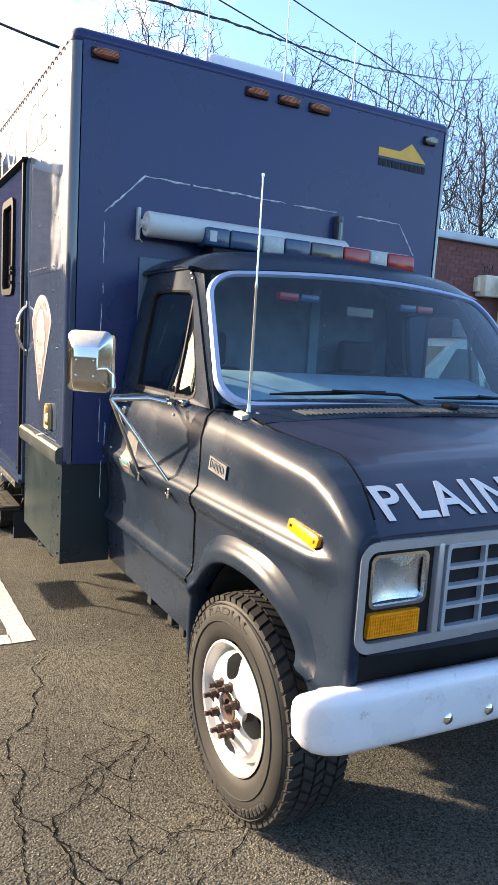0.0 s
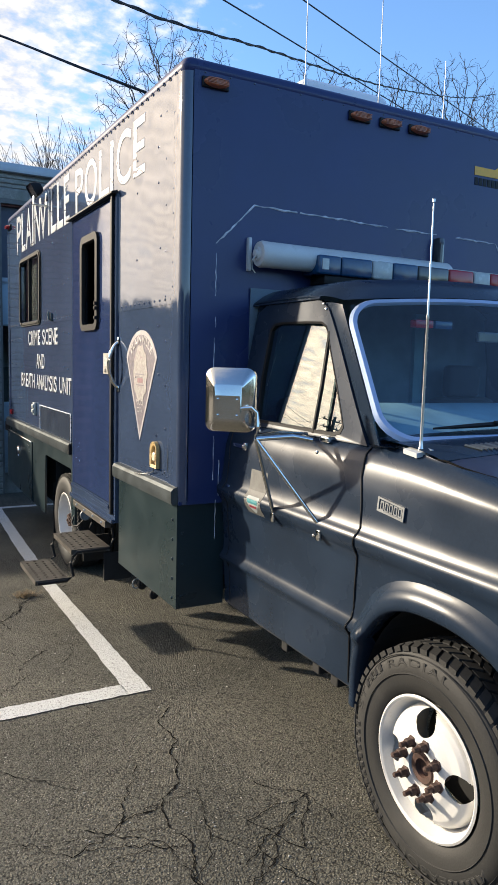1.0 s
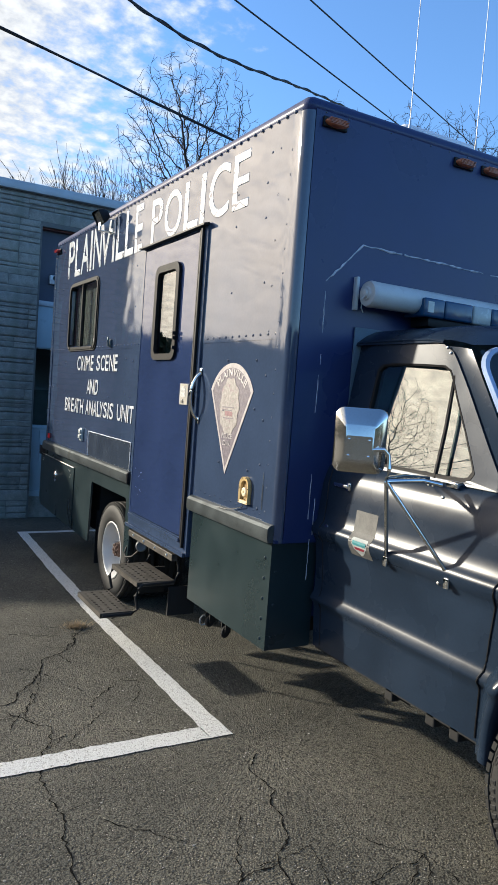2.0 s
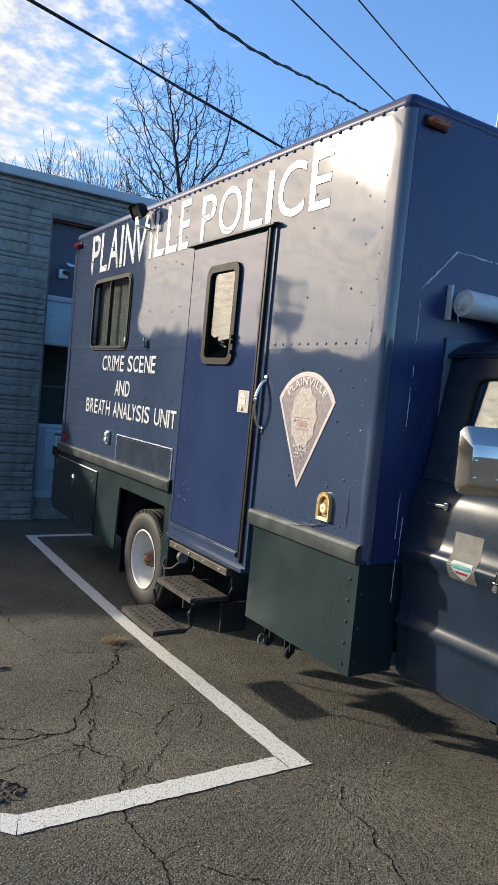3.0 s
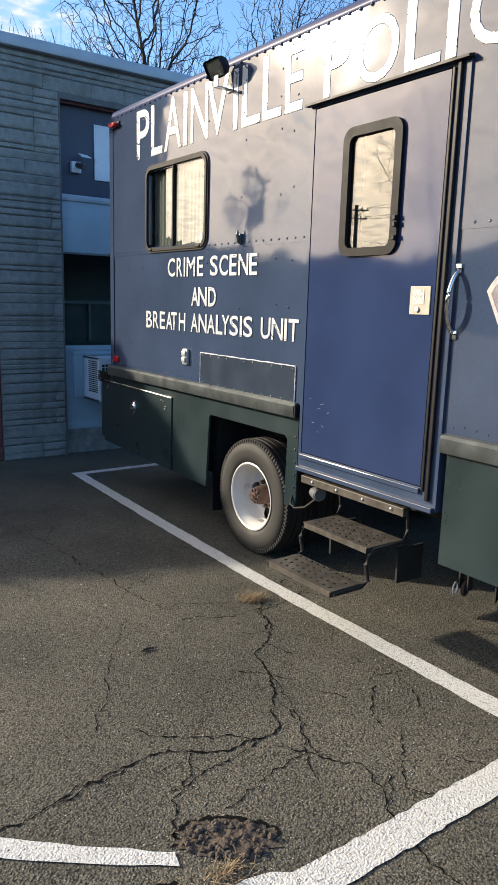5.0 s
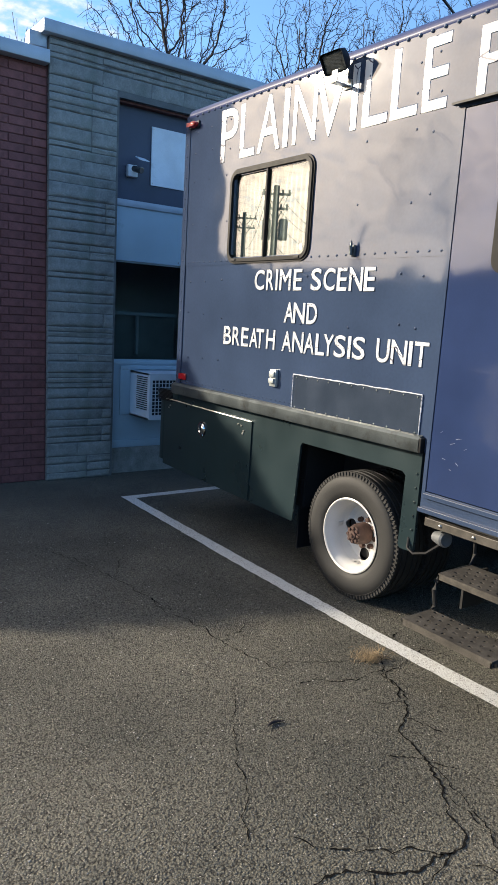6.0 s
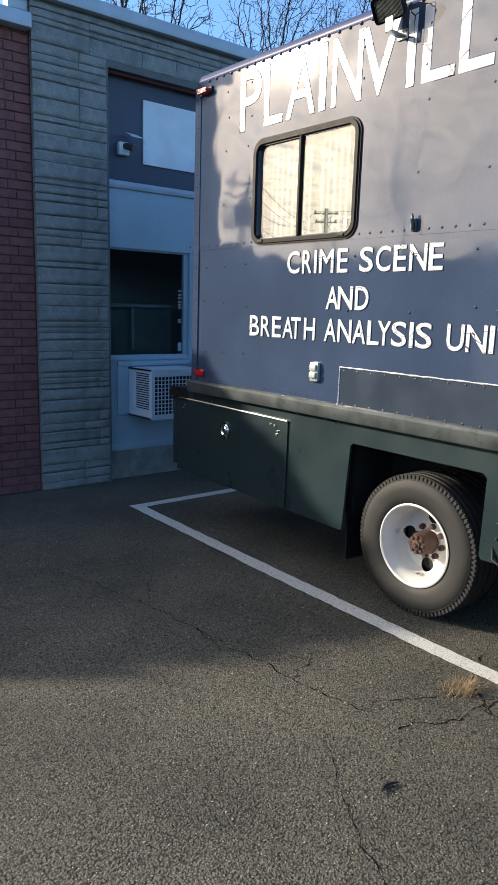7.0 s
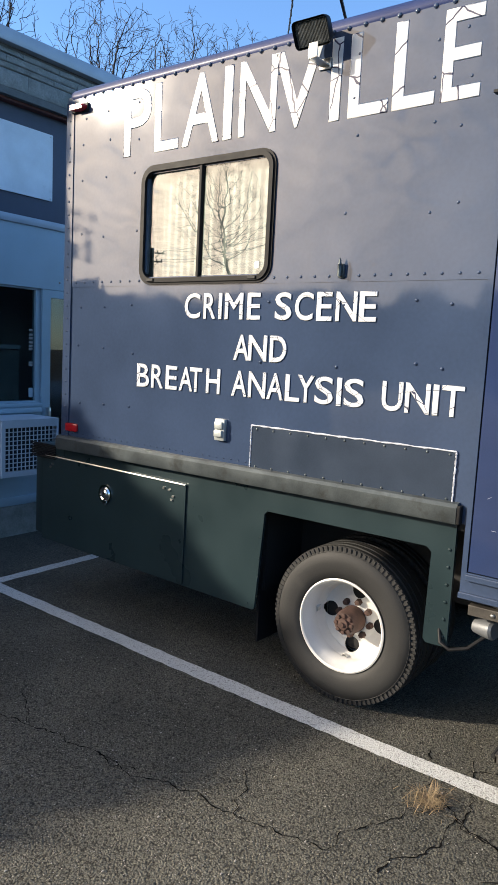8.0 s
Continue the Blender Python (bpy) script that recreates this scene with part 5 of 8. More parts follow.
parts("letter", lettering("PLAINVILLE", arc, 0.395, 0.040, 0.0012), BADGE_PALE, badge)
parts("letter", lettering("POLICE", lambda q: (-0.0034, 0.622 - q[0], 1.438 + q[1]), 0.118, 0.028, 0.0012), BADGE_PALE, badge)
parts("letter", lettering("CONN.", lambda q: (-0.0034, 0.608 - q[0], 1.398 + q[1]), 0.090, 0.028, 0.0012), BADGE_PALE, badge)
for y0, y1, z0, z1, mat in ((0.50, 0.635, 1.603, 1.609, BADGE), (0.52, 0.625, 1.588, 1.593, BADGE), (0.515, 0.60, 1.560, 1.585, material("faded_red_print", (0.24, 0.13, 0.14), vary=0.3, scale=40)), (0.50, 0.62, 1.545, 1.550, BADGE)):
    bm = B()
    box(bm, (-0.0046, y0, z0), (-0.0040, y1, z1))
    part("print_bar", bm, mat, badge)
# shore power inlet
dshape = [(0.257, 1.128), (0.353, 1.128), (0.353, 1.215)] + [(0.305 + 0.048 * math.cos(a), 1.215 + 0.050 * math.sin(a)) for a in (math.pi * k / 10 for k in range(1, 10))] + [(0.257, 1.215)]
inlet = part("power_inlet", prism(B(), [(-0.004, y, z) for y, z in dshape], (0.004, 0, 0)), INLET_DEEP, truck, "yellowed arch-shaped shore power inlet")
inner = [(0.305 + (y - 0.305) * 0.74, 1.190 + (z - 1.190) * 0.74) for y, z in dshape]
bm = ring(B(), [(-0.022, y, z) for y, z in dshape], [(-0.018, y, z) for y, z in inner], (0.018, 0, 0))
part("inlet_rim", bm, INLET, inlet)
bm = B()
lathe(bm, (-0.004, 0.305, 1.186), (-1, 0, 0), [(0.026, 0), (0.025, 0.014), (0.020, 0.017), (0.006, 0.017), (0.005, 0.011), (0, 0.011)], 8)
part("inlet_plug", bm, CREAM, inlet)
bm = B()
rivets(bm, [(-0.022, 0.263, 1.134), (-0.022, 0.347, 1.134), (-0.022, 0.262, 1.205), (-0.022, 0.348, 1.205), (-0.022, 0.290, 1.256), (-0.022, 0.323, 1.256)], (-1, 0, 0), 0.003, 0.002)
parts("screw", bm, BLACK, inlet)
bm = B()
tube(bm, [(-0.012, 0.303, 1.150), (-0.014, 0.310, 1.11), (-0.010, 0.40, 1.085), (-0.034, 0.46, 1.072), (-0.036, 0.55, 1.070)], 0.0025, 6)
part("tether", bm, SMOKE, inlet)

# flood lamp
lampm = look((-0.112, 2.775, 2.985), (-0.982, 2.775, 2.485))
bm = B()
t = B()
v = []
for z, w_, h_ in ((0.0, 0.088, 0.056), (-0.012, 0.088, 0.056), (0.03, 0.082, 0.050), (0.070, 0.050, 0.034)):
    v.append([(x, y, z) for x, y in rounded(-w_, w_, -h_, h_, 0.022, 4)])
rows = [v[1], v[0], v[2], v[3]]
back_ = grid(t, [[*r] for r in rows], close=True)
t.faces.new(back_[-1])
flood = part("flood_lamp", join(bm, t, lampm), BLACK, truck, "black tilted flood lamp", 40)
bm = B()
prism(bm, [(x, y, -0.006) for x, y in rounded(-0.081, 0.081, -0.049, 0.049, 0.016, 4)], (0, 0, 0.003))
part("lens", join(B(), bm, lampm), LENS, flood).visible_shadow = False
bm = B()
for k in range(22):
    x = -0.074 + 0.007 * k
    box(bm, (x - 0.0016, -0.046, -0.001), (x + 0.0016, 0.046, 0.003))
prism(bm, [(x, y, 0.004) for x, y in rounded(-0.081, 0.081, -0.049, 0.049, 0.016, 4)], (0, 0, 0.003))
part("reflector", join(B(), bm, lampm), LAMP_DARK, flood)
bm = B()
box(bm, (-0.112, 2.742, 2.880), (-0.106, 2.788, 2.945), 0.002)
box(bm, (-0.112, 2.742, 2.880), (-0.003, 2.788, 2.886), 0.002)
box(bm, (-0.012, 2.735, 2.868), (-0.003, 2.795, 2.915), 0.003)
part("bracket", bm, ALU, flood, smooth=40)

# front of the box: sealant outline, logo shape, rolled tube
bm = B()
for a, b in (((0.170, 2.246), (0.376, 2.448)), ((0.376, 2.448), (0.62, 2.442)), ((0.64, 2.443), (1.20, 2.436)), ((1.26, 2.433), (1.55, 2.432)), ((1.70, 2.430), (2.02, 2.426)), ((2.02, 2.426), (2.150, 2.25))):
    n = max(6, int(math.dist(a, b) / 0.025))
    pts = [(a[0] + (b[0] - a[0]) * i / n + rng.uniform(-0.003, 0.003), -0.001, a[1] + (b[1] - a[1]) * i / n + rng.uniform(-0.003, 0.003)) for i in range(n + 1)]
    tube(bm, pts, 0.005, 6, radii=[rng.uniform(0.0015, 0.0065) for _ in pts])
for x, z0, z1 in ((0.175, 2.0, 2.20), (0.172, 1.62, 1.80), (0.178, 1.85, 1.90), (0.18, 1.1, 1.32), (0.21, 1.02, 1.2), (0.195, 0.8, 1.0)):
    pts = [(x + rng.uniform(-0.002, 0.002), -0.0005, z0 + (z1 - z0) * i / 9) for i in range(10)]
    tube(bm, pts, 0.003, 5, radii=[rng.uniform(0.0008, 0.003) for _ in pts])
parts("sealant", bm, SEALANT, truck, "pale ragged line of sealant")
bm = B()
prism(bm, [(1.818, -0.003, 2.848), (1.98, -0.003, 2.848), (2.066, -0.003, 2.905), (2.185, -0.003, 2.805), (1.818, -0.003, 2.800)], (0, 0.003, 0))
part("emblem", bm, YELLOW, truck, "yellow angular emblem")
bm = B()
for k in range(11):
    box(bm, (1.822 + 0.0335 * k, -0.003, 2.745), (1.848 + 0.0335 * k, 0.0, 2.787))
parts("emblem_bar", bm, BLACK, truck)
bm = B()
lathe(bm, (0.352, -0.085, 2.205), (1, 0, 0), [(0, -0.005), (0.030, -0.005), (0.034, 0.004), (0.058, 0.006), (0.064, 0.02), (0.062, 0.05), (0.060, 1.20), (0.052, 1.215), (0, 1.215)], 28)
tubeo = part("horn_tube", bm, TUBE, truck, "grey-white round tube across the box front", 35)
bm = B()
lathe(bm, (0.350, -0.085, 2.205), (-1, 0, 0), [(0.022, 0), (0.020, 0.014), (0.008, 0.018), (0, 0.018)], 16)
box(bm, (0.335, -0.03, 2.13), (0.352, 0.0, 2.29), 0.004)
tube(bm, [(0.345, -0.09, 2.20), (0.315, -0.10, 2.17), (0.318, -0.10, 2.13), (0.345, -0.08, 2.115)], 0.003, 6)
part("end_cap", bm, TUBE, tubeo, smooth=35)
bm = B()
box(bm, (1.535, -0.05, 2.24), (1.575, 0.0, 2.41), 0.008)
tube(bm, [(1.555, -0.03, 2.40), (1.55, -0.045, 2.37), (1.55, -0.045, 2.25)], 0.016, 8)
part("tube_bracket", bm, SMOKE, truck, smooth=35)

# roof: air unit and aerials
bm = B()
box(bm, (0.82, 0.30, ROOF - 0.01), (1.42, 1.0, ROOF + 0.17), 0.05, 4)
part("roof_unit", bm, BUMPER, truck, "white low roof ventilation unit", 40)
for x, y, h in ((0.77, 0.20, 1.60), (1.26, 0.20, 1.60), (1.74, 0.20, 0.40)):
    bm = B()
    lathe(bm, (x, y, ROOF), (0, 0, 1), [(0.022, -0.005), (0.022, 0.02), (0.010, 0.04), (0.006, 0.12), (0.003, 0.13), (0.0022, h), (0, h)], 10)
    part("roof_aerial", bm, ALU, truck, "thin whip aerial", 40)

# light bar
BY0, BY1 = -0.170, -0.020
bm = B()
box(bm, (0.70, BY0 + 0.02, 2.085), (2.00, BY1, 2.128), 0.006)
bar = part("light_bar", bm, BLACK, truck, "roof light bar with red, blue and clear lenses", 30)
cuts = (0.650, 0.790, 0.985, 1.120, 1.290, 1.510, 1.695, 1.825, 2.030)
for x0, x1, m in zip(cuts, cuts[1:], (BLUE, BLUE, PALE, BLUE, SMOKE, RED, PALE, RED)):
    bm = B()
    box(bm, (x0 + 0.002, BY0, 2.128), (x1 - 0.002, BY1 + 0.01, 2.222), 0.012, 3)
    part("lens_module", bm, m, bar, smooth=40)
bm = B()
box(bm, (0.672, BY0 - 0.002, 2.150), (0.712, BY0 + 0.004, 2.205), 0.002)
part("alley_light", bm, PALE, bar)
bm = B()
box(bm, (0.70, BY0 + 0.03, 2.222), (2.0, BY1 - 0.02, 2.228))
part("bar_cap", bm, PALE, bar)


# ---- wheels ----
def wheel_meshes():
    R, rw = 0.383, 0.215
    tyre = B()
    lathe(tyre, (0, 0, 0), (1, 0, 0), [(0.222, 0.010), (0.235, -0.004), (0.262, -0.012), (0.300, -0.016), (0.330, -0.014), (0.350, -0.004), (0.362, 0.008), (0.371, 0.018), (0.373, 0.05), (0.373, rw - 0.05), (0.371, rw - 0.018), (0.362, rw - 0.008), (0.330, rw + 0.010), (0.262, rw + 0.010), (0.222, rw - 0.02)], 72)
    t = B()
    n = 54
    for k in range(n):
        a = 2 * math.pi * k / n
        rot = Matrix.Rotation(a, 4, "X")
        for x0, x1, sk, r0 in ((0.000, 0.042, 0.010, 0.360), (0.050, 0.088, -0.012, 0.371), (0.096, 0.124, 0.010, 0.371), (0.132, 0.168, -0.012, 0.371), (0.176, 0.216, 0.010, 0.360)):
            c = B()
            box(c, (x0, -0.0155, r0), (x1, 0.0155, R))
            for v in c.verts:
                v.co.y += sk * ((v.co.x - x0) / (x1 - x0) - 0.5) * 2
                if v.co.x < 0.02 and v.co.z > 0.38:
                    v.co.z -= 0.006
                if v.co.x > 0.20 and v.co.z > 0.38:
                    v.co.z -= 0.006
            if x0 in (0.050, 0.132):
                c.transform(Matrix.Rotation(math.pi / n, 4, "X"))
            join(t, c, rot)
    words = B()
    for a0, span in ((215, 60), (128, 30), (300, 24)):
        m = int(span / 5)
        for k in range(m):
            a = radians(a0 + span * k / m)
            c = B()
            box(c, (-0.0175, -0.009, 0.318), (-0.012, 0.009, 0.343), 0.002, 1)
            box(c, (-0.0185, -0.004, 0.324), (-0.0125, 0.004, 0.337))
            join(words, c, Matrix.Rotation(a, 4, "X"))
    for r in (0.352, 0.292):
        lathe(words, (0, 0, 0), (1, 0, 0), [(r - 0.002, -0.0125 + (0.003 if r > 0.34 else -0.003)), (r, -0.0165 + (0.003 if r > 0.34 else -0.003)), (r + 0.002, -0.0125 + (0.003 if r > 0.34 else -0.003))], 72)
    ribs = B()
    for x0, x1 in ((0.004, 0.034), (0.042, 0.076), (0.084, 0.131), (0.139, 0.173), (0.181, 0.211)):
        lathe(ribs, (0, 0, 0), (1, 0, 0), [(0.360, x0), (R - 0.004 if x0 < 0.01 or x1 > 0.2 else R - 0.001, x0 + 0.002), (R - 0.001, (x0 + x1) / 2), (R - 0.004 if x0 < 0.01 or x1 > 0.2 else R - 0.001, x1 - 0.002), (0.360, x1)], 90)
    for k in range(90):
        c = B()
        box(c, (-0.001, -0.006, 0.352), (0.007, 0.006, R - 0.006))
        join(ribs, c, Matrix.Rotation(2 * math.pi * k / 90, 4, "X"))
    return link_mesh("tyre", tyre, TYRE, 40), link_mesh("tread_blocks", t, TYRE), link_mesh("sidewall_ribs", words, TYRE), link_mesh("tread_ribs", ribs, TYRE, 40)


TYRE_ME, TREAD_ME, RIBS_ME, ROAD_ME = wheel_meshes()


def on_sidewall(q, start=10, sweep=98):
    a, r = radians(start + sweep * q[0] / 0.45), 0.314 + q[1]
    return (-0.0125 if r > 0.33 else -0.0140, r * math.cos(a), r * math.sin(a))


WORDS_ME = link_mesh("sidewall_lettering", lettering("STEEL RADIAL", on_sidewall, 0.45, 0.028, 0.0016, bold=0.03), TYRE)
SEASON_ME = link_mesh("sidewall_lettering", lettering("ALL SEASON", lambda q: on_sidewall(q, 212, 76), 0.45, 0.028, 0.0016, bold=0.03), TYRE)


def disc_with_holes(bm, prof, holes_r, hole_rad, count, seg=256, start=0.0):
    """A lathed wheel disc with round hand holes left open."""
    rows = []
    for r, h in prof:
        rows.append([(h, r * math.cos(2 * math.pi * j / seg), r * math.sin(2 * math.pi * j / seg)) for j in range(seg)])
    vs = [[bm.verts.new(p) for p in row] for row in rows]
    for a, b in zip(vs, vs[1:]):
        for j in range(seg):
            k = (j + 1) % seg
            q = [a[j], a[k], b[k], b[j]]
            cy, cz = sum(v.co.y for v in q) / 4, sum(v.co.z for v in q) / 4
            hit = any((cy - holes_r * math.cos(start + 2 * math.pi * i / count)) ** 2 + (cz - holes_r * math.sin(start + 2 * math.pi * i / count)) ** 2 < hole_rad ** 2 for i in range(count))
            if not hit:
                bm.faces.new(q)
    for v in {v for e in bm.edges if e.is_boundary for v in e.verts}:
        for i in range(count):
            hy, hz = holes_r * math.cos(start + 2 * math.pi * i / count), holes_r * math.sin(start + 2 * math.pi * i / count)
            d = Vector((v.co.y - hy, v.co.z - hz))
            if 0.6 * hole_rad < d.length < 1.35 * hole_rad:
                d *= hole_rad / d.length
                v.co.y, v.co.z = hy + d.x, hz + d.y


def fine(prof, n=10):
    out = []
    for (r0, h0), (r1, h1) in zip(prof, prof[1:]):
        m = max(1, int(abs(r1 - r0) / 0.0028))
        out += [(r0 + (r1 - r0) * k / m, h0 + (h1 - h0) * k / m) for k in range(m)]
    return out + [prof[-1]]


bm = B()
lathe(bm, (0, 0, 0), (1, 0, 0), [(0.222, 0.000), (0.226, -0.006), (0.219, -0.009), (0.212, -0.004), (0.208, 0.012), (0.200, 0.030), (0.190, 0.050), (0.186, 0.10), (0.200, 0.17), (0.215, 0.205), (0.222, 0.205), (0.210, 0.16), (0.196, 0.10), (0.200, 0.05)], 72)
RIM_ME = link_mesh("rim", bm, RIM, 35)
bm = B()
disc_with_holes(bm, fine([(0.190, 0.052), (0.186, 0.030), (0.176, 0.012), (0.160, 0.000), (0.130, -0.006), (0.105, -0.016), (0.082, -0.020), (0.074, -0.018), (0.058, -0.018), (0.056, 0.03)]), 0.145, 0.042, 4, start=radians(-2))
FRONT_DISC = link_mesh("wheel_disc", bm, RIM, 35)
bm = B()
disc_with_holes(bm, fine([(0.188, 0.080), (0.183, 0.118), (0.172, 0.142), (0.140, 0.152), (0.110, 0.150), (0.085, 0.142), (0.070, 0.138), (0.060, 0.138)]), 0.138, 0.038, 4, start=radians(5))
REAR_DISC = link_mesh("wheel_disc", bm, RIM, 35)


bm = B()
lathe(bm, (0, 0, 0), (-1, 0, 0), [(0.021, -0.004), (0.020, 0.003), (0.0145, 0.005), (0.0145, 0.026), (0.011, 0.028), (0.0085, 0.028), (0.0085, 0.050), (0, 0.052)], 6)
NUT_FRONT = link_mesh("lug_nut", bm, RUST)
bm = B()
lathe(bm, (0, 0, 0), (-1, 0, 0), [(0.058, -0.06), (0.054, 0.008), (0.046, 0.016), (0.030, 0.014), (0.027, -0.004), (0, -0.006)], 28)
HUB_FRONT = link_mesh("hub", bm, RUST, 40)
bm = B()
lathe(bm, (0, 0, 0), (-1, 0, 0), [(0.066, -0.125), (0.062, -0.06), (0.055, -0.045), (0.052, -0.030), (0.030, -0.028), (0.026, -0.016), (0.012, -0.014), (0.010, -0.006), (0, -0.006)], 28)
for i in range(8):
    a = 2 * math.pi * i / 8
    lathe(bm, (0, 0.041 * math.cos(a), 0.041 * math.sin(a)), (-1, 0, 0), [(0.010, -0.032), (0.010, -0.020), (0, -0.018)], 6)
HUB_REAR = link_mesh("hub", bm, RUST, 40)
bm = B()
lathe(bm, (0, 0, 0), (-1, 0, 0), [(0.018, -0.004), (0.016, 0.004), (0.014, 0.022), (0, 0.024)], 6)
NUT_REAR = link_mesh("lug_nut", bm, RUST)


bm = B()
lathe(bm, (0, 0, 0), (1, 0, 0), [(0.05, 0.165), (0.165, 0.165), (0.175, 0.175), (0.175, 0.25)], 40)
DRUM_ME = link_mesh("brake_drum", bm, DARK, 40)


def wheel(x, y, flip, front, turn=0.0):
    """A wheel whose outer face stands at x; flip for the far side."""
    m = Matrix.Translation((x, y, 0.381)) @ Matrix.Rotation(math.pi if flip else 0, 4, "Z") @ Matrix.Rotation(turn, 4, "X")
    w = new("wheel", TYRE_ME)
    tagged(w, "dusty black tyre on a white steel wheel with rusty nuts" if front else "worn black tyre on a deep white steel wheel")
    w.parent = truck
    w.matrix_parent_inverse = Matrix.Translation(-ORIGIN[truck])
    w.matrix_basis = m
    for name, me in (("tread", TREAD_ME if front else ROAD_ME), ("sidewall_ribs", RIBS_ME), ("rim", RIM_ME), ("wheel_disc", FRONT_DISC if front else REAR_DISC), ("hub", HUB_FRONT if front else HUB_REAR)):
        o = new(name, me)
        o.parent = w
        if name == "sidewall_ribs" and not front:
            o.scale = (0.4, 1, 1)
    if front:
        for me, words in ((WORDS_ME, "STEEL RADIAL"), (SEASON_ME, "ALL SEASON")):
            o = new("sidewall_lettering", me)
            o.parent = w
            tagged(o, "raised black letters reading " + words)
    o = new("brake_drum", DRUM_ME)
    o.parent = w
    for i in range(8):
        a = 2 * math.pi * i / 8 + 0.2
        o = new("lug_nut", NUT_FRONT if front else NUT_REAR)
        o.parent = w
        r = 0.082 if front else 0.086
        o.location = (-0.018 if front else 0.138, r * math.cos(a), r * math.sin(a))


FWY, RWY = -1.548, 2.552
wheel(0.205, FWY, False, True)
wheel(W - 0.205, FWY, True, True)
wheel(0.085, RWY, False, False)
wheel(0.340, RWY, False, False)
wheel(W - 0.085, RWY, True, False)
wheel(W - 0.340, RWY, True, False)

# chassis
bm = B()
for x in (0.72, W - 0.78):
    box(bm, (x, -1.95, 0.52), (x + 0.06, 4.6, 0.70))
for y in (-1.7, -0.3, 0.6, 1.9, 3.2, 4.3):
    box(bm, (0.72, y, 0.54), (W - 0.72, y + 0.08, 0.66))
box(bm, (0.60, -0.95, 0.44), (W - 0.60, -0.1, 0.52))
box(bm, (0.45, 0.1, 0.50), (W - 0.45, 4.4, 0.96))
box(bm, (0.25, 0.15, 0.48), (0.60, 0.85, 0.95))
box(bm, (0.12, 3.02, 0.42), (0.6, 4.68, 0.93))
tube(bm, [(0.30, RWY, 0.39), (W - 0.30, RWY, 0.39)], 0.07, 12)
tube(bm, [(0.40, FWY, 0.37), (W - 0.40, FWY, 0.37)], 0.045, 12)
part("chassis", bm, DARK, truck)

# ---- the cab ----
PZ = [0.46, 0.69, 0.708, 0.724, 0.750, 0.800, 1.000, 1.040, 1.070, 1.106, 1.29, 1.365, 1.402]
PX = [0.256, 0.240, 0.218, 0.214, 0.236, 0.240, 0.222, 0.196, 0.190, 0.220, 0.240, 0.266, 0.298]
TY = [-2.15, -2.10, -2.05, -1.98, -1.90, -1.84, -1.76, -1.6, -1.3, -1.1, 0.0]
TZ = [1.165, 1.198, 1.230, 1.268, 1.302, 1.318, 1.329, 1.350, 1.386, 1.402, 1.402]
ACY, ACZ, ARX, ARZ, AP = -1.560, 0.42, 0.405, 0.485, 2.5


def ztop(y):
    return float(np.interp(y, TY, TZ))


def zlow(y):
    d = abs(y - ACY) / ARX
    floor = 0.475 if y > ACY else 0.66
    return max(floor, ACZ + ARZ * (1 - d ** AP) ** (1 / AP)) if d < 1 else floor


def side_x(y, z):
    x = sum(k * float(np.interp(z + d, PZ, PX)) for k, d in ((0.25, -0.006), (0.5, 0.0), (0.25, 0.006)))
    zt = ztop(y)
    if y < -1.93:
        s = min(1, (-1.93 - y) / 0.20)
        x += (0.219 - x) * s * s * (3 - 2 * s)
    if z > zt - 0.045:
        x += 0.022 * ((z - zt + 0.045) / 0.045) ** 2
    if y < -2.105:
        x += 0.010 * ((-2.105 - y) / 0.035) ** 2
    return x


def hood_x(y):
    return float(np.interp(y, [-2.15, -1.98, -1.80, -1.53, -1.36], [0.282, 0.345, 0.388, 0.312, 0.306]))


def mirrored(p, s):
    return (p[0] if s > 0 else W - p[0], p[1], p[2])


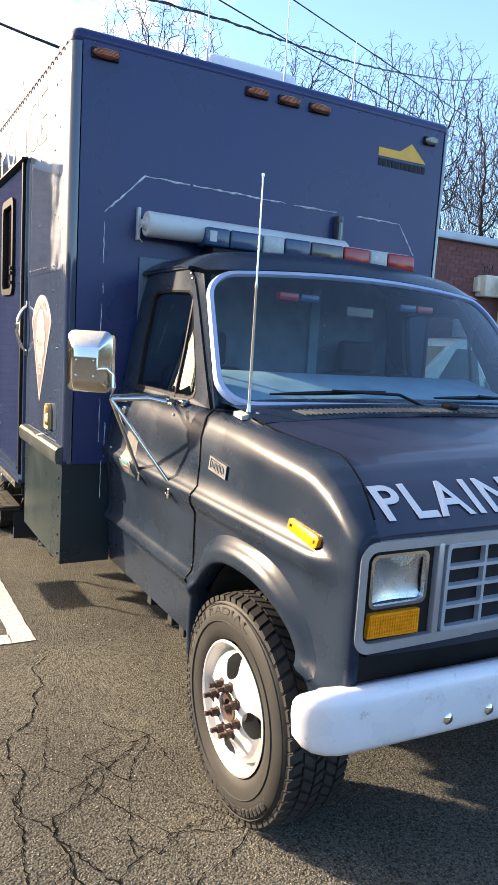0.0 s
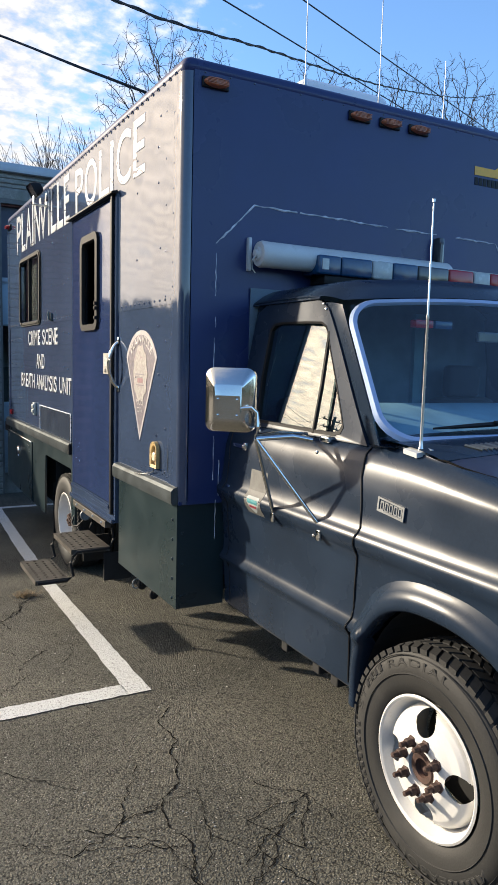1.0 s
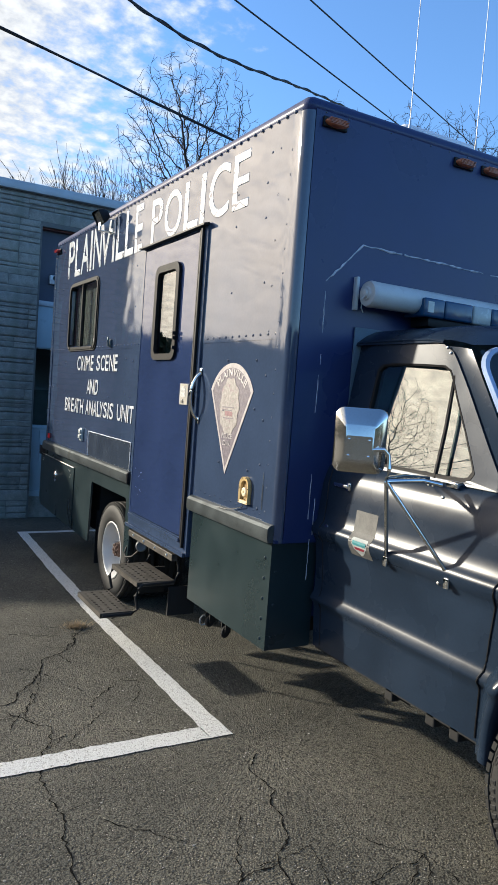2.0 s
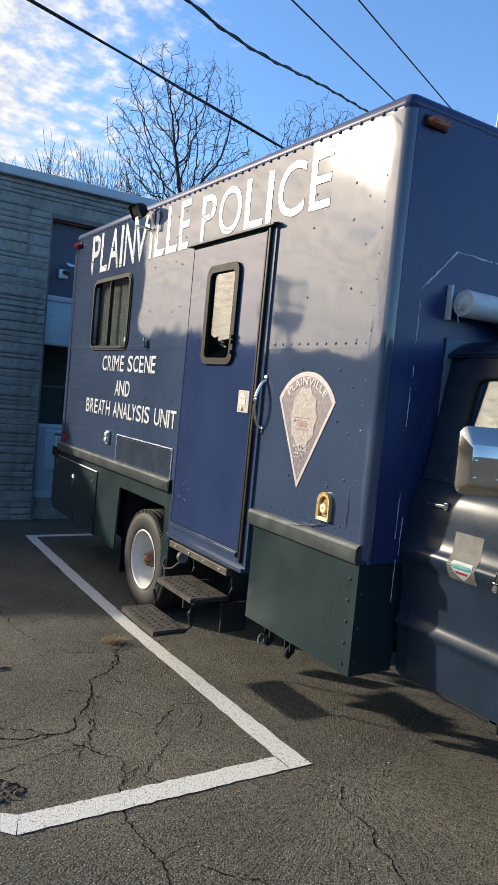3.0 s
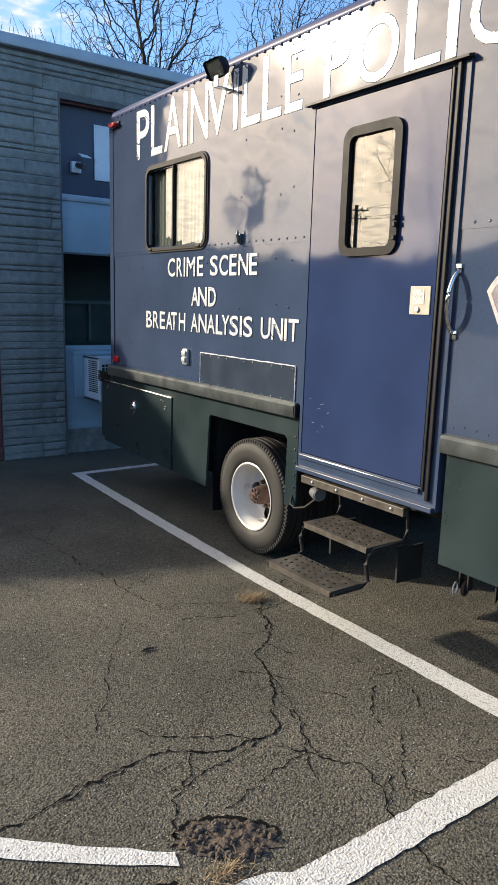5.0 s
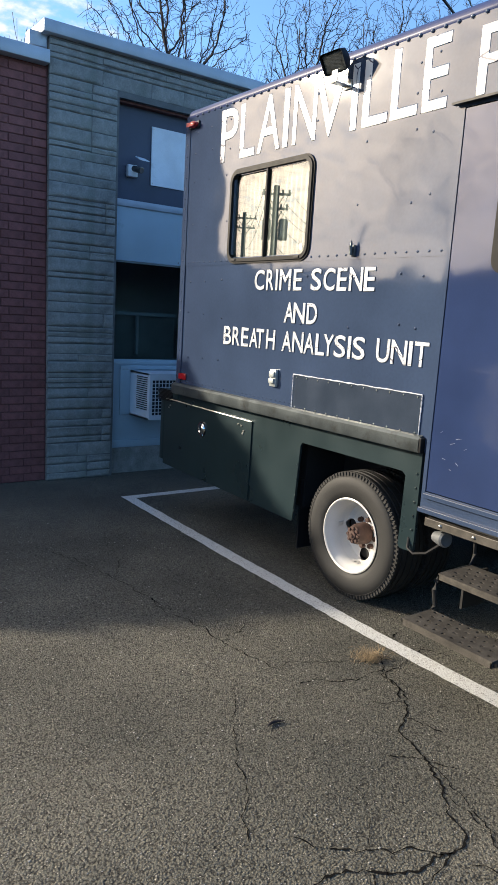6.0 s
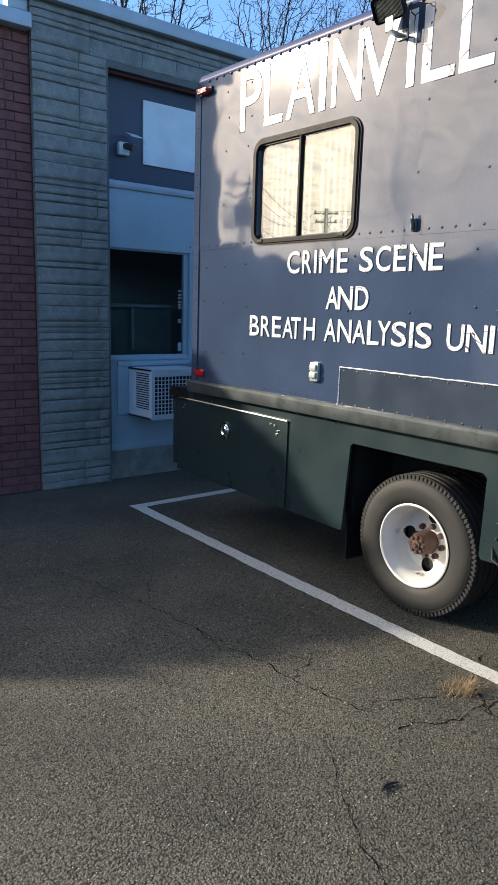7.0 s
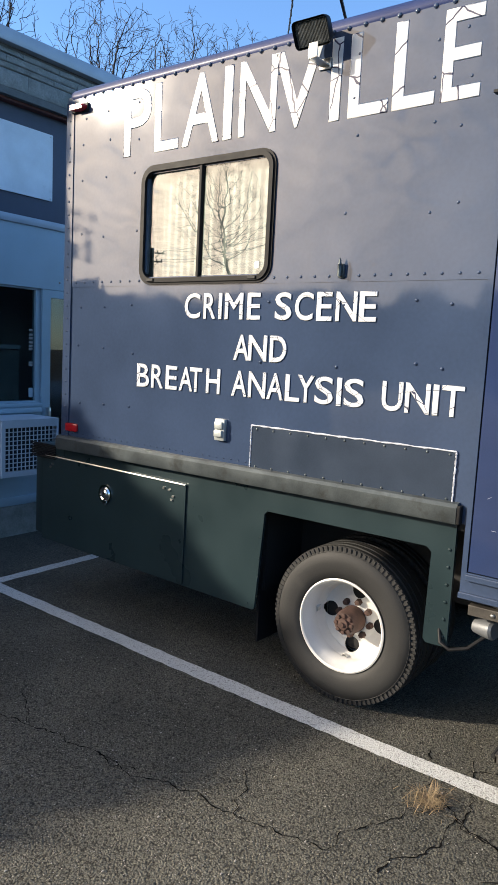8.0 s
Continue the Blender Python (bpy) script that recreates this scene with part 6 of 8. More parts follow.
ys = sorted({*[-0.02 - 0.06 * k for k in range(18)], *[ACY - ARX * math.cos(math.pi * k / 46) for k in range(47)], *[ACY - ARX * 1.0 - 0.012 * k for k in range(1, 7)], *[ACY + ARX * 1.0 + 0.012 * k for k in range(1, 7)], -1.10, -1.105, -1.13, *[-1.98 - 0.02 * k for k in range(8)], -2.13, -2.14})
for s in (1, -1):
    bm = B()
    rows = []
    for y in ys:
        zb, zt = zlow(y), ztop(y)
        lv = [max(z, zb) for z in (0.475, 0.58, 0.66, 0.69, 0.708, 0.724, 0.750, 0.78, 0.83, 0.88, 0.93, 0.97, 1.0, 1.02, 1.040, 1.055, 1.070, 1.088, 1.106)] + [1.106 + (zt - 1.106) * f for f in (0.2, 0.4, 0.6, 0.75, 0.88, 0.96, 1.0)]
        row = [(side_x(y, lv[0]) + 0.03, y, lv[0]), (side_x(y, lv[0]) + 0.006, y, lv[0] - 0.002)]
        row += [(side_x(y, z), y, z) for z in lv]
        xt = side_x(y, zt)
        hx = max(hood_x(y) - 0.004, xt + 0.012) if y < -1.2 else xt + 0.03
        row += [(xt + 0.010, y, zt + 0.007), (max(xt + 0.011, hx), y, zt + 0.012), (max(xt + 0.012, hx), y, zt - 0.02)]
        rows.append([mirrored(p, s) for p in row])
        if y == ys[0]:
            # the fender turns in behind the grille surround
            rows.insert(0, [mirrored((max(p[0], 0.222) + 0.010, -2.144, min(p[2], 1.166)), s) for p in row])
            rows.insert(0, [mirrored((0.256, -2.141, min(p[2], 1.160)), s) for p in row])
    grid(bm, rows)
    bmesh.ops.remove_doubles(bm, verts=bm.verts, dist=0.0004)
    part("body_side", bm, CAB, truck, "dull dark slate painted cab side", 50)
    # raised lip round the wheel arch
    bm = B()
    rows = []
    for n_ in range(61):
        a = radians(0.6 + 152.4 * n_ / 60)
        c_, s_ = math.cos(a), math.sin(a)
        uy, uz = math.copysign(abs(c_) ** (2 / AP), c_), math.copysign(abs(s_) ** (2 / AP), s_)
        row = []
        for k_, d_ in ((1.0, -0.035), (0.985, 0.012), (0.99, 0.034), (1.005, 0.040), (1.05, 0.040), (1.09, 0.034), (1.125, 0.020), (1.155, 0.007), (1.185, 0.001), (1.20, -0.004)):
            y, z = ACY + ARX * k_ * uy, ACZ + ARZ * k_ * uz
            fade = min(1, max(0.02, (z - 0.68) / 0.22)) if c_ < 0 else 1.0
            row.append(mirrored((side_x(y, max(z, 0.47)) - (d_ * fade if d_ > 0 else d_), y, z), s))
        rows.append(row)
    grid(bm, rows)
    part("wheel_arch_lip", bm, CAB, truck, smooth=70)
    # wheel housing
    bm = B()
    rows = [[mirrored((x, ACY + 0.43 * math.cos(a), 0.36 + 0.57 * math.sin(a)), s) for x in (0.26, 0.66)] for a in (radians(8 + 142 * k / 16) for k in range(17))]
    grid(bm, rows)
    grid(bm, [[mirrored((0.66, ACY - 0.40, z), s), mirrored((0.66, ACY + 0.45, z), s)] for z in (0.60, 0.95)])
    part("wheel_housing", bm, DARK, truck)
bm = B()
box(bm, (0.27, -1.14, 0.46), (W - 0.27, -0.02, 0.50))
box(bm, (0.30, -0.03, 0.46), (W - 0.30, -0.015, 1.42))
part("cab_floor", bm, DARK, truck)

# hood in two planes, with its letters
HY = [-2.135, -2.10, -2.05, -1.98, -1.90, -1.84, -1.76, -1.6, -1.46]
HZ = [1.172, 1.200, 1.234, 1.272, 1.306, 1.318, 1.328, 1.356, 1.382]


def hood_z(x, y):
    u = (x - MID) / 0.9
    return float(np.interp(y, HY, HZ)) + 0.028 * (1 - u * u) * min(1, max(0, (y + 2.13) / 0.3))


bm = B()
rows = []
for y in sorted({*HY, *[-2.13 + 0.04 * k for k in range(17)]}):
    xl = hood_x(y) + 0.004
    rows.append([(xl + (W - 2 * xl) * k / 30, y, hood_z(xl + (W - 2 * xl) * k / 30, y) - (0.004 if k in (0, 30) else 0)) for k in range(31)])
rows.insert(0, [(p[0], p[1] + 0.004, p[2] - 0.03) for p in rows[0]])
rows = [[(r[0][0], r[0][1], r[0][2] - 0.03)] + r + [(r[-1][0], r[-1][1], r[-1][2] - 0.03)] for r in rows]
grid(bm, rows)
hood = part("hood", bm, material("hood_paint", (0.018, 0.021, 0.042), rough=0.36, coat=0.25, vary=0.2, scale=4, wave=0.002, wave_scale=3, dirt=(0.07, 0.07, 0.075), dirt_at=0.64, dirt_scale=5), truck, "dark sloping hood", 30)


bm = B()
for f in (1, -1):
    tube(bm, [mirrored((hood_x(y) + 0.001, y, max(hood_z(hood_x(y), y), ztop(y) + 0.009) + 0.001), f) for y in np.linspace(-1.42, -2.10, 30)], 0.0032, 6)
parts("hood_gap", bm, CRACK, hood)


def on_hood(q):
    y = -2.106 + q[1] * 0.86
    x = 0.350 + q[0]
    return (x, y, hood_z(x, y) + 0.0045)


hw = lettering("PLAINVILLE", on_hood, 1.02, 0.135, 0.0012, (0, -0.45, 0.9), bold=0.018)
parts("letter", hw, WHITE, hood)
bm = B()
for k in range(9):
    ya = -1.46 - 0.036 * k
    pts = [ya - 0.005 * i for i in range(5)]
    tube(bm, [(hood_x(y) + 0.006 + rng.uniform(0, 0.002), y, hood_z(hood_x(y) + 0.006, y) - 0.001) for y in pts], 0.002, 5, radii=[rng.uniform(0.0006, 0.0022) for _ in pts])
parts("worn_edge", bm, RAIL, hood)

# cowl with vent slats
bm = B()
rows = []
for y, z in ((-1.455, 1.384), (-1.40, 1.396), (-1.30, 1.412), (-1.20, 1.420), (-1.10, 1.424)):
    rows.append([(0.306 + (W - 0.612) * k / 20, y - 0.06 * (1 - (k / 10 - 1) ** 2) * (1 if y > -1.42 else 0.05), z + 0.028 * (1 - (k / 10 - 1) ** 2)) for k in range(21)])
grid(bm, rows)
cowl = part("cowl", bm, CAB, truck, smooth=30)
for k in range(62):
    x = 0.50 + 0.022 * k
    f = 1 - ((x - MID) / 0.874) ** 2
    bm = B()
    prism(bm, [(x, -1.415 - 0.035 * f, 1.399 + 0.028 * f), (x + 0.007, -1.415 - 0.035 * f, 1.404 + 0.028 * f), (x - 0.012, -1.345 - 0.05 * f, 1.413 + 0.028 * f), (x - 0.019, -1.345 - 0.05 * f, 1.408 + 0.028 * f)], (0.003, 0, -0.004))
    part("vent_slat", bm, SMOKE if k % 2 else RAIL, cowl)

# windscreen
def screen(u, v):
    """u from -1 to 1 across, v from 0 (bottom) to 1 (top)."""
    return (MID + u * (0.930 - 0.128 * v), -1.205 + 0.440 * v - 0.105 * (1 - u * u), 1.418 + 0.520 * v + 0.040 * (1 - u * u) * v - 0.012 * u * u * (1 - v))


def uv_round(du, dv, ru, rv, seg=7, side=10):
    out = []
    for cu, cv, st in ((1, 1, 0), (-1, 1, 90), (-1, -1, 180), (1, -1, 270)):
        for k in range(seg + 1):
            a = radians(st + 90 * k / seg)
            out.append((cu * (du - ru) + ru * math.cos(a), 0.5 + cv * (dv - rv) + rv * math.sin(a)))
        nxt = {0: (-1, 1), 90: (-1, -1), 180: (1, -1), 270: (1, 1)}[st]
        p = out[-1]
        e = {0: (-(du - ru), 0.5 + dv), 90: (-du, 0.5 - (dv - rv)), 180: (du - ru, 0.5 - dv), 270: (du, 0.5 + (dv - rv))}[st]
        out += [(p[0] + (e[0] - p[0]) * k / side, p[1] + (e[1] - p[1]) * k / side) for k in range(1, side)]
    return out


ou, mi, inn = uv_round(1.0, 0.5, 0.15, 0.20), uv_round(0.990, 0.488, 0.148, 0.195), uv_round(0.970, 0.464, 0.135, 0.18)
bm = B()
lift = Vector((0, -0.010, 0.008))
rows = [[Vector(screen(*q)) for q in ou], [Vector(screen(*q)) + lift for q in mi], [Vector(screen(*q)) + lift * 0.9 for q in inn], [Vector(screen(*q)) - lift * 0.6 for q in inn]]
grid(bm, rows, close=True)
ws = part("windscreen", bm, TRIM, truck, "windscreen in a pale blue-silver trim", 40)
bm = B()
rows = [[screen(-0.97 + 1.94 * i / 24, 0.03 + 0.94 * j / 10) for i in range(25)] for j in range(11)]
grid(bm, rows)
g = part("pane", bm, GLASS, ws, smooth=60)
g.visible_shadow = False
for u0, u1, v0, v1 in ((-0.78, -0.22, 0.075, 0.105), (0.05, 0.62, 0.07, 0.085)):
    bm = B()
    up = Vector((0, -0.018, 0.014))
    pts = [Vector(screen(u0 + (u1 - u0) * k / 10, v0 + (v1 - v0) * k / 10)) + up for k in range(11)]
    tube(bm, pts, 0.006, 6, radii=[0.004 + 0.006 * math.sin(math.pi * k / 10) for k in range(11)])
    tube(bm, [Vector(screen(u1 + 0.30, -0.07)) + up, Vector(screen(u1 + 0.06, v1 - 0.03)) + up * 1.5, Vector(screen((u0 + u1) / 2, (v0 + v1) / 2)) + up * 1.6], 0.007, 6)
    part("wiper", bm, BLACK, ws, smooth=40)
bm = B()
box(bm, (1.185, -1.44, 1.435), (1.24, -1.38, 1.46), 0.01)
part("wiper_pivot", bm, BLACK, ws)

# door frames, glass and pillars
def dense(line):
    return [(a[0] + (b[0] - a[0]) * k / 8, a[1] + (b[1] - a[1]) * k / 8) for a, b in zip(line, line[1:]) for k in range(8)] + [line[-1]]


def glass_x(z):
    return 0.296 + (z - 1.402) * 0.168


wout = [(-0.03, 1.390), (-1.075, 1.390), (-1.04, 1.43), (-0.94, 1.56), (-0.84, 1.695), (-0.78, 1.775), (-0.70, 1.875), (-0.66, 1.920), (-0.60, 1.952), (-0.52, 1.964), (-0.30, 1.966), (-0.13, 1.956), (-0.075, 1.925), (-0.05, 1.84), (-0.035, 1.60)]
winn = [(-0.21, 1.408), (-0.85, 1.404), (-0.890, 1.416), (-0.905, 1.442), (-0.885, 1.480), (-0.825, 1.585), (-0.735, 1.730), (-0.688, 1.812), (-0.665, 1.845), (-0.625, 1.864), (-0.50, 1.870), (-0.30, 1.874), (-0.225, 1.868), (-0.198, 1.845), (-0.192, 1.62)]
for s in (1, -1):
    bm = B()
    ring(bm, [mirrored((glass_x(z) - 0.004, y, z), s) for y, z in wout], [mirrored((glass_x(z) + 0.002, y, z), s) for y, z in winn], (0.045 * s, 0, 0))
    bmesh.ops.bevel(bm, geom=[e for e in bm.edges if e.calc_face_angle(0) > 1.0], offset=0.006, segments=2, affect="EDGES", profile=0.5)
    dfr = part("door_window_frame", bm, CAB, truck, smooth=35)
    bm = B()
    ring(bm, [mirrored((glass_x(z) + 0.000, y, z), s) for y, z in winn], [mirrored((glass_x(z) + 0.002, y + (-0.52 - y) * 0.035, z + (1.66 - z) * 0.045), s) for y, z in winn], (0.02 * s, 0, 0))
    part("window_seal", bm, SEAL, dfr)
    bm = B()
    prism(bm, [mirrored((glass_x(z) + 0.030 - 0.06 * (y + 0.5), y, z), s) for y, z in winn], (0.005 * s, 0, 0))
    part("pane", bm, DOOR_GLASS, dfr).visible_shadow = False
    bm = B()
    tube(bm, [mirrored((glass_x(z) + 0.006, y, z), s) for y, z in ((-0.700, 1.400), (-0.702, 1.60), (-0.690, 1.82))], 0.009, 6)
    part("vent_window_bar", bm, SEAL, dfr)
    # pillar between door and windscreen
    bm = B()
    edge_d = [(glass_x(z), y, z) for y, z in ((-1.075, 1.402), (-0.985, 1.50), (-0.85, 1.68), (-0.735, 1.83), (-0.685, 1.89), (-0.62, 1.945))]
    rows = []
    for k, p in enumerate(edge_d):
        q = screen(-1.0, [0.0, 0.17, 0.53, 0.83, 0.93, 0.985][k])
        q = (q[0] + 0.004, q[1] + 0.014, q[2] - 0.002)
        p = (p[0] + 0.006, p[1], p[2])
        mid = ((p[0] + q[0]) / 2 - 0.004, (p[1] + q[1]) / 2 - 0.006, (p[2] + q[2]) / 2 + 0.002)
        rows.append([mirrored(c, s) for c in ((p[0] + 0.03, p[1] + 0.01, p[2]), p, mid, q, (q[0] + 0.03, q[1] + 0.03, q[2]))])
    rows.insert(0, [mirrored(c, s) for c in ((0.33, -1.09, 1.38), (0.296, -1.10, 1.385), (0.296, -1.16, 1.392), (0.325, -1.235, 1.395), (0.36, -1.22, 1.39))])
    grid(bm, rows)
    part("windscreen_pillar", bm, CAB, truck, smooth=50)
    # corner panel behind the door up to the box
    bm = B()
    rows = [[mirrored((glass_x(z) + 0.004, y0, z), s), mirrored((glass_x(z) + 0.02, 0.0, z), s)] for z, y0 in ((1.39, -0.04), (1.55, -0.045), (1.75, -0.055), (1.90, -0.08), (1.97, -0.15))]
    grid(bm, rows)
    part("rear_quarter", bm, CAB, truck)
    # gap lines of the door
    bm = B()
    line = [(-1.098, 1.400), (-1.115, 1.30), (-1.140, 1.18), (-1.150, 1.09), (-1.135, 1.00), (-1.115, 0.88), (-1.100, 0.76), (-1.085, 0.70), (-1.075, 0.55), (-1.072, 0.49)]
    tube(bm, [mirrored((side_x(y, z) - 0.0015, y, z), s) for y, z in dense(line)], 0.0042, 6)
    line = [(-0.055, 1.395), (-0.075, 1.2), (-0.080, 1.0), (-0.080, 0.7), (-0.075, 0.49)]
    tube(bm, [mirrored((side_x(y, z) + 0.001, y, z), s) for y, z in dense(line)], 0.004, 6)
    parts("door_gap", bm, BLACK, truck)

# roof skin
bm = B()
rows = []
for j in range(15):
    t = j / 14
    row = []
    for i in range(31):
        u = -1 + 2 * i / 30
        e = max(0, abs(u) - 0.80) / 0.20
        x = MID + u * 0.800
        y0 = 0.0
        y1 = screen(u * 0.985, 1.0)[1] + 0.004
        y = y0 + (y1 - y0) * t
        z = 2.085 - 0.055 * u * u - 0.055 * e * e
        f = max(0, t - 0.70) / 0.30
        zf = screen(u * 0.985, 1.0)[2] + 0.006
        z = z + (zf - z) * f * f
        row.append((x, y, z))
    rows.append(row)
grid(bm, rows)
for s in (1, -1):
    grid(bm, [[mirrored((c[0], c[1], c[2]), s) for c in ((r[0][0] + 0.0, r[0][1], r[0][2]), (r[0][0] - 0.006, r[0][1], r[0][2] - 0.014), (glass_x(1.958) - 0.006, min(r[0][1], -0.0), 1.958))] for r in rows[:12]])
bmesh.ops.remove_doubles(bm, verts=bm.verts, dist=0.0006)
part("cab_roof", bm, CAB, truck, smooth=50)
bm = B()
tube(bm, [(glass_x(1.958) - 0.010, y, z) for y, z in ((-0.03, 1.973), (-0.3, 1.977), (-0.52, 1.974), (-0.60, 1.962))], 0.006, 6)
part("rain_gutter", bm, CAB, truck)
bm = B()
rivets(bm, [(0.381, -0.625, 1.938), (0.377, -0.650, 1.915)], (-0.9, -0.3, 0.3), 0.007, 0.006)
parts("screw", bm, ALU, truck)

# cab inside
bm = B()
rows = [[(0.40 + 1.56 * k / 12, y - 0.08 * (1 - (k / 6 - 1) ** 2), z) for k in range(13)] for y, z in ((-1.20, 1.40), (-1.05, 1.45), (-0.90, 1.49), (-0.74, 1.53), (-0.70, 1.52), (-0.69, 1.1))]
grid(bm, rows)
part("dashboard", bm, DASH, truck, smooth=40)
bm = B()
sheet(bm, (0.36, 2.00), (0.50, 2.05), [], on_front(-0.012), (0, 0.006, 0))
part("bulkhead", bm, CABIN, truck)
bm = B()
box(bm, (1.405, -0.035, 0.5), (1.467, -0.012, 1.98))
parts("bulkhead_post", bm, DASH, truck)
bm = B()
rivets(bm, [(1.517, -0.014, 1.57 + 0.070 * k) for k in range(5)], (0, -1, 0), 0.008, 0.006)
parts("bolt", bm, ALU, truck)
for cx in (0.68, 1.66):
    bm = B()
    box(bm, (cx - 0.24, -0.62, 0.85), (cx + 0.24, -0.14, 1.02), 0.05, 3)
    box(bm, (cx - 0.23, -0.22, 0.98), (cx + 0.23, -0.10, 1.52), 0.05, 3)
    box(bm, (cx - 0.12, -0.19, 1.52), (cx + 0.12, -0.11, 1.70), 0.03, 3)
    part("seat", bm, SEAT, truck, smooth=40)
bm = B()
t = B()
lathe(t, (0, 0, 0), (0, 0, 1), [(0.19 + 0.014 * math.cos(a), 0.014 * math.sin(a)) for a in (2 * math.pi * k / 10 for k in range(10))], 36, close=True)
for a in (0.3, 2.84, 4.71):
    tube(t, [(0, 0, 0), (0.19 * math.cos(a), 0.19 * math.sin(a), 0)], 0.012, 6)
join(bm, t, Matrix.Translation((1.66, -0.72, 1.40)) @ Matrix.Rotation(radians(40), 4, "X"))
part("steering_wheel", bm, BLACK, truck, smooth=40)
for x0, x1, m in ((0.735, 0.835, RED), (0.845, 0.945, BLUE), (1.42, 1.52, BLUE), (1.53, 1.63, RED)):
    bm = B()
    box(bm, (x0, -0.80, 1.850), (x1, -0.76, 1.885), 0.006)
    part("visor_light", bm, m, truck, "small coloured flasher behind the windscreen", 30)
bm = B()
box(bm, (1.10, -0.80, 1.80), (1.26, -0.78, 1.85), 0.008)
part("rear_view_mirror", bm, SMOKE, truck)

# nose: bezel, lamps, grille, valance, bumper
FRY = -2.146
bm = B()
box(bm, (0.262, -2.10, 0.70), (W - 0.262, -2.0, 1.175))
part("nose_core", bm, BLACK, truck)
bm = B()
o = rounded(0.233, W - 0.233, 0.850, 1.158, 0.050, 6)
i_ = rounded(0.258, W - 0.258, 0.878, 1.132, 0.030, 6)
ring(bm, [on_front(FRY)(q) for q in o], [on_front(FRY)(q) for q in i_], (0, 0.032, 0))
for x in (0.500, W - 0.522):
    box(bm, (x, FRY - 0.003, 0.872), (x + 0.022, FRY + 0.05, 1.138), 0.004)
bez = part("grille_bezel", bm, BEZEL, truck, "silver-grey grille and headlamp surround", 35)
bm = B()
sheet(bm, (0.262, W - 0.262), (0.878, 1.132), [(0.282, 0.462, 0.982, 1.112), (W - 0.462, W - 0.282, 0.982, 1.112)], on_front(FRY + 0.018), (0, 0.02, 0))
part("backing", bm, NOSE_BLACK, bez)
for c in (0.372, W - 0.372):
    hl = part("headlamp", ring(B(), [on_front(FRY + 0.004)(q) for q in rounded(c - 0.100, c + 0.100, 0.972, 1.122, 0.022, 4)], [on_front(FRY + 0.004)(q) for q in rounded(c - 0.090, c + 0.090, 0.981, 1.113, 0.016, 4)], (0, 0.03, 0)), CHROME, truck, "square glass headlamp in a chrome ring", 30)
    bm = B()
    rows = []
    for j in range(9):
        rows.append([(c + 0.09 * (i / 4 - 1), FRY + 0.012 - 0.012 * (1 - (i / 4 - 1) ** 2) * (1 - (j / 4 - 1) ** 2), 0.981 + 0.132 * j / 8) for i in range(9)])
    grid(bm, rows)
    part("lens", bm, LENS, hl, smooth=60).visible_shadow = False
    bm = B()
    rows = []
    for j in range(11):
        rows.append([(c + 0.09 * (i / 5 - 1), FRY + 0.042 - 0.022 * ((i / 5 - 1) ** 2 + (j / 5 - 1) ** 2) / 2, 0.981 + 0.132 * j / 10) for i in range(11)])
    grid(bm, rows)
    part("reflector", bm, REFLECTOR, hl, smooth=60)
    bm = B()
    s = -1 if c < MID else 1
    prism(bm, [(c - 0.096, FRY + 0.002, 0.892), (c + 0.080, FRY + 0.002, 0.888), (c + 0.080, FRY + 0.002, 0.957), (c - 0.092, FRY + 0.002, 0.958)], (0, 0.016, 0))
    ts = part("turn_signal", bm, AMBER, truck, "amber turn signal lens")
    bm = B()
    for k in range(20):
        x = c - 0.090 + 0.0085 * k
        box(bm, (x, FRY - 0.001, 0.896), (x + 0.003, FRY + 0.002, 0.952))
    for k in range(5):
        box(bm, (c - 0.090, FRY - 0.0015, 0.900 + 0.011 * k), (c + 0.076, FRY + 0.001, 0.903 + 0.011 * k))
    part("lens_rib", bm, AMBER, ts)
gx0, gx1 = 0.534, W - 0.534
bm = B()
o = rounded(gx0, gx1, 0.878, 1.132, 0.010, 3)
i_ = rounded(gx0 + 0.012, gx1 - 0.012, 0.890, 1.120, 0.008, 3)
ring(bm, [on_front(FRY - 0.002)(q) for q in o], [on_front(FRY - 0.002)(q) for q in i_], (0, 0.05, 0))
grl = part("grille", bm, GRILLE, truck, "grey egg-crate plastic grille")
for k in range(1, 4):
    z = 0.890 + 0.230 * k / 4
    bm = B()
    prism(bm, [(gx0 + 0.012, FRY - 0.001, z - 0.005), (gx0 + 0.012, FRY - 0.001, z + 0.005), (gx0 + 0.012, FRY + 0.05, z + 0.012), (gx0 + 0.012, FRY + 0.05, z - 0.001)], (gx1 - gx0 - 0.024, 0, 0))
    part("grille_bar", bm, GRILLE, grl)
nb = 9
for k in range(nb + 1):
    x = gx0 + 0.012 + (gx1 - gx0 - 0.024) * k / nb
    if 0 < k < nb:
        bm = B()
        box(bm, (x - 0.005, FRY, 0.890), (x + 0.005, FRY + 0.05, 1.120))
        part("grille_bar", bm, GRILLE, grl)
for r in range(4):
    z0 = 0.890 + 0.0575 * r
    for k in range(nb):
        x0 = gx0 + 0.012 + (gx1 - gx0 - 0.024) * k / nb
        x1 = gx0 + 0.012 + (gx1 - gx0 - 0.024) * (k + 1) / nb
        bm = B()
        prism(bm, [(x0, FRY + 0.03, z0), (x1, FRY + 0.03, z0), (x1, FRY + 0.03, z0 + 0.024), ((x0 + x1) / 2, FRY + 0.03, z0 + 0.026), ((x0 + x1) / 2 - 0.01, FRY + 0.03, z0 + 0.044), (x0, FRY + 0.03, z0 + 0.046)], (0, 0.006, 0))
        part("grille_fin", bm, GRILLE, grl)
bm = B()
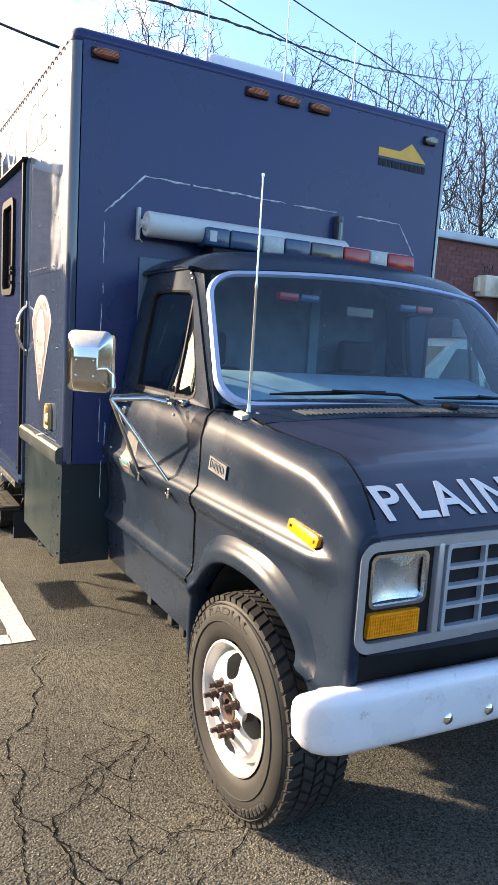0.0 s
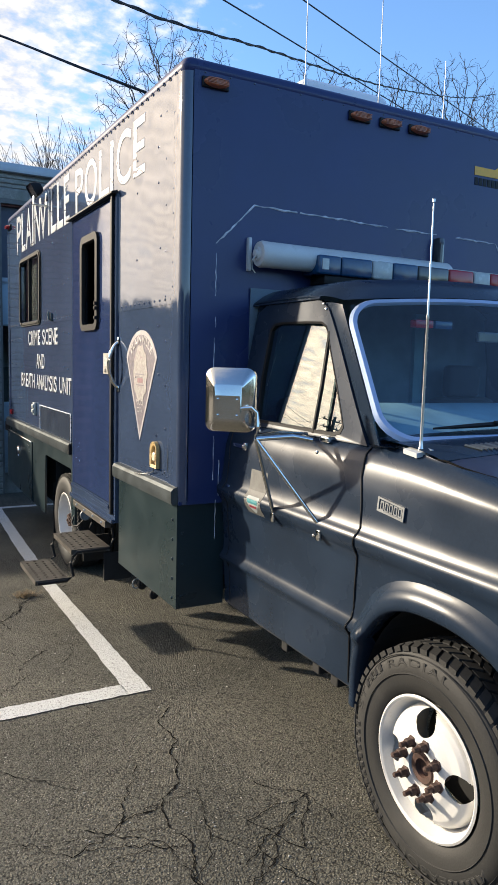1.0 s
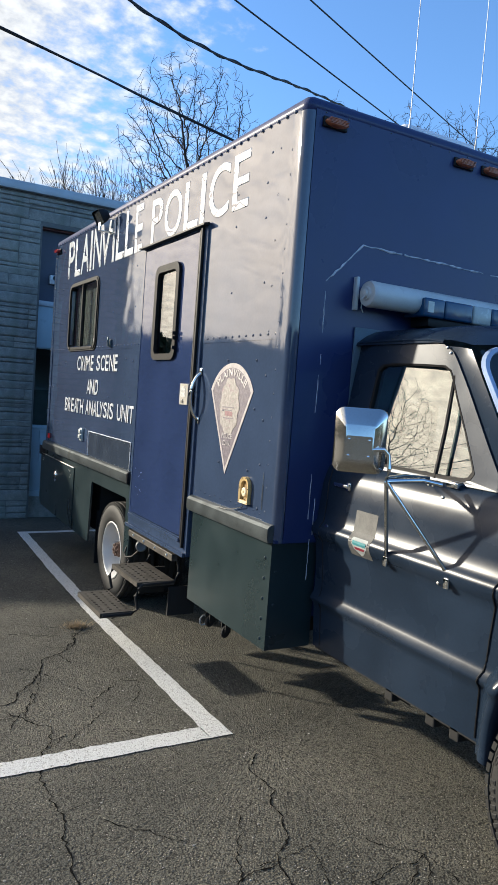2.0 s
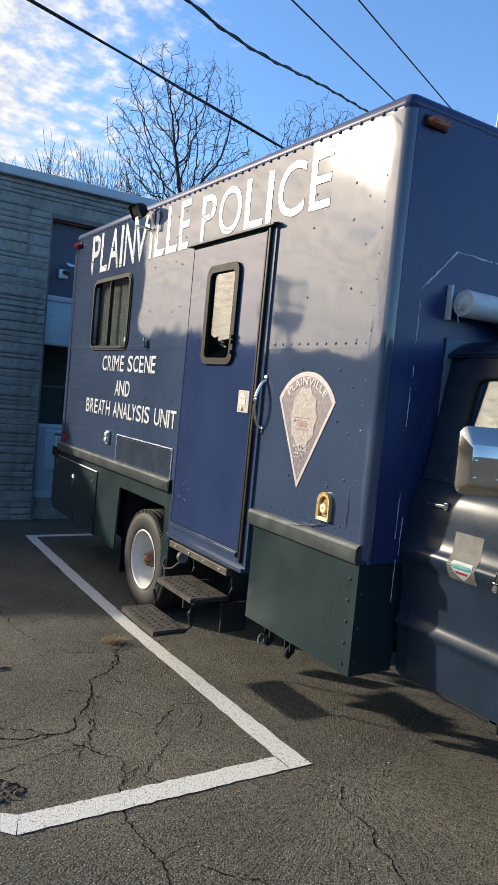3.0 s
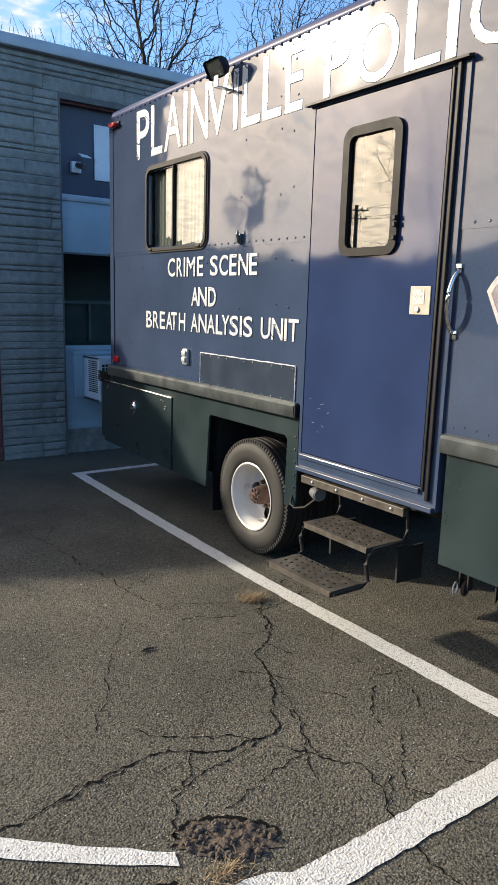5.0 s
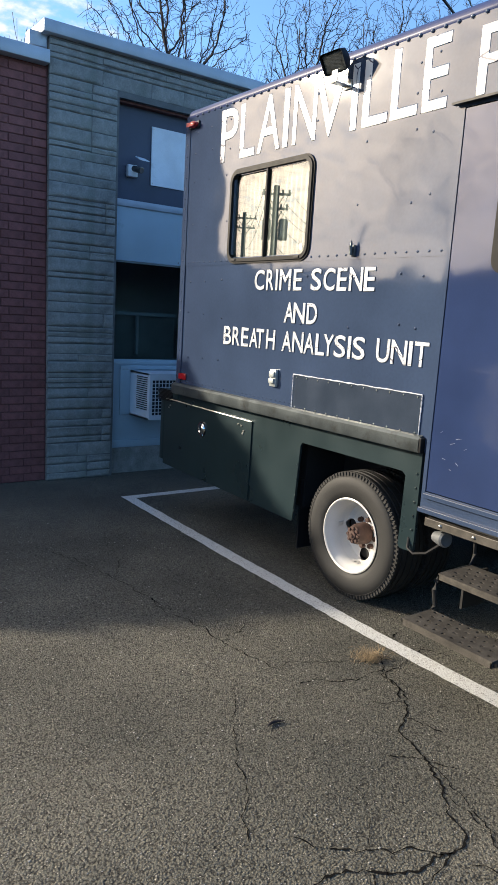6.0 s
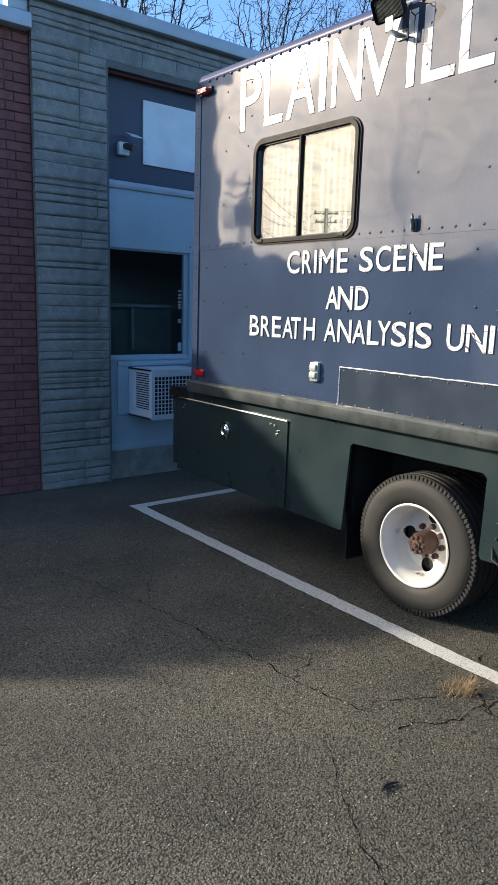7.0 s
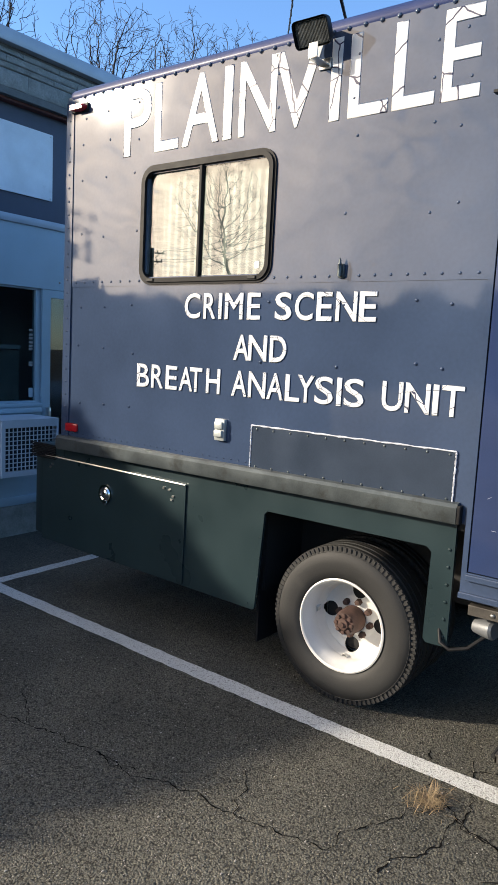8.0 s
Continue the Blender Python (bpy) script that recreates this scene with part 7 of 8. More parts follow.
rows = [[(0.300 + (W - 0.60) * k / 24, y - 0.035 * (1 - (k / 12 - 1) ** 4), z) for k in range(25)] for y, z in ((-2.115, 0.852), (-2.120, 0.83), (-2.06, 0.80), (-2.05, 0.74), (-2.06, 0.68), (-2.0, 0.66))]
grid(bm, rows)
part("front_valance", bm, CAB, truck, smooth=40)
bm = B()
path = []
for k in range(81):
    u = -1 + 2 * k / 80
    e = max(0, abs(u) - 0.88) / 0.12
    x = MID + math.copysign(min(abs(u), 0.88) * 1.085 + 0.124 * math.sin(e * math.pi / 2), u)
    y = -2.205 + 0.035 * u * u + 0.085 * (1 - math.cos(e * math.pi / 2))
    path.append((x, y, e))
prof = [(0.060, 0.756), (0.022, 0.767), (0.004, 0.764), (-0.006, 0.752), (-0.010, 0.730), (-0.010, 0.700), (-0.007, 0.668), (-0.004, 0.635), (0.000, 0.608), (0.010, 0.592), (0.026, 0.585), (0.055, 0.590)]
rows = []
for k, (x, y, e) in enumerate(path):
    a, b = path[max(0, k - 1)], path[min(80, k + 1)]
    t = Vector((b[0] - a[0], b[1] - a[1], 0)).normalized()
    n = Vector((t.y, -t.x, 0))
    rows.append([(x - d * n.x, y - d * n.y, z + (0.670 - z) * 0.34 * e ** 3) for d, z in prof])
grid(bm, rows)
bump = part("front_bumper", bm, BUMPER, truck, "white painted steel bumper with rust specks", 50)
mod = bump.modifiers.new("thick", "SOLIDIFY")
mod.thickness, mod.offset = 0.006, 0.0
bm = B()
for x in (0.545, 0.700, W - 0.545, W - 0.700):
    lathe(bm, (x, -2.209 + 0.035 * ((x - MID) / 1.085) ** 2, 0.640), (0, -1, 0), [(0.018, -0.006), (0.017, 0.006), (0.010, 0.012), (0, 0.013)], 16)
parts("bumper_bolt", bm, CHROME, bump, smooth=40)
bm = B()
for x in (0.6, W - 0.68):
    box(bm, (x, -2.15, 0.58), (x + 0.08, -1.9, 0.68))
parts("bumper_iron", bm, DARK, truck)

# side marker, name plate, mirror, aerial, handle, decal
for s in (1, -1):
    def q_(y, z, d=0.0):
        return mirrored((side_x(y, z) - d, y, z), s)
    bm = B()
    pts = [(-1.818, 1.148), (-1.970, 1.133), (-1.980, 1.126), (-1.978, 1.102), (-1.966, 1.096), (-1.822, 1.113), (-1.812, 1.122)]
    prism(bm, [q_(y, z, 0.012) for y, z in pts], (0.030 * s, 0, 0))
    bmesh.ops.bevel(bm, geom=list(bm.edges), offset=0.003, segments=2, affect="EDGES", profile=0.5)
    sm = part("side_marker", bm, AMBER, truck, "long amber side marker lamp", 35)
    bm = B()
    rivets(bm, [q_(-1.832, 1.130, 0.013), q_(-1.962, 1.114, 0.013)], (-s, 0, 0), 0.006, 0.004)
    parts("screw", bm, RUST, sm)
bm = B()
prism(bm, [(side_x(y, z) - 0.005, y, z) for y, z in ((-1.232, 1.236), (-1.232, 1.186), (-1.372, 1.172), (-1.372, 1.220))], (0.004, 0, 0))
nm = part("name_plate", bm, CAB, truck, "small silver-edged fender name plate")
bm = B()
fr = [(-1.232, 1.236), (-1.232, 1.186), (-1.372, 1.172), (-1.372, 1.220)]
fi = [(-1.240, 1.229), (-1.240, 1.193), (-1.364, 1.180), (-1.364, 1.214)]
ring(bm, [(side_x(y, z) - 0.008, y, z) for y, z in fr], [(side_x(y, z) - 0.008, y, z) for y, z in fi], (0.004, 0, 0))
for k in range(5):
    y = -1.248 - 0.0235 * k
    ring(bm, [(side_x(a, b) - 0.007, a, b) for a, b in ((y, 1.223 - 0.002 * k), (y - 0.018, 1.221 - 0.002 * k), (y - 0.018, 1.190 - 0.002 * k), (y, 1.192 - 0.002 * k))], [(side_x(a, b) - 0.007, a, b) for a, b in ((y - 0.004, 1.218 - 0.002 * k), (y - 0.014, 1.217 - 0.002 * k), (y - 0.014, 1.194 - 0.002 * k), (y - 0.004, 1.196 - 0.002 * k))], (0.003, 0, 0))
parts("plate_edge", bm, PLATE_GREY, nm)

hw_, nn = Vector((0.747, -0.665, 0)), Vector((-0.665, -0.747, 0))
hc = Vector((-0.072, -0.668, 1.537))


def on_head(u, v, d):
    return hc + hw_ * u + Vector((0, 0, v)) + nn * d


bm = B()
rows = []
for w_, h_, r_, d in ((0.094, 0.118, 0.030, -0.030), (0.100, 0.125, 0.034, -0.026), (0.100, 0.125, 0.034, 0.000), (0.094, 0.119, 0.030, 0.008), (0.060, 0.075, 0.012, 0.036), (0.056, 0.071, 0.010, 0.038)):
    k = 0.0 if d < 0.02 else -0.012
    rows.append([on_head(u, v + k, d) for u, v in rounded(-w_, w_, -h_, h_, r_, 5)])
vs = grid(bm, rows, close=True)
bm.faces.new(vs[0])
bm.faces.new(vs[-1])
mir = part("wing_mirror", bm, MIRROR_SHELL, truck, "large polished steel west-coast mirror head", 30)
bm = B()
prism(bm, [on_head(u, v, 0.038) for u, v in rounded(-0.050, 0.050, -0.072, 0.018, 0.006, 3)], nn * 0.004)
part("mount_plate", bm, MIRROR_SHELL, mir)
bm = B()
rivets(bm, [on_head(u, v, 0.042) for u in (-0.038, 0.038) for v in (-0.058, 0.004)], nn, 0.006, 0.005)
parts("bolt", bm, CHROME, mir, smooth=40)
bm = B()
prism(bm, [on_head(u, v, -0.031) for u, v in rounded(-0.088, 0.088, -0.112, 0.112, 0.026, 5)], nn * -0.001)
part("mirror_glass", bm, CHROME, mir)
piv = Vector((-0.006, -0.764, 1.392))
bm = B()
tube(bm, [on_head(0.05, -0.03, 0.030), on_head(0.095, -0.025, 0.035), on_head(0.112, -0.045, 0.02), Vector((0.000, -0.768, 1.44)), piv], 0.009, 10)
tube(bm, [piv, (0.14, -0.80, 1.402), (0.205, -0.842, 1.390)], 0.010, 10)
tube(bm, [piv + Vector((0.0, 0.0, 0.012)), (0.12, -0.72, 1.41), (0.27, -0.70, 1.398)], 0.008, 10)
tube(bm, [piv, (0.222, -0.916, 1.040)], 0.0085, 10)
tube(bm, [piv, (0.202, -0.563, 1.041)], 0.0085, 10)
arms = part("mirror_arm", bm, CHROME, truck, "chrome tube mirror bracket with two braces", 45)
bm = B()
for y, z in ((-0.918, 1.030), (-0.565, 1.030)):
    p = (side_x(y, z) - 0.012, y, z)
    box(bm, (p[0], y - 0.014, z - 0.024), (p[0] + 0.014, y + 0.014, z + 0.018), 0.004)
box(bm, (0.262, -0.865, 1.378), (0.300, -0.800, 1.402), 0.006)
parts("foot", bm, CHROME, arms, smooth=30)
bm = B()
rivets(bm, [(side_x(y, z) - 0.001, y, z) for y, z in ((-0.70, 1.372), (-0.725, 1.372), (-0.80, 1.335), (-0.86, 1.012), (-0.30, 1.372))], (-1, 0, 0.1), 0.008, 0.006)
parts("screw", bm, ALU, truck, smooth=40)
bm = B()
lathe(bm, (0.325, -1.323, 1.392), (0, 0, 1), [(0.012, 0), (0.012, 0.012), (0.007, 0.02), (0.0055, 0.05), (0.0045, 0.45), (0.006, 0.455), (0.0035, 0.47), (0.0022, 0.825), (0.005, 0.828), (0.005, 0.838), (0, 0.84)], 10)
aer = part("fender_aerial", bm, ALU, truck, "tall thin fender aerial", 40)
bm = B()
prism(bm, [(0.288, -1.345, 1.380), (0.290, -1.275, 1.388), (0.345, -1.285, 1.398), (0.350, -1.36, 1.392)], (0, 0, 0.016))
part("aerial_foot", bm, TUBE, aer)
bm = B()
box(bm, (side_x(-0.17, 1.289) - 0.020, -0.235, 1.282), (side_x(-0.17, 1.289) - 0.006, -0.125, 1.302), 0.006, 3)
box(bm, (side_x(-0.17, 1.289) - 0.014, -0.245, 1.272), (side_x(-0.17, 1.289) + 0.010, -0.215, 1.312), 0.006, 3)
part("door_handle", bm, CHROME, truck, "chrome door handle", 40)
bm = B()
lathe(bm, (side_x(-0.14, 1.09) + 0.002, -0.12, 1.085), (-1, 0, 0), [(0.014, 0), (0.013, 0.006), (0, 0.007)], 16)
part("door_lock", bm, CHROME, truck, smooth=40)


def decal(pts, d):
    return [(side_x(y, z) - d, y, z) for y, z in pts]


bm = B()
grid(bm, [decal([(y, z) for y in np.linspace(-0.31, -0.46, 6)], 0.0012) for z in np.linspace(1.0, 1.2, 14)])
part("primer_patch", bm, material("grey_primer", (0.10, 0.10, 0.095), rough=0.6, vary=0.4, scale=18), truck)
bm = B()
grid(bm, [decal([(-0.39 + w * k / 3, z) for k in (-3, -1, 1, 3)], 0.0024) for z, w in ((1.085, 0.050), (1.075, 0.056), (1.055, 0.052), (1.035, 0.040), (1.018, 0.022), (1.008, 0.004))])
dec = part("door_decal", bm, PALE, truck, "small torn shield decal")
bm = B()
grid(bm, [decal([(-0.39 + w * k / 3, z) for k in (-3, 0, 3)], 0.0034) for z, w in ((1.072, 0.045), (1.062, 0.046), (1.052, 0.044))])
part("decal_band", bm, material("teal_print", (0.05, 0.22, 0.24), vary=0.3, scale=40), dec)
bm = B()
grid(bm, [decal([(-0.39 + w * k / 3, z) for k in (-3, 0, 3)], 0.0034) for z, w in ((1.044, 0.036), (1.032, 0.030))])
part("decal_band", bm, material("maroon_print", (0.25, 0.03, 0.05), vary=0.3, scale=40), dec)
bm = B()
for y in (-0.60, -0.85, -0.98):
    box(bm, (0.27, y, 0.42), (0.33, y + 0.05, 0.49), 0.006)
    tube(bm, [(0.30, y + 0.02, 0.45), (0.33, y - 0.05, 0.43)], 0.012, 6)
parts("cab_mount", bm, DARK, truck)


# ---- the white car parked past the truck ----
def parked_car(x, y):
    """A white sport utility car with its nose towards the truck."""
    car = thing("parked_car", (x + 2.3, y + 0.9, 0), "white parked car with dark windows", "car")
    prof_ = [(0.05, 0.35), (0.02, 0.62), (0.10, 0.95), (0.30, 1.08), (1.15, 1.18), (1.95, 1.80), (2.20, 1.87), (3.7, 1.88), (4.3, 1.75), (4.55, 1.15), (4.60, 0.60), (4.55, 0.35)]
    rows = []
    for f, inset, k in ((0.0, 0.10, 0.0), (0.0, 0.0, 0.05), (1.0, 0.0, 0.05), (1.0, 0.10, 0.0)):
        rows.append([(x + px, y + 1.85 * f + (0.5 - f) * 2 * (k + 0.16 * max(0, pz - 1.1) / 0.8 + (0 if k else -0.0)), pz - (0.02 if not k else 0)) for px, pz in prof_])
    rows = [[(p[0], p[1], p[2]) for p in r] for r in rows]
    bm = B()
    vs = grid(bm, rows[1:3])
    for r in vs:
        bm.faces.new(r)
    bmesh.ops.bevel(bm, geom=[e for e in bm.edges if e.is_boundary or e.calc_face_angle(0) > 1.2], offset=0.05, segments=3, affect="EDGES", profile=0.5)
    part("body", bm, CAR_PAINT, car, smooth=40)
    bm = B()
    grid(bm, [[(x + 1.20 + 0.72 * t, y + 0.16 + 0.10 * t + (1.53 - 0.20 * t) * f, 1.222 + 0.562 * t) for f in (0, 0.5, 1)] for t in (0.03, 0.5, 0.96)])
    part("windscreen", bm, DARK_GLASS_CAR, car)
    for f in (0, 1):
        for a, b in ((1.55, 2.35), (2.45, 3.35), (3.45, 4.15)):
            bm = B()
            yy = (y + 0.052 if f == 0 else y + 1.798)
            d_ = 1 if f == 0 else -1
            prism(bm, [(x + px, yy + d_ * 0.16 * (pz - 1.1) / 0.8 - d_ * 0.006, pz) for px, pz in ((a, 1.24), (b, 1.24), (b - 0.03, 1.74), (a + (0.45 if a < 2 else 0.03), 1.74))], (0, 0.012 * d_, 0))
            part("window", bm, DARK_GLASS_CAR, car)
        for cx in (0.95, 3.75):
            w = part("wheel", lathe_wheel(x + cx, y + (0.04 if f == 0 else 1.81), -1 if f == 0 else 1), TYRE, car, smooth=40)
            bm = B()
            lathe(bm, (x + cx, y + (0.02 if f == 0 else 1.83), 0.35), (0, -1 if f == 0 else 1, 0), [(0.20, -0.02), (0.20, 0.01), (0.05, 0.02), (0, 0.02)], 24)
            part("rim", bm, ALU, w, smooth=40)
    return car


def lathe_wheel(x, y, d):
    bm = B()
    lathe(bm, (x, y, 0.35), (0, d, 0), [(0.20, 0.0), (0.24, 0.012), (0.33, 0.0), (0.35, -0.03), (0.35, -0.18), (0.33, -0.21), (0.20, -0.21)], 40)
    return bm


DARK_GLASS_CAR = material("car_window_glass", (0.03, 0.06, 0.06), rough=0.05, vary=0.1, scale=4)
parked_car(3.35, 2.6)

# small casters under the forward skirt
for y in (0.86, 0.66):
    bm = B()
    lathe(bm, (0.13, y, 0.325), (0.35, -1, 0), [(0.0, -0.012), (0.026, -0.012), (0.034, -0.006), (0.034, 0.006), (0.026, 0.012), (0, 0.012)], 20)
    box(bm, (0.115, y - 0.028, 0.325), (0.150, y - 0.020, 0.44))
    box(bm, (0.115, y + 0.020, 0.325), (0.150, y + 0.028, 0.44))
    box(bm, (0.100, y - 0.035, 0.430), (0.165, y + 0.035, 0.50))
    part("caster", bm, DARK, truck, "small dark caster below the skirt", 35)
bm = B()
lathe(bm, (0.105, 0.895, 0.322), (-0.3, 1, 0), [(0.033, -0.002), (0.033, 0.003), (0.025, 0.004), (0.025, -0.002)], 20)
part("caster_ring", bm, TUBE, truck)

# the laden body rides a little nose-down; its wheels stay on the ground
PITCH = Matrix.Translation((0, 1.9, 0.9)) @ Matrix.Rotation(radians(0.6), 4, "X") @ Matrix.Translation((0, -1.9, -0.9))
truck.matrix_world = PITCH @ Matrix.Translation(ORIGIN[truck])
for ob in truck.children:
    if ob.name.split(".")[0] == "wheel":
        ob.matrix_parent_inverse = (PITCH @ Matrix.Translation(ORIGIN[truck])).inverted()


# ---- trees, cables, and what stands across the lot ----
TWIG = 0.0100


def bare_tree(x, y, height, wide, seed, trunk=0.16, levels=5, lean=(0.0, 0.0), fork=0.34, stems=1, label="leafless winter tree with fine bare twigs"):
    """A trunk that forks into bowed limbs, with side shoots along every limb down to fine twigs."""
    r = random.Random(seed)
    bm_t, bm_c = B(), B()

    def limb(p, d, length, rad, level):
        n = 7 if level < 2 else (6 if level < 4 else 4)
        bow = d.orthogonal().normalized()
        bow.rotate(Matrix.Rotation(r.uniform(0, 2 * math.pi), 3, d))
        bow *= r.uniform(0.02, 0.11) * (0.5 if level == 0 else 1.0)
        pts, rads, dirs = [p], [rad], [d]
        for k in range(n):
            jig = Vector((r.gauss(0, 1), r.gauss(0, 1), r.gauss(0, 1))) * (0.03 if level < 2 else 0.075)
            d = (d + bow + jig + Vector((0, 0, 0.035 if level else 0.0))).normalized()
            p = p + d * length / n
            pts.append(p)
            rads.append(max(TWIG, rad * (1 - 0.42 * (k + 1) / n)))
            dirs.append(d)
        tube(bm_t if level < 2 else bm_c, pts, rad, 7 if level < 2 else (4 if level < 3 else 3), caps=False, radii=rads)
        if level >= levels:
            return
        turn = r.uniform(0, 2 * math.pi)
        first = 0.55 if level == 0 else 0.20
        shoots = 5 if level in (0, 3, 4) else 6
        for k in range(shoots):
            f = first + (0.97 - first) * (k + r.uniform(0, 0.7)) / shoots
            i = min(n, max(1, round(f * n)))
            turn += 2.4 + r.uniform(-0.5, 0.5)
            axis = dirs[i].orthogonal().normalized()
            axis.rotate(Matrix.Rotation(turn, 3, dirs[i]))
            c = (dirs[i] + axis * wide * r.uniform(0.55, 1.25)).normalized()
            limb(pts[i], c, length * (0.74 - 0.30 * (f - first)) * r.uniform(0.6, 1.05) * (0.78 if level == 0 else 0.82), max(TWIG, rads[i] * r.uniform(0.48, 0.68)), level + 1)
        for k in range(2):
            axis = dirs[-1].orthogonal().normalized()
            axis.rotate(Matrix.Rotation(turn + math.pi * k, 3, dirs[-1]))
            c = (dirs[-1] + axis * wide * r.uniform(0.25, 0.5)).normalized()
            limb(pts[-1], c, length * r.uniform(0.60, 0.78), max(TWIG, rads[-1] * r.uniform(0.72, 0.9)), level + 1)

    for k in range(stems):
        off = Vector((r.uniform(-0.5, 0.5), r.uniform(-0.5, 0.5), -0.05)) * (0.0 if stems == 1 else 1.0)
        tip = Vector((lean[0] + (r.uniform(-0.12, 0.12) if stems > 1 else 0), lean[1], 1)).normalized()
        limb(Vector((x, y, -0.05)) + off, tip, height * fork, trunk, 0)
    tops = max(v.co.z for b in (bm_t, bm_c) for v in b.verts)
    k = height / tops
    for b in (bm_t, bm_c):
        for v in b.verts:
            v.co = Vector((x + (v.co.x - x) * k, y + (v.co.y - y) * k, v.co.z * k))
    tree = thing("bare_tree", (x, y, 0), label, "tree", "winter trees")
    part("trunk", bm_t, BARK, tree, smooth=60)
    part("crown", bm_c, BARK, tree)
    return tree


def crowned_tree(x, y, crown, spread, seed, fork, tips=1500, step=0.17, label="leafless winter tree with a rounded crown of fine dark twigs"):
    """A trunk grown up to the fork, then limbs that reach for points scattered through a rounded crown."""
    r = np.random.default_rng(seed)
    c, e = np.array(crown, float), np.array(spread, float)
    v = r.normal(size=(tips, 3))
    v /= np.linalg.norm(v, axis=1)[:, None]
    aims = c + v * e * (r.random(tips) ** 0.42)[:, None]
    aims = aims[aims[:, 2] > fork + 0.2]
    nodes, parent, heading = [np.array((x, y, -0.05))], [-1], [np.array((0.0, 0.0, 1.0))]
    top = np.array((x + (c[0] - x) * 0.55, y, fork))
    n = int(np.linalg.norm(top - nodes[0]) / 0.35)
    for k in range(1, n + 1):
        f = k / n
        nodes.append(nodes[0] * (1 - f) + top * f + np.array((math.sin(f * 5 + seed) * 0.07, 0, 0)))
        parent.append(len(nodes) - 2)
        heading.append(np.array((0.0, 0.0, 1.0)))
    for _ in range(90):
        if not len(aims) or len(nodes) > 7000:
            break
        P = np.array(nodes)
        gap = np.linalg.norm(aims[:, None, :] - P[None, :, :], axis=2)
        nearest = gap.argmin(1)
        reach = gap[np.arange(len(aims)), nearest]
        pull = collections.defaultdict(lambda: np.zeros(3))
        for a, k, g in zip(aims, nearest, reach):
            if g < 5.0:
                pull[int(k)] += (a - P[k]) / max(g, 1e-6)
        for k, d in pull.items():
            d = d / (np.linalg.norm(d) + 1e-6) + heading[k] * 0.35 + r.normal(size=3) * 0.30 + np.array((0, 0, 0.06))
            d /= np.linalg.norm(d)
            nodes.append(P[k] + d * step)
            parent.append(k)
            heading.append(d)
        P = np.array(nodes)
        aims = aims[np.linalg.norm(aims[:, None, :] - P[None, :, :], axis=2).min(1) > step * 1.25]
    kids = collections.defaultdict(list)
    for k, p in enumerate(parent):
        if p >= 0:
            kids[p].append(k)
    area = np.zeros(len(nodes))
    for k in range(len(nodes) - 1, -1, -1):
        area[k] = sum(area[q] for q in kids[k]) if kids[k] else 0.0066 ** 2.25
    rad = area ** (1 / 2.25)
    bm_t, bm_c = B(), B()
    starts = [(0, 0)]
    while starts:
        root, k = starts.pop()
        chain = [root, k] if root != k else [root]
        while kids[k]:
            ahead = max(kids[k], key=lambda q: area[q])
            starts += [(k, q) for q in kids[k] if q != ahead]
            chain.append(ahead)
            k = ahead
        if len(chain) > 1:
            thick = rad[chain[1]]
            rr = [min(rad[q], thick) for q in chain]
            tube(bm_t if thick > 0.05 else bm_c, [Vector(nodes[q]) for q in chain], thick, 7 if thick > 0.05 else (4 if thick > 0.02 else 3), caps=False, radii=rr)
            for q in chain[2:] if thick < 0.035 else chain[-1:]:
                if r.random() < 0.7:
                    d = Vector(heading[q]) + Vector(r.normal(size=3)) * 0.8 + Vector((0, 0, 0.15))
                    p0 = Vector(nodes[q])
                    p1 = p0 + d.normalized() * r.uniform(0.10, 0.20)
                    p2 = p1 + (d + Vector(r.normal(size=3)) * 0.5).normalized() * r.uniform(0.06, 0.16)
                    tube(bm_c, [p0, p1, p2], 0.006, 3, caps=False, radii=[0.0065, 0.006, 0.005])
    tree = thing("bare_tree", (x, y, 0), label, "tree", "winter trees")
    part("trunk", bm_t, BARK, tree, smooth=60)
    part("crown", bm_c, BARK, tree)


for x, y, crown, spread, seed, fork in (
        (7.65, 18.5, (7.5, 18.5, 9.5), (2.45, 2.0, 2.9), 3, 7.2), (10.8, 18.5, (12.9, 18.5, 9.9), (2.1, 1.9, 2.5), 8, 7.6),
        (16.2, 18.5, (16.3, 18.5, 10.2), (1.9, 1.8, 3.0), 12, 7.0), (19.0, 18.3, (19.0, 18.3, 10.4), (1.9, 1.8, 3.5), 21, 7.0),
        (21.8, 18.6, (21.7, 18.6, 10.0), (1.9, 1.8, 3.2), 24, 6.8), (24.6, 20.0, (24.6, 20.0, 9.6), (2.2, 1.8, 3.4), 35, 6.6)):
    crowned_tree(x, y, crown, spread, seed, fork)
for x, y, h, seed in ((13.6, 21.5, 10.4, 31), (18.4, 23.0, 11.6, 37)):
    bare_tree(x, y, h, 1.0, seed, 0.13, 4, (0, 0), 0.46)
for x, y, h, seed in ((4.6, 20.5, 9.3, 33), (3.0, 21.0, 8.9, 41), (1.6, 21.5, 8.3, 55), (0.2, 22.5, 8.0, 61), (6.0, 22.0, 9.8, 67), (8.6, 23.5, 10.2, 69), (11.8, 24.5, 10.6, 70), (9.6, 21.0, 9.4, 73), (14.8, 25.0, 11.0, 77), (22.0, 24.0, 11.5, 79)):
    bare_tree(x, y, h, 0.34, seed, 0.055, 3, (0, 0), 0.48, 4, "clump of thin leafless saplings with upright twigs")


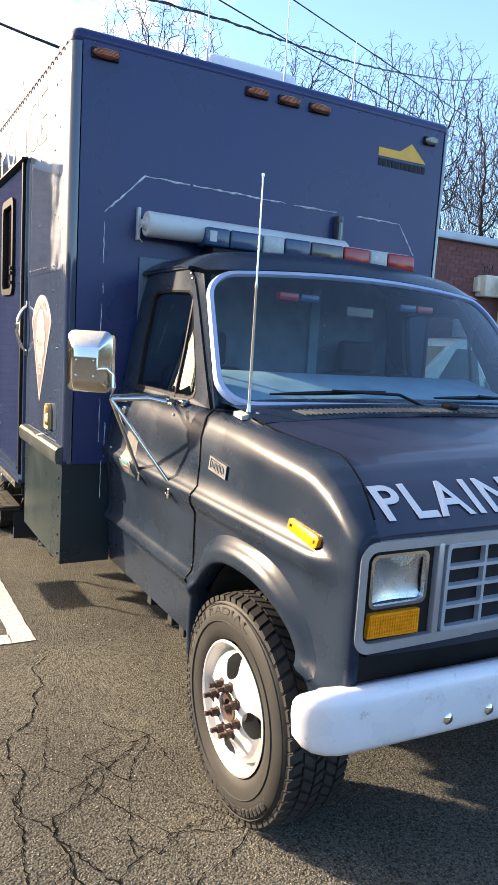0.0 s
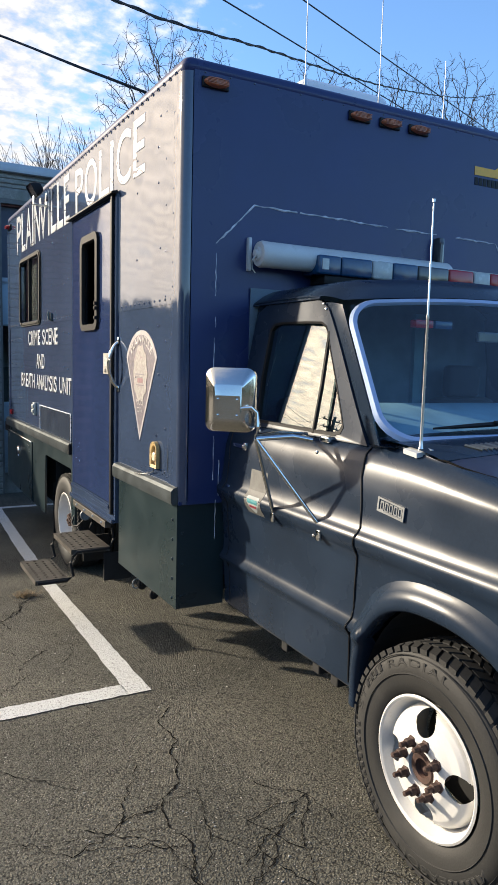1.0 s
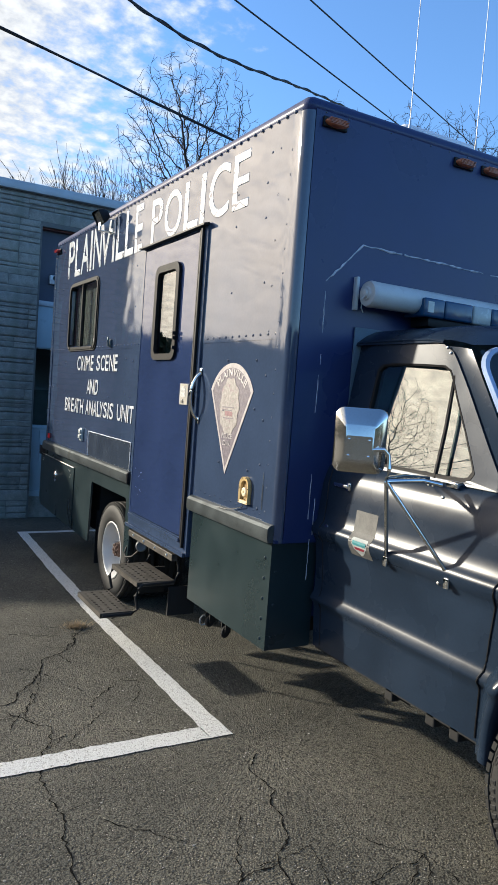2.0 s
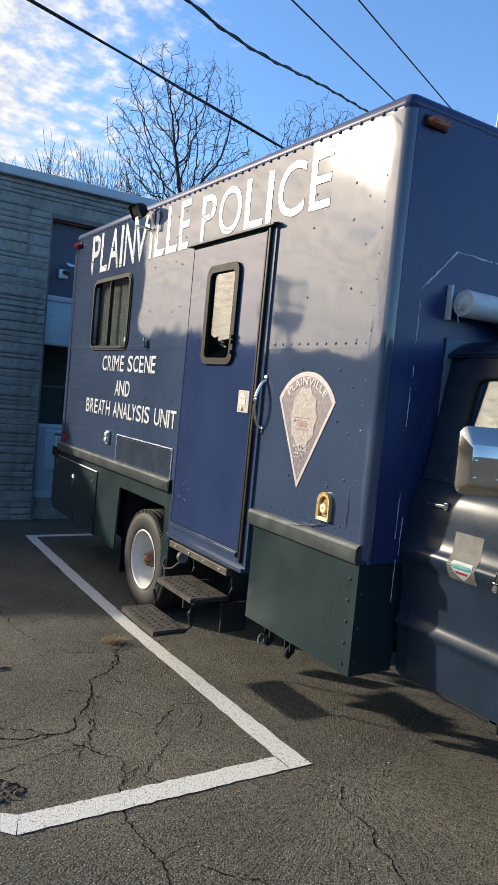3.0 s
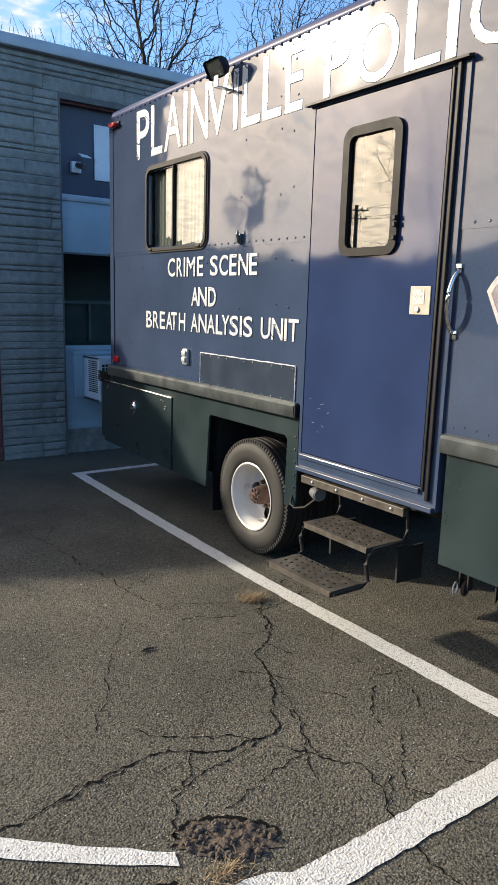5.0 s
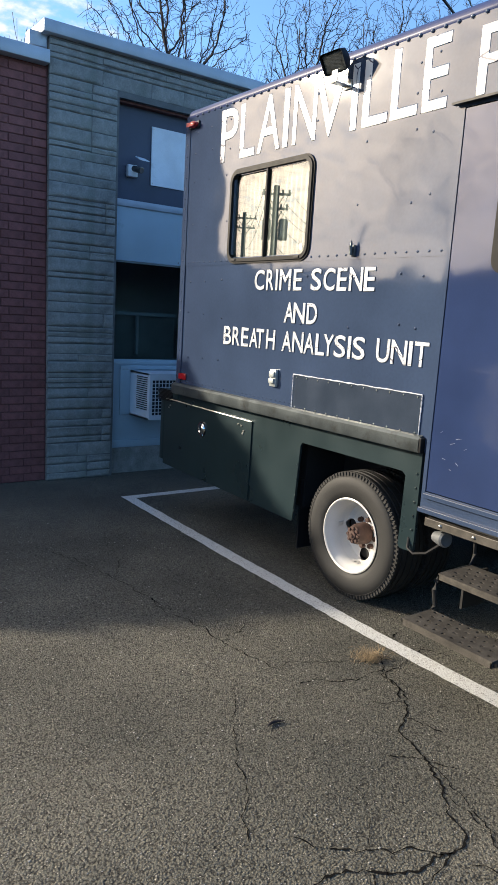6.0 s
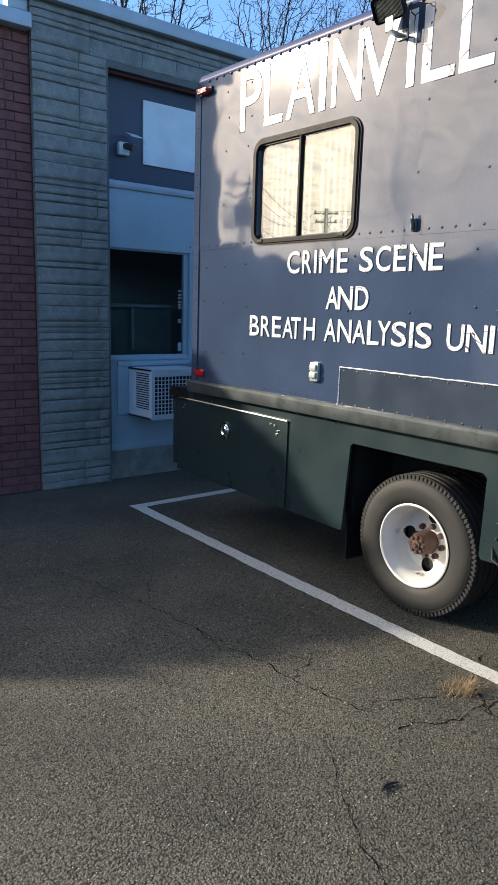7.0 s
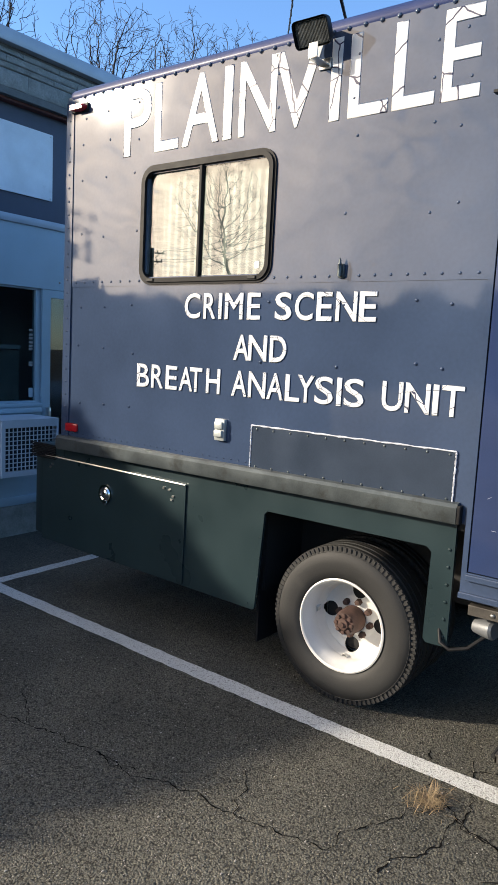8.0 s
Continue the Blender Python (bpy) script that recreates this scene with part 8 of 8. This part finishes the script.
def brushwood(x0, x1, y0, y1, tops, count, seed):
    """A thicket of thin leafless shoots, each with a few side twigs."""
    r = random.Random(seed)
    bm = B()
    for _ in range(count):
        x, y = r.uniform(x0, x1), r.uniform(y0, y1)
        top = float(np.interp(x, (0, 3, 6, 9, 13, 20), tops)) * (0.94 + 0.10 * noise.noise((x * 0.9, seed, 0.0))) * r.uniform(0.78, 1.03)
        p, d = Vector((x, y, 0.0)), Vector((r.gauss(0, 0.03), r.gauss(0, 0.03), 1))
        pts = [p, Vector((x, y, top * 0.55)) + Vector((r.gauss(0, 0.15), 0, 0))]
        for k in range(5):
            d = (d + Vector((r.gauss(0, 0.16), r.gauss(0, 0.16), 0))).normalized()
            pts.append(pts[-1] + d * top * 0.09)
        tube(bm, pts, 0.012, 3, caps=False, radii=[0.02, 0.014, 0.010, 0.009, 0.008, 0.007, 0.006])
        for q in pts[2:-1]:
            for side in (-1, 1):
                if r.random() < 0.8:
                    a = q + Vector((side * r.uniform(0.12, 0.4), r.uniform(-0.2, 0.2), r.uniform(0.2, 0.5)))
                    tube(bm, [q, (q + a) / 2 + Vector((side * 0.05, 0, -0.02)), a], 0.006, 3, caps=False, radii=[0.007, 0.006, 0.005])
    return lone("brushwood", bm, BARK, "thicket of thin leafless shoots behind the building", "brushwood", "stuff")


brushwood(-1.0, 26.0, 20.5, 24.5, (8.6, 9.3, 10.8, 10.9, 11.8, 12.2), 1300, 5)


def cable(a, b, sag, r, name="overhead_cable", twist=0):
    a, b = Vector(a), Vector(b)
    bm = B()
    n = 60
    pts = [a + (b - a) * k / n - Vector((0, 0, sag * 4 * (k / n) * (1 - k / n))) for k in range(n + 1)]
    tube(bm, pts, r, 6)
    if twist:
        m = 420
        pts = []
        for k in range(m + 1):
            t = k / m
            p = a + (b - a) * t - Vector((0, 0, sag * 4 * t * (1 - t)))
            pts.append(p + Vector((0, math.cos(t * twist), math.sin(t * twist))) * r * 1.6)
        tube(bm, pts, r * 0.7, 5)
    return lone(name, bm, CABLE, "dark overhead cable slung across the lot", "cable", group="overhead cables")


def strung(pts, r, twist=0.0):
    """A cable through a few points, smoothed."""
    pts = [Vector(p) for p in pts]
    out = []
    for i in range(len(pts) - 1):
        p0, p1, p2, p3 = pts[max(0, i - 1)], pts[i], pts[i + 1], pts[min(len(pts) - 1, i + 2)]
        for k in range(40):
            t = k / 40
            out.append(0.5 * (2 * p1 + (p2 - p0) * t + (2 * p0 - 5 * p1 + 4 * p2 - p3) * t * t + (3 * p1 - p0 - 3 * p2 + p3) * t ** 3))
    out.append(pts[-1])
    bm = B()
    tube(bm, out, r, 6)
    if twist:
        s, wound = 0.0, []
        for a, b in zip(out, out[1:]):
            for k in range(6):
                s += (b - a).length / 6
                wound.append(a + (b - a) * k / 6 + Vector((0, math.cos(s * twist), math.sin(s * twist))) * r * 1.3)
        tube(bm, wound, r * 0.75, 5)
    return lone("overhead_cable", bm, CABLE, "dark overhead cable slung across the lot", "cable", group="overhead cables")


strung([(-8.43, -0.75, 4.50), (-3.0, 1.67, 4.10), (0.0, 3.01, 4.165), (1.71, 3.77, 4.235), (9.85, 7.39, 4.55)], 0.009, 1.1)
strung([(-9.0, -4.2, 5.60), (-4.0, -0.3, 4.60), (0.05, 2.82, 4.74), (3.53, 5.35, 5.775), (8.39, 8.88, 7.405), (14.86, 13.58, 9.91), (20.5, 17.7, 12.4)], 0.011, 9)
strung([(-7.9, -2.2, 4.40), (-3.5, 0.13, 4.40), (0.68, 2.34, 4.775), (4.65, 4.45, 5.145), (11.5, 8.10, 5.80)], 0.007)
strung([(-7.77, -2.43, 4.60), (-3.4, -0.1, 4.66), (1.50, 2.50, 5.10), (7.50, 5.69, 5.70), (15.2, 9.77, 6.45)], 0.007)


# utility poles, wires and trees across the lot, seen mirrored in the windows
def utility_pole(x, y, top, arm, drums):
    pole = thing("utility_pole", (x, y, 0), "wooden utility pole with crossarms and wires", "utility pole", "utility poles")
    bm = B()
    tube(bm, [(x, y, -0.2), (x, y, top)], 0.15, 12, radii=[0.18, 0.13])
    part("post", bm, POLE, pole)
    ax = Vector((0.77, 0.64, 0))
    for z, w in ((top - 0.35, arm), (top - 0.95, arm * 0.85)):
        bm = B()
        c = Vector((x, y, z))
        tube(bm, [c - ax * w, c + ax * w], 0.06, 6)
        for t in (-0.9, -0.45, 0.45, 0.9):
            tube(bm, [c + ax * w * t, c + ax * w * t + Vector((0, 0, 0.2))], 0.04, 6)
        for s in (-1, 1):
            tube(bm, [c + ax * w * 0.6 * s, c - Vector((0, 0, 0.6))], 0.02, 5)
        part("crossarm", bm, POLE, pole)
    for s in (-1, 1) if drums else ():
        bm = B()
        lathe(bm, Vector((x, y, top - 2.25)) + ax * 0.36 * s, (0, 0, 1), [(0, 0), (0.20, 0), (0.21, 0.05), (0.21, 0.8), (0.15, 0.88), (0, 0.9)], 18)
        part("transformer", bm, SMOKE, pole, smooth=40)


POLES = [(-16.5, 25.2, 7.45, 0.62, True), (-35.2, 39.0, 9.2, 0.9, False), (-24.5, 39.1, 8.6, 0.8, False), (-18.0, 6.0, 9.6, 1.1, True)]
for x, y, top, arm, drums in POLES:
    utility_pole(x, y, top, arm, drums)
for a, b in ((1, 3), (0, 2), (1, 0)):
    for t, dz, sag in ((-0.9, 0.2, 1.3), (0.9, 0.2, 1.5), (-0.8, 0.8, 1.1), (0.8, 0.8, 1.7), (0.0, 2.4, 1.6), (0.0, 3.1, 1.4)):
        pa, pb = POLES[a], POLES[b]
        cable((pa[0] + 0.77 * t * pa[3], pa[1] + 0.64 * t * pa[3], pa[2] - dz), (pb[0] + 0.77 * t * pb[3], pb[1] + 0.64 * t * pb[3], pb[2] - dz), sag, 0.012)
crowned_tree(-30.0, 27.3, (-30.0, 28.3, 10.2), (3.0, 2.7, 3.7), 71, 6.0, 1100, 0.22)


def leafy(name, x0, x1, y0, y1, h, n, seed, label, size=0.10, steps=()):
    r = random.Random(seed)
    bm = B()
    for _ in range(n):
        x, y = r.uniform(x0, x1), r.uniform(y0, y1)
        top = float(np.interp(x, steps[0], steps[1]) if steps else h) * (0.86 + 0.16 * noise.noise((x * 0.9, y * 0.9, seed)) + 0.08 * noise.noise((x * 3, y * 3, seed)))
        z = top * (1 - r.random() ** (1.25 if steps else 2.2))
        c = Vector((x, y, z))
        u = Vector((r.gauss(0, 1), r.gauss(0, 1), r.gauss(0, 1))).normalized()
        w = u.orthogonal().normalized()
        s = size * r.uniform(0.6, 1.5)
        bm.faces.new([bm.verts.new(c + q) for q in (u * s, w * s * 0.6, -u * s, -w * s * 0.6)])
    return lone(name, bm, LEAF, label, "hedge", "stuff")


# unseen leaf mass, added to cast the soft shade on the asphalt by the truck
leafy("hedge", -6.6, -1.55, 6.5, 7.4, 2.5, 17000, 3, "unseen evergreen hedge added to shade the ground beside the building", 0.11, ((-6.6, -4.7, -3.5, -2.5, -1.5), (1.85, 1.90, 2.15, 2.45, 2.55)))
leafy("far_shrubs", -60, -52, -40, 75, 7.8, 20000, 9, "dark line of shrubs and trees across the road", 0.8)
leafy("far_shrubs", -60, 40, -62, -50, 6.0, 16000, 10, "dark line of shrubs behind the lot", 0.8)
leafy("far_shrubs", -45, 70, 46, 54, 6.5, 14000, 11, "dark line of woods behind the buildings", 0.8)
leafy("far_shrubs", 52, 60, -50, 50, 6.0, 9000, 13, "dark line of woods past the lot", 0.8)


# ---- bricks and stones, the many small pieces ----
def brick_mesh(name, w, d, h, mat, rough=0.0, seed=0):
    r = random.Random(seed)
    bm = B()
    box(bm, (0, -d, 0), (w, 0.0, h), 0.004, 1)
    if rough:
        for v in bm.verts:
            if v.co.y < -d * 0.5:
                v.co.y += r.uniform(-rough, rough)
                v.co.z += r.uniform(-rough, rough) * 0.4
    return link_mesh(name, bm, mat)


def split_stone(w, d, h, seed):
    """A long block with an uneven split face and ragged edges."""
    r = random.Random(seed)
    bm = B()
    us, vs = [0, 0.1, 0.3, 0.5, 0.7, 0.9, 1], [0, 0.16, 0.42, 0.7, 0.88, 1]
    rows = []
    for j, v in enumerate(vs):
        row, ledge = [], r.uniform(-0.007, 0.003)
        for i, u in enumerate(us):
            rim = i in (0, len(us) - 1) or j in (0, len(vs) - 1)
            row.append((w * u, -d + (r.uniform(0.003, 0.009) if rim else ledge + r.uniform(-0.002, 0.002)), h * v + (r.uniform(-0.003, 0.001) if rim else r.uniform(-0.004, 0.004))))
        rows.append(row)
    grid(bm, rows)
    ends = [rows[0], rows[-1]]
    for e in ends:
        grid(bm, [e, [(p[0], 0.0, p[2]) for p in e]])
    for i in (0, -1):
        grid(bm, [[q[i] for q in rows], [(q[i][0], 0.0, q[i][2]) for q in rows]])
    bmesh.ops.remove_doubles(bm, verts=bm.verts, dist=0.0002)
    return link_mesh("stone", bm, STONE, 70)


def piece(name, me, parent, at):
    ob = new(name, me)
    ob.parent = parent
    ob.location = at
    return ob


# the wall's own object stands at the origin, so its pieces take world places
course, length, joint = 0.0735, 0.205, 0.0075
whole = [brick_mesh("brick", length - joint, 0.072, course - joint, BRICK, 0.002, k) for k in range(5)]
half = [brick_mesh("brick", length / 2 - joint, 0.072, course - joint, BRICK, 0.002, 9 + k) for k in range(3)]
cut = [brick_mesh("brick", length * 0.65 - joint, 0.072, course - joint, BRICK, 0.002, 19 + k) for k in range(3)]
rest = B()
for c in range(50):
    z = 0.006 + c * course
    x, n = -0.463, 0
    first = cut if c % 2 else whole
    while x > -1.40:
        pick = first if n == 0 else whole
        me = rng.choice(pick)
        w = length * (0.65 if pick is cut else 1.0)
        x -= w
        y = FY + 0.060 + rng.uniform(-0.002, 0.002) + 0.062
        if n < 6 and x > -1.40:
            piece("brick", me, wall_south, (x, y, z))
        n += 1
for c in range(50):
    z = 0.006 + c * course
    x = 4.35 + (length / 2 if c % 2 else 0)
    while x < 13.0:
        if not (9.3 < x < 12.5 and 2.4 < z < 3.0) and not (x > 10.05 and z < 2.75 and x < 12.5):
            y = FY + 0.055 + rng.uniform(-0.002, 0.002)
            box(rest, (x, y, z), (x + length - joint, y + 0.03, z + course - joint))
        x += length
part_rest = new("brick_field", link_mesh("brick_field", rest, BRICK))
part_rest.parent = wall_south
tagged(part_rest, "rows of red brick", kind="stuff")

# grey stones in uneven courses: long low blocks, now and then a taller one
stones = {}


def stone(w, h, x, z, y):
    key = (round(w / 0.05), round(h / 0.012), rng.randrange(3))
    if key not in stones:
        stones[key] = split_stone(key[0] * 0.05 - 0.004, 0.05, key[1] * 0.012 - 0.007, key[0] * 31 + key[1] * 7 + key[2])
    return piece("stone", stones[key], pier, (x, y, z))


z, count = 0.004, 0
while z < 3.92:
    h = rng.choice((0.048, 0.060, 0.072, 0.084, 0.096, 0.108, 0.132))
    h = min(h, 3.945 - z)
    h = round(h / 0.012) * 0.012
    if h < 0.024:
        break
    x, end = -0.463, 0.207 if z < 3.582 else 1.764
    while end - x > 0.02:
        w = rng.choice((0.30, 0.40, 0.55, 0.65, 0.65)) if z < 3.582 else rng.choice((0.35, 0.5, 0.65, 0.8))
        if end - x - w < 0.12:
            w = end - x
        w = max(0.05, round(w / 0.05) * 0.05)
        if count < 300:
            stone(w, h, x, z, FY + 0.048 + rng.uniform(-0.004, 0.004))
            count += 1
        x += w
    z += h
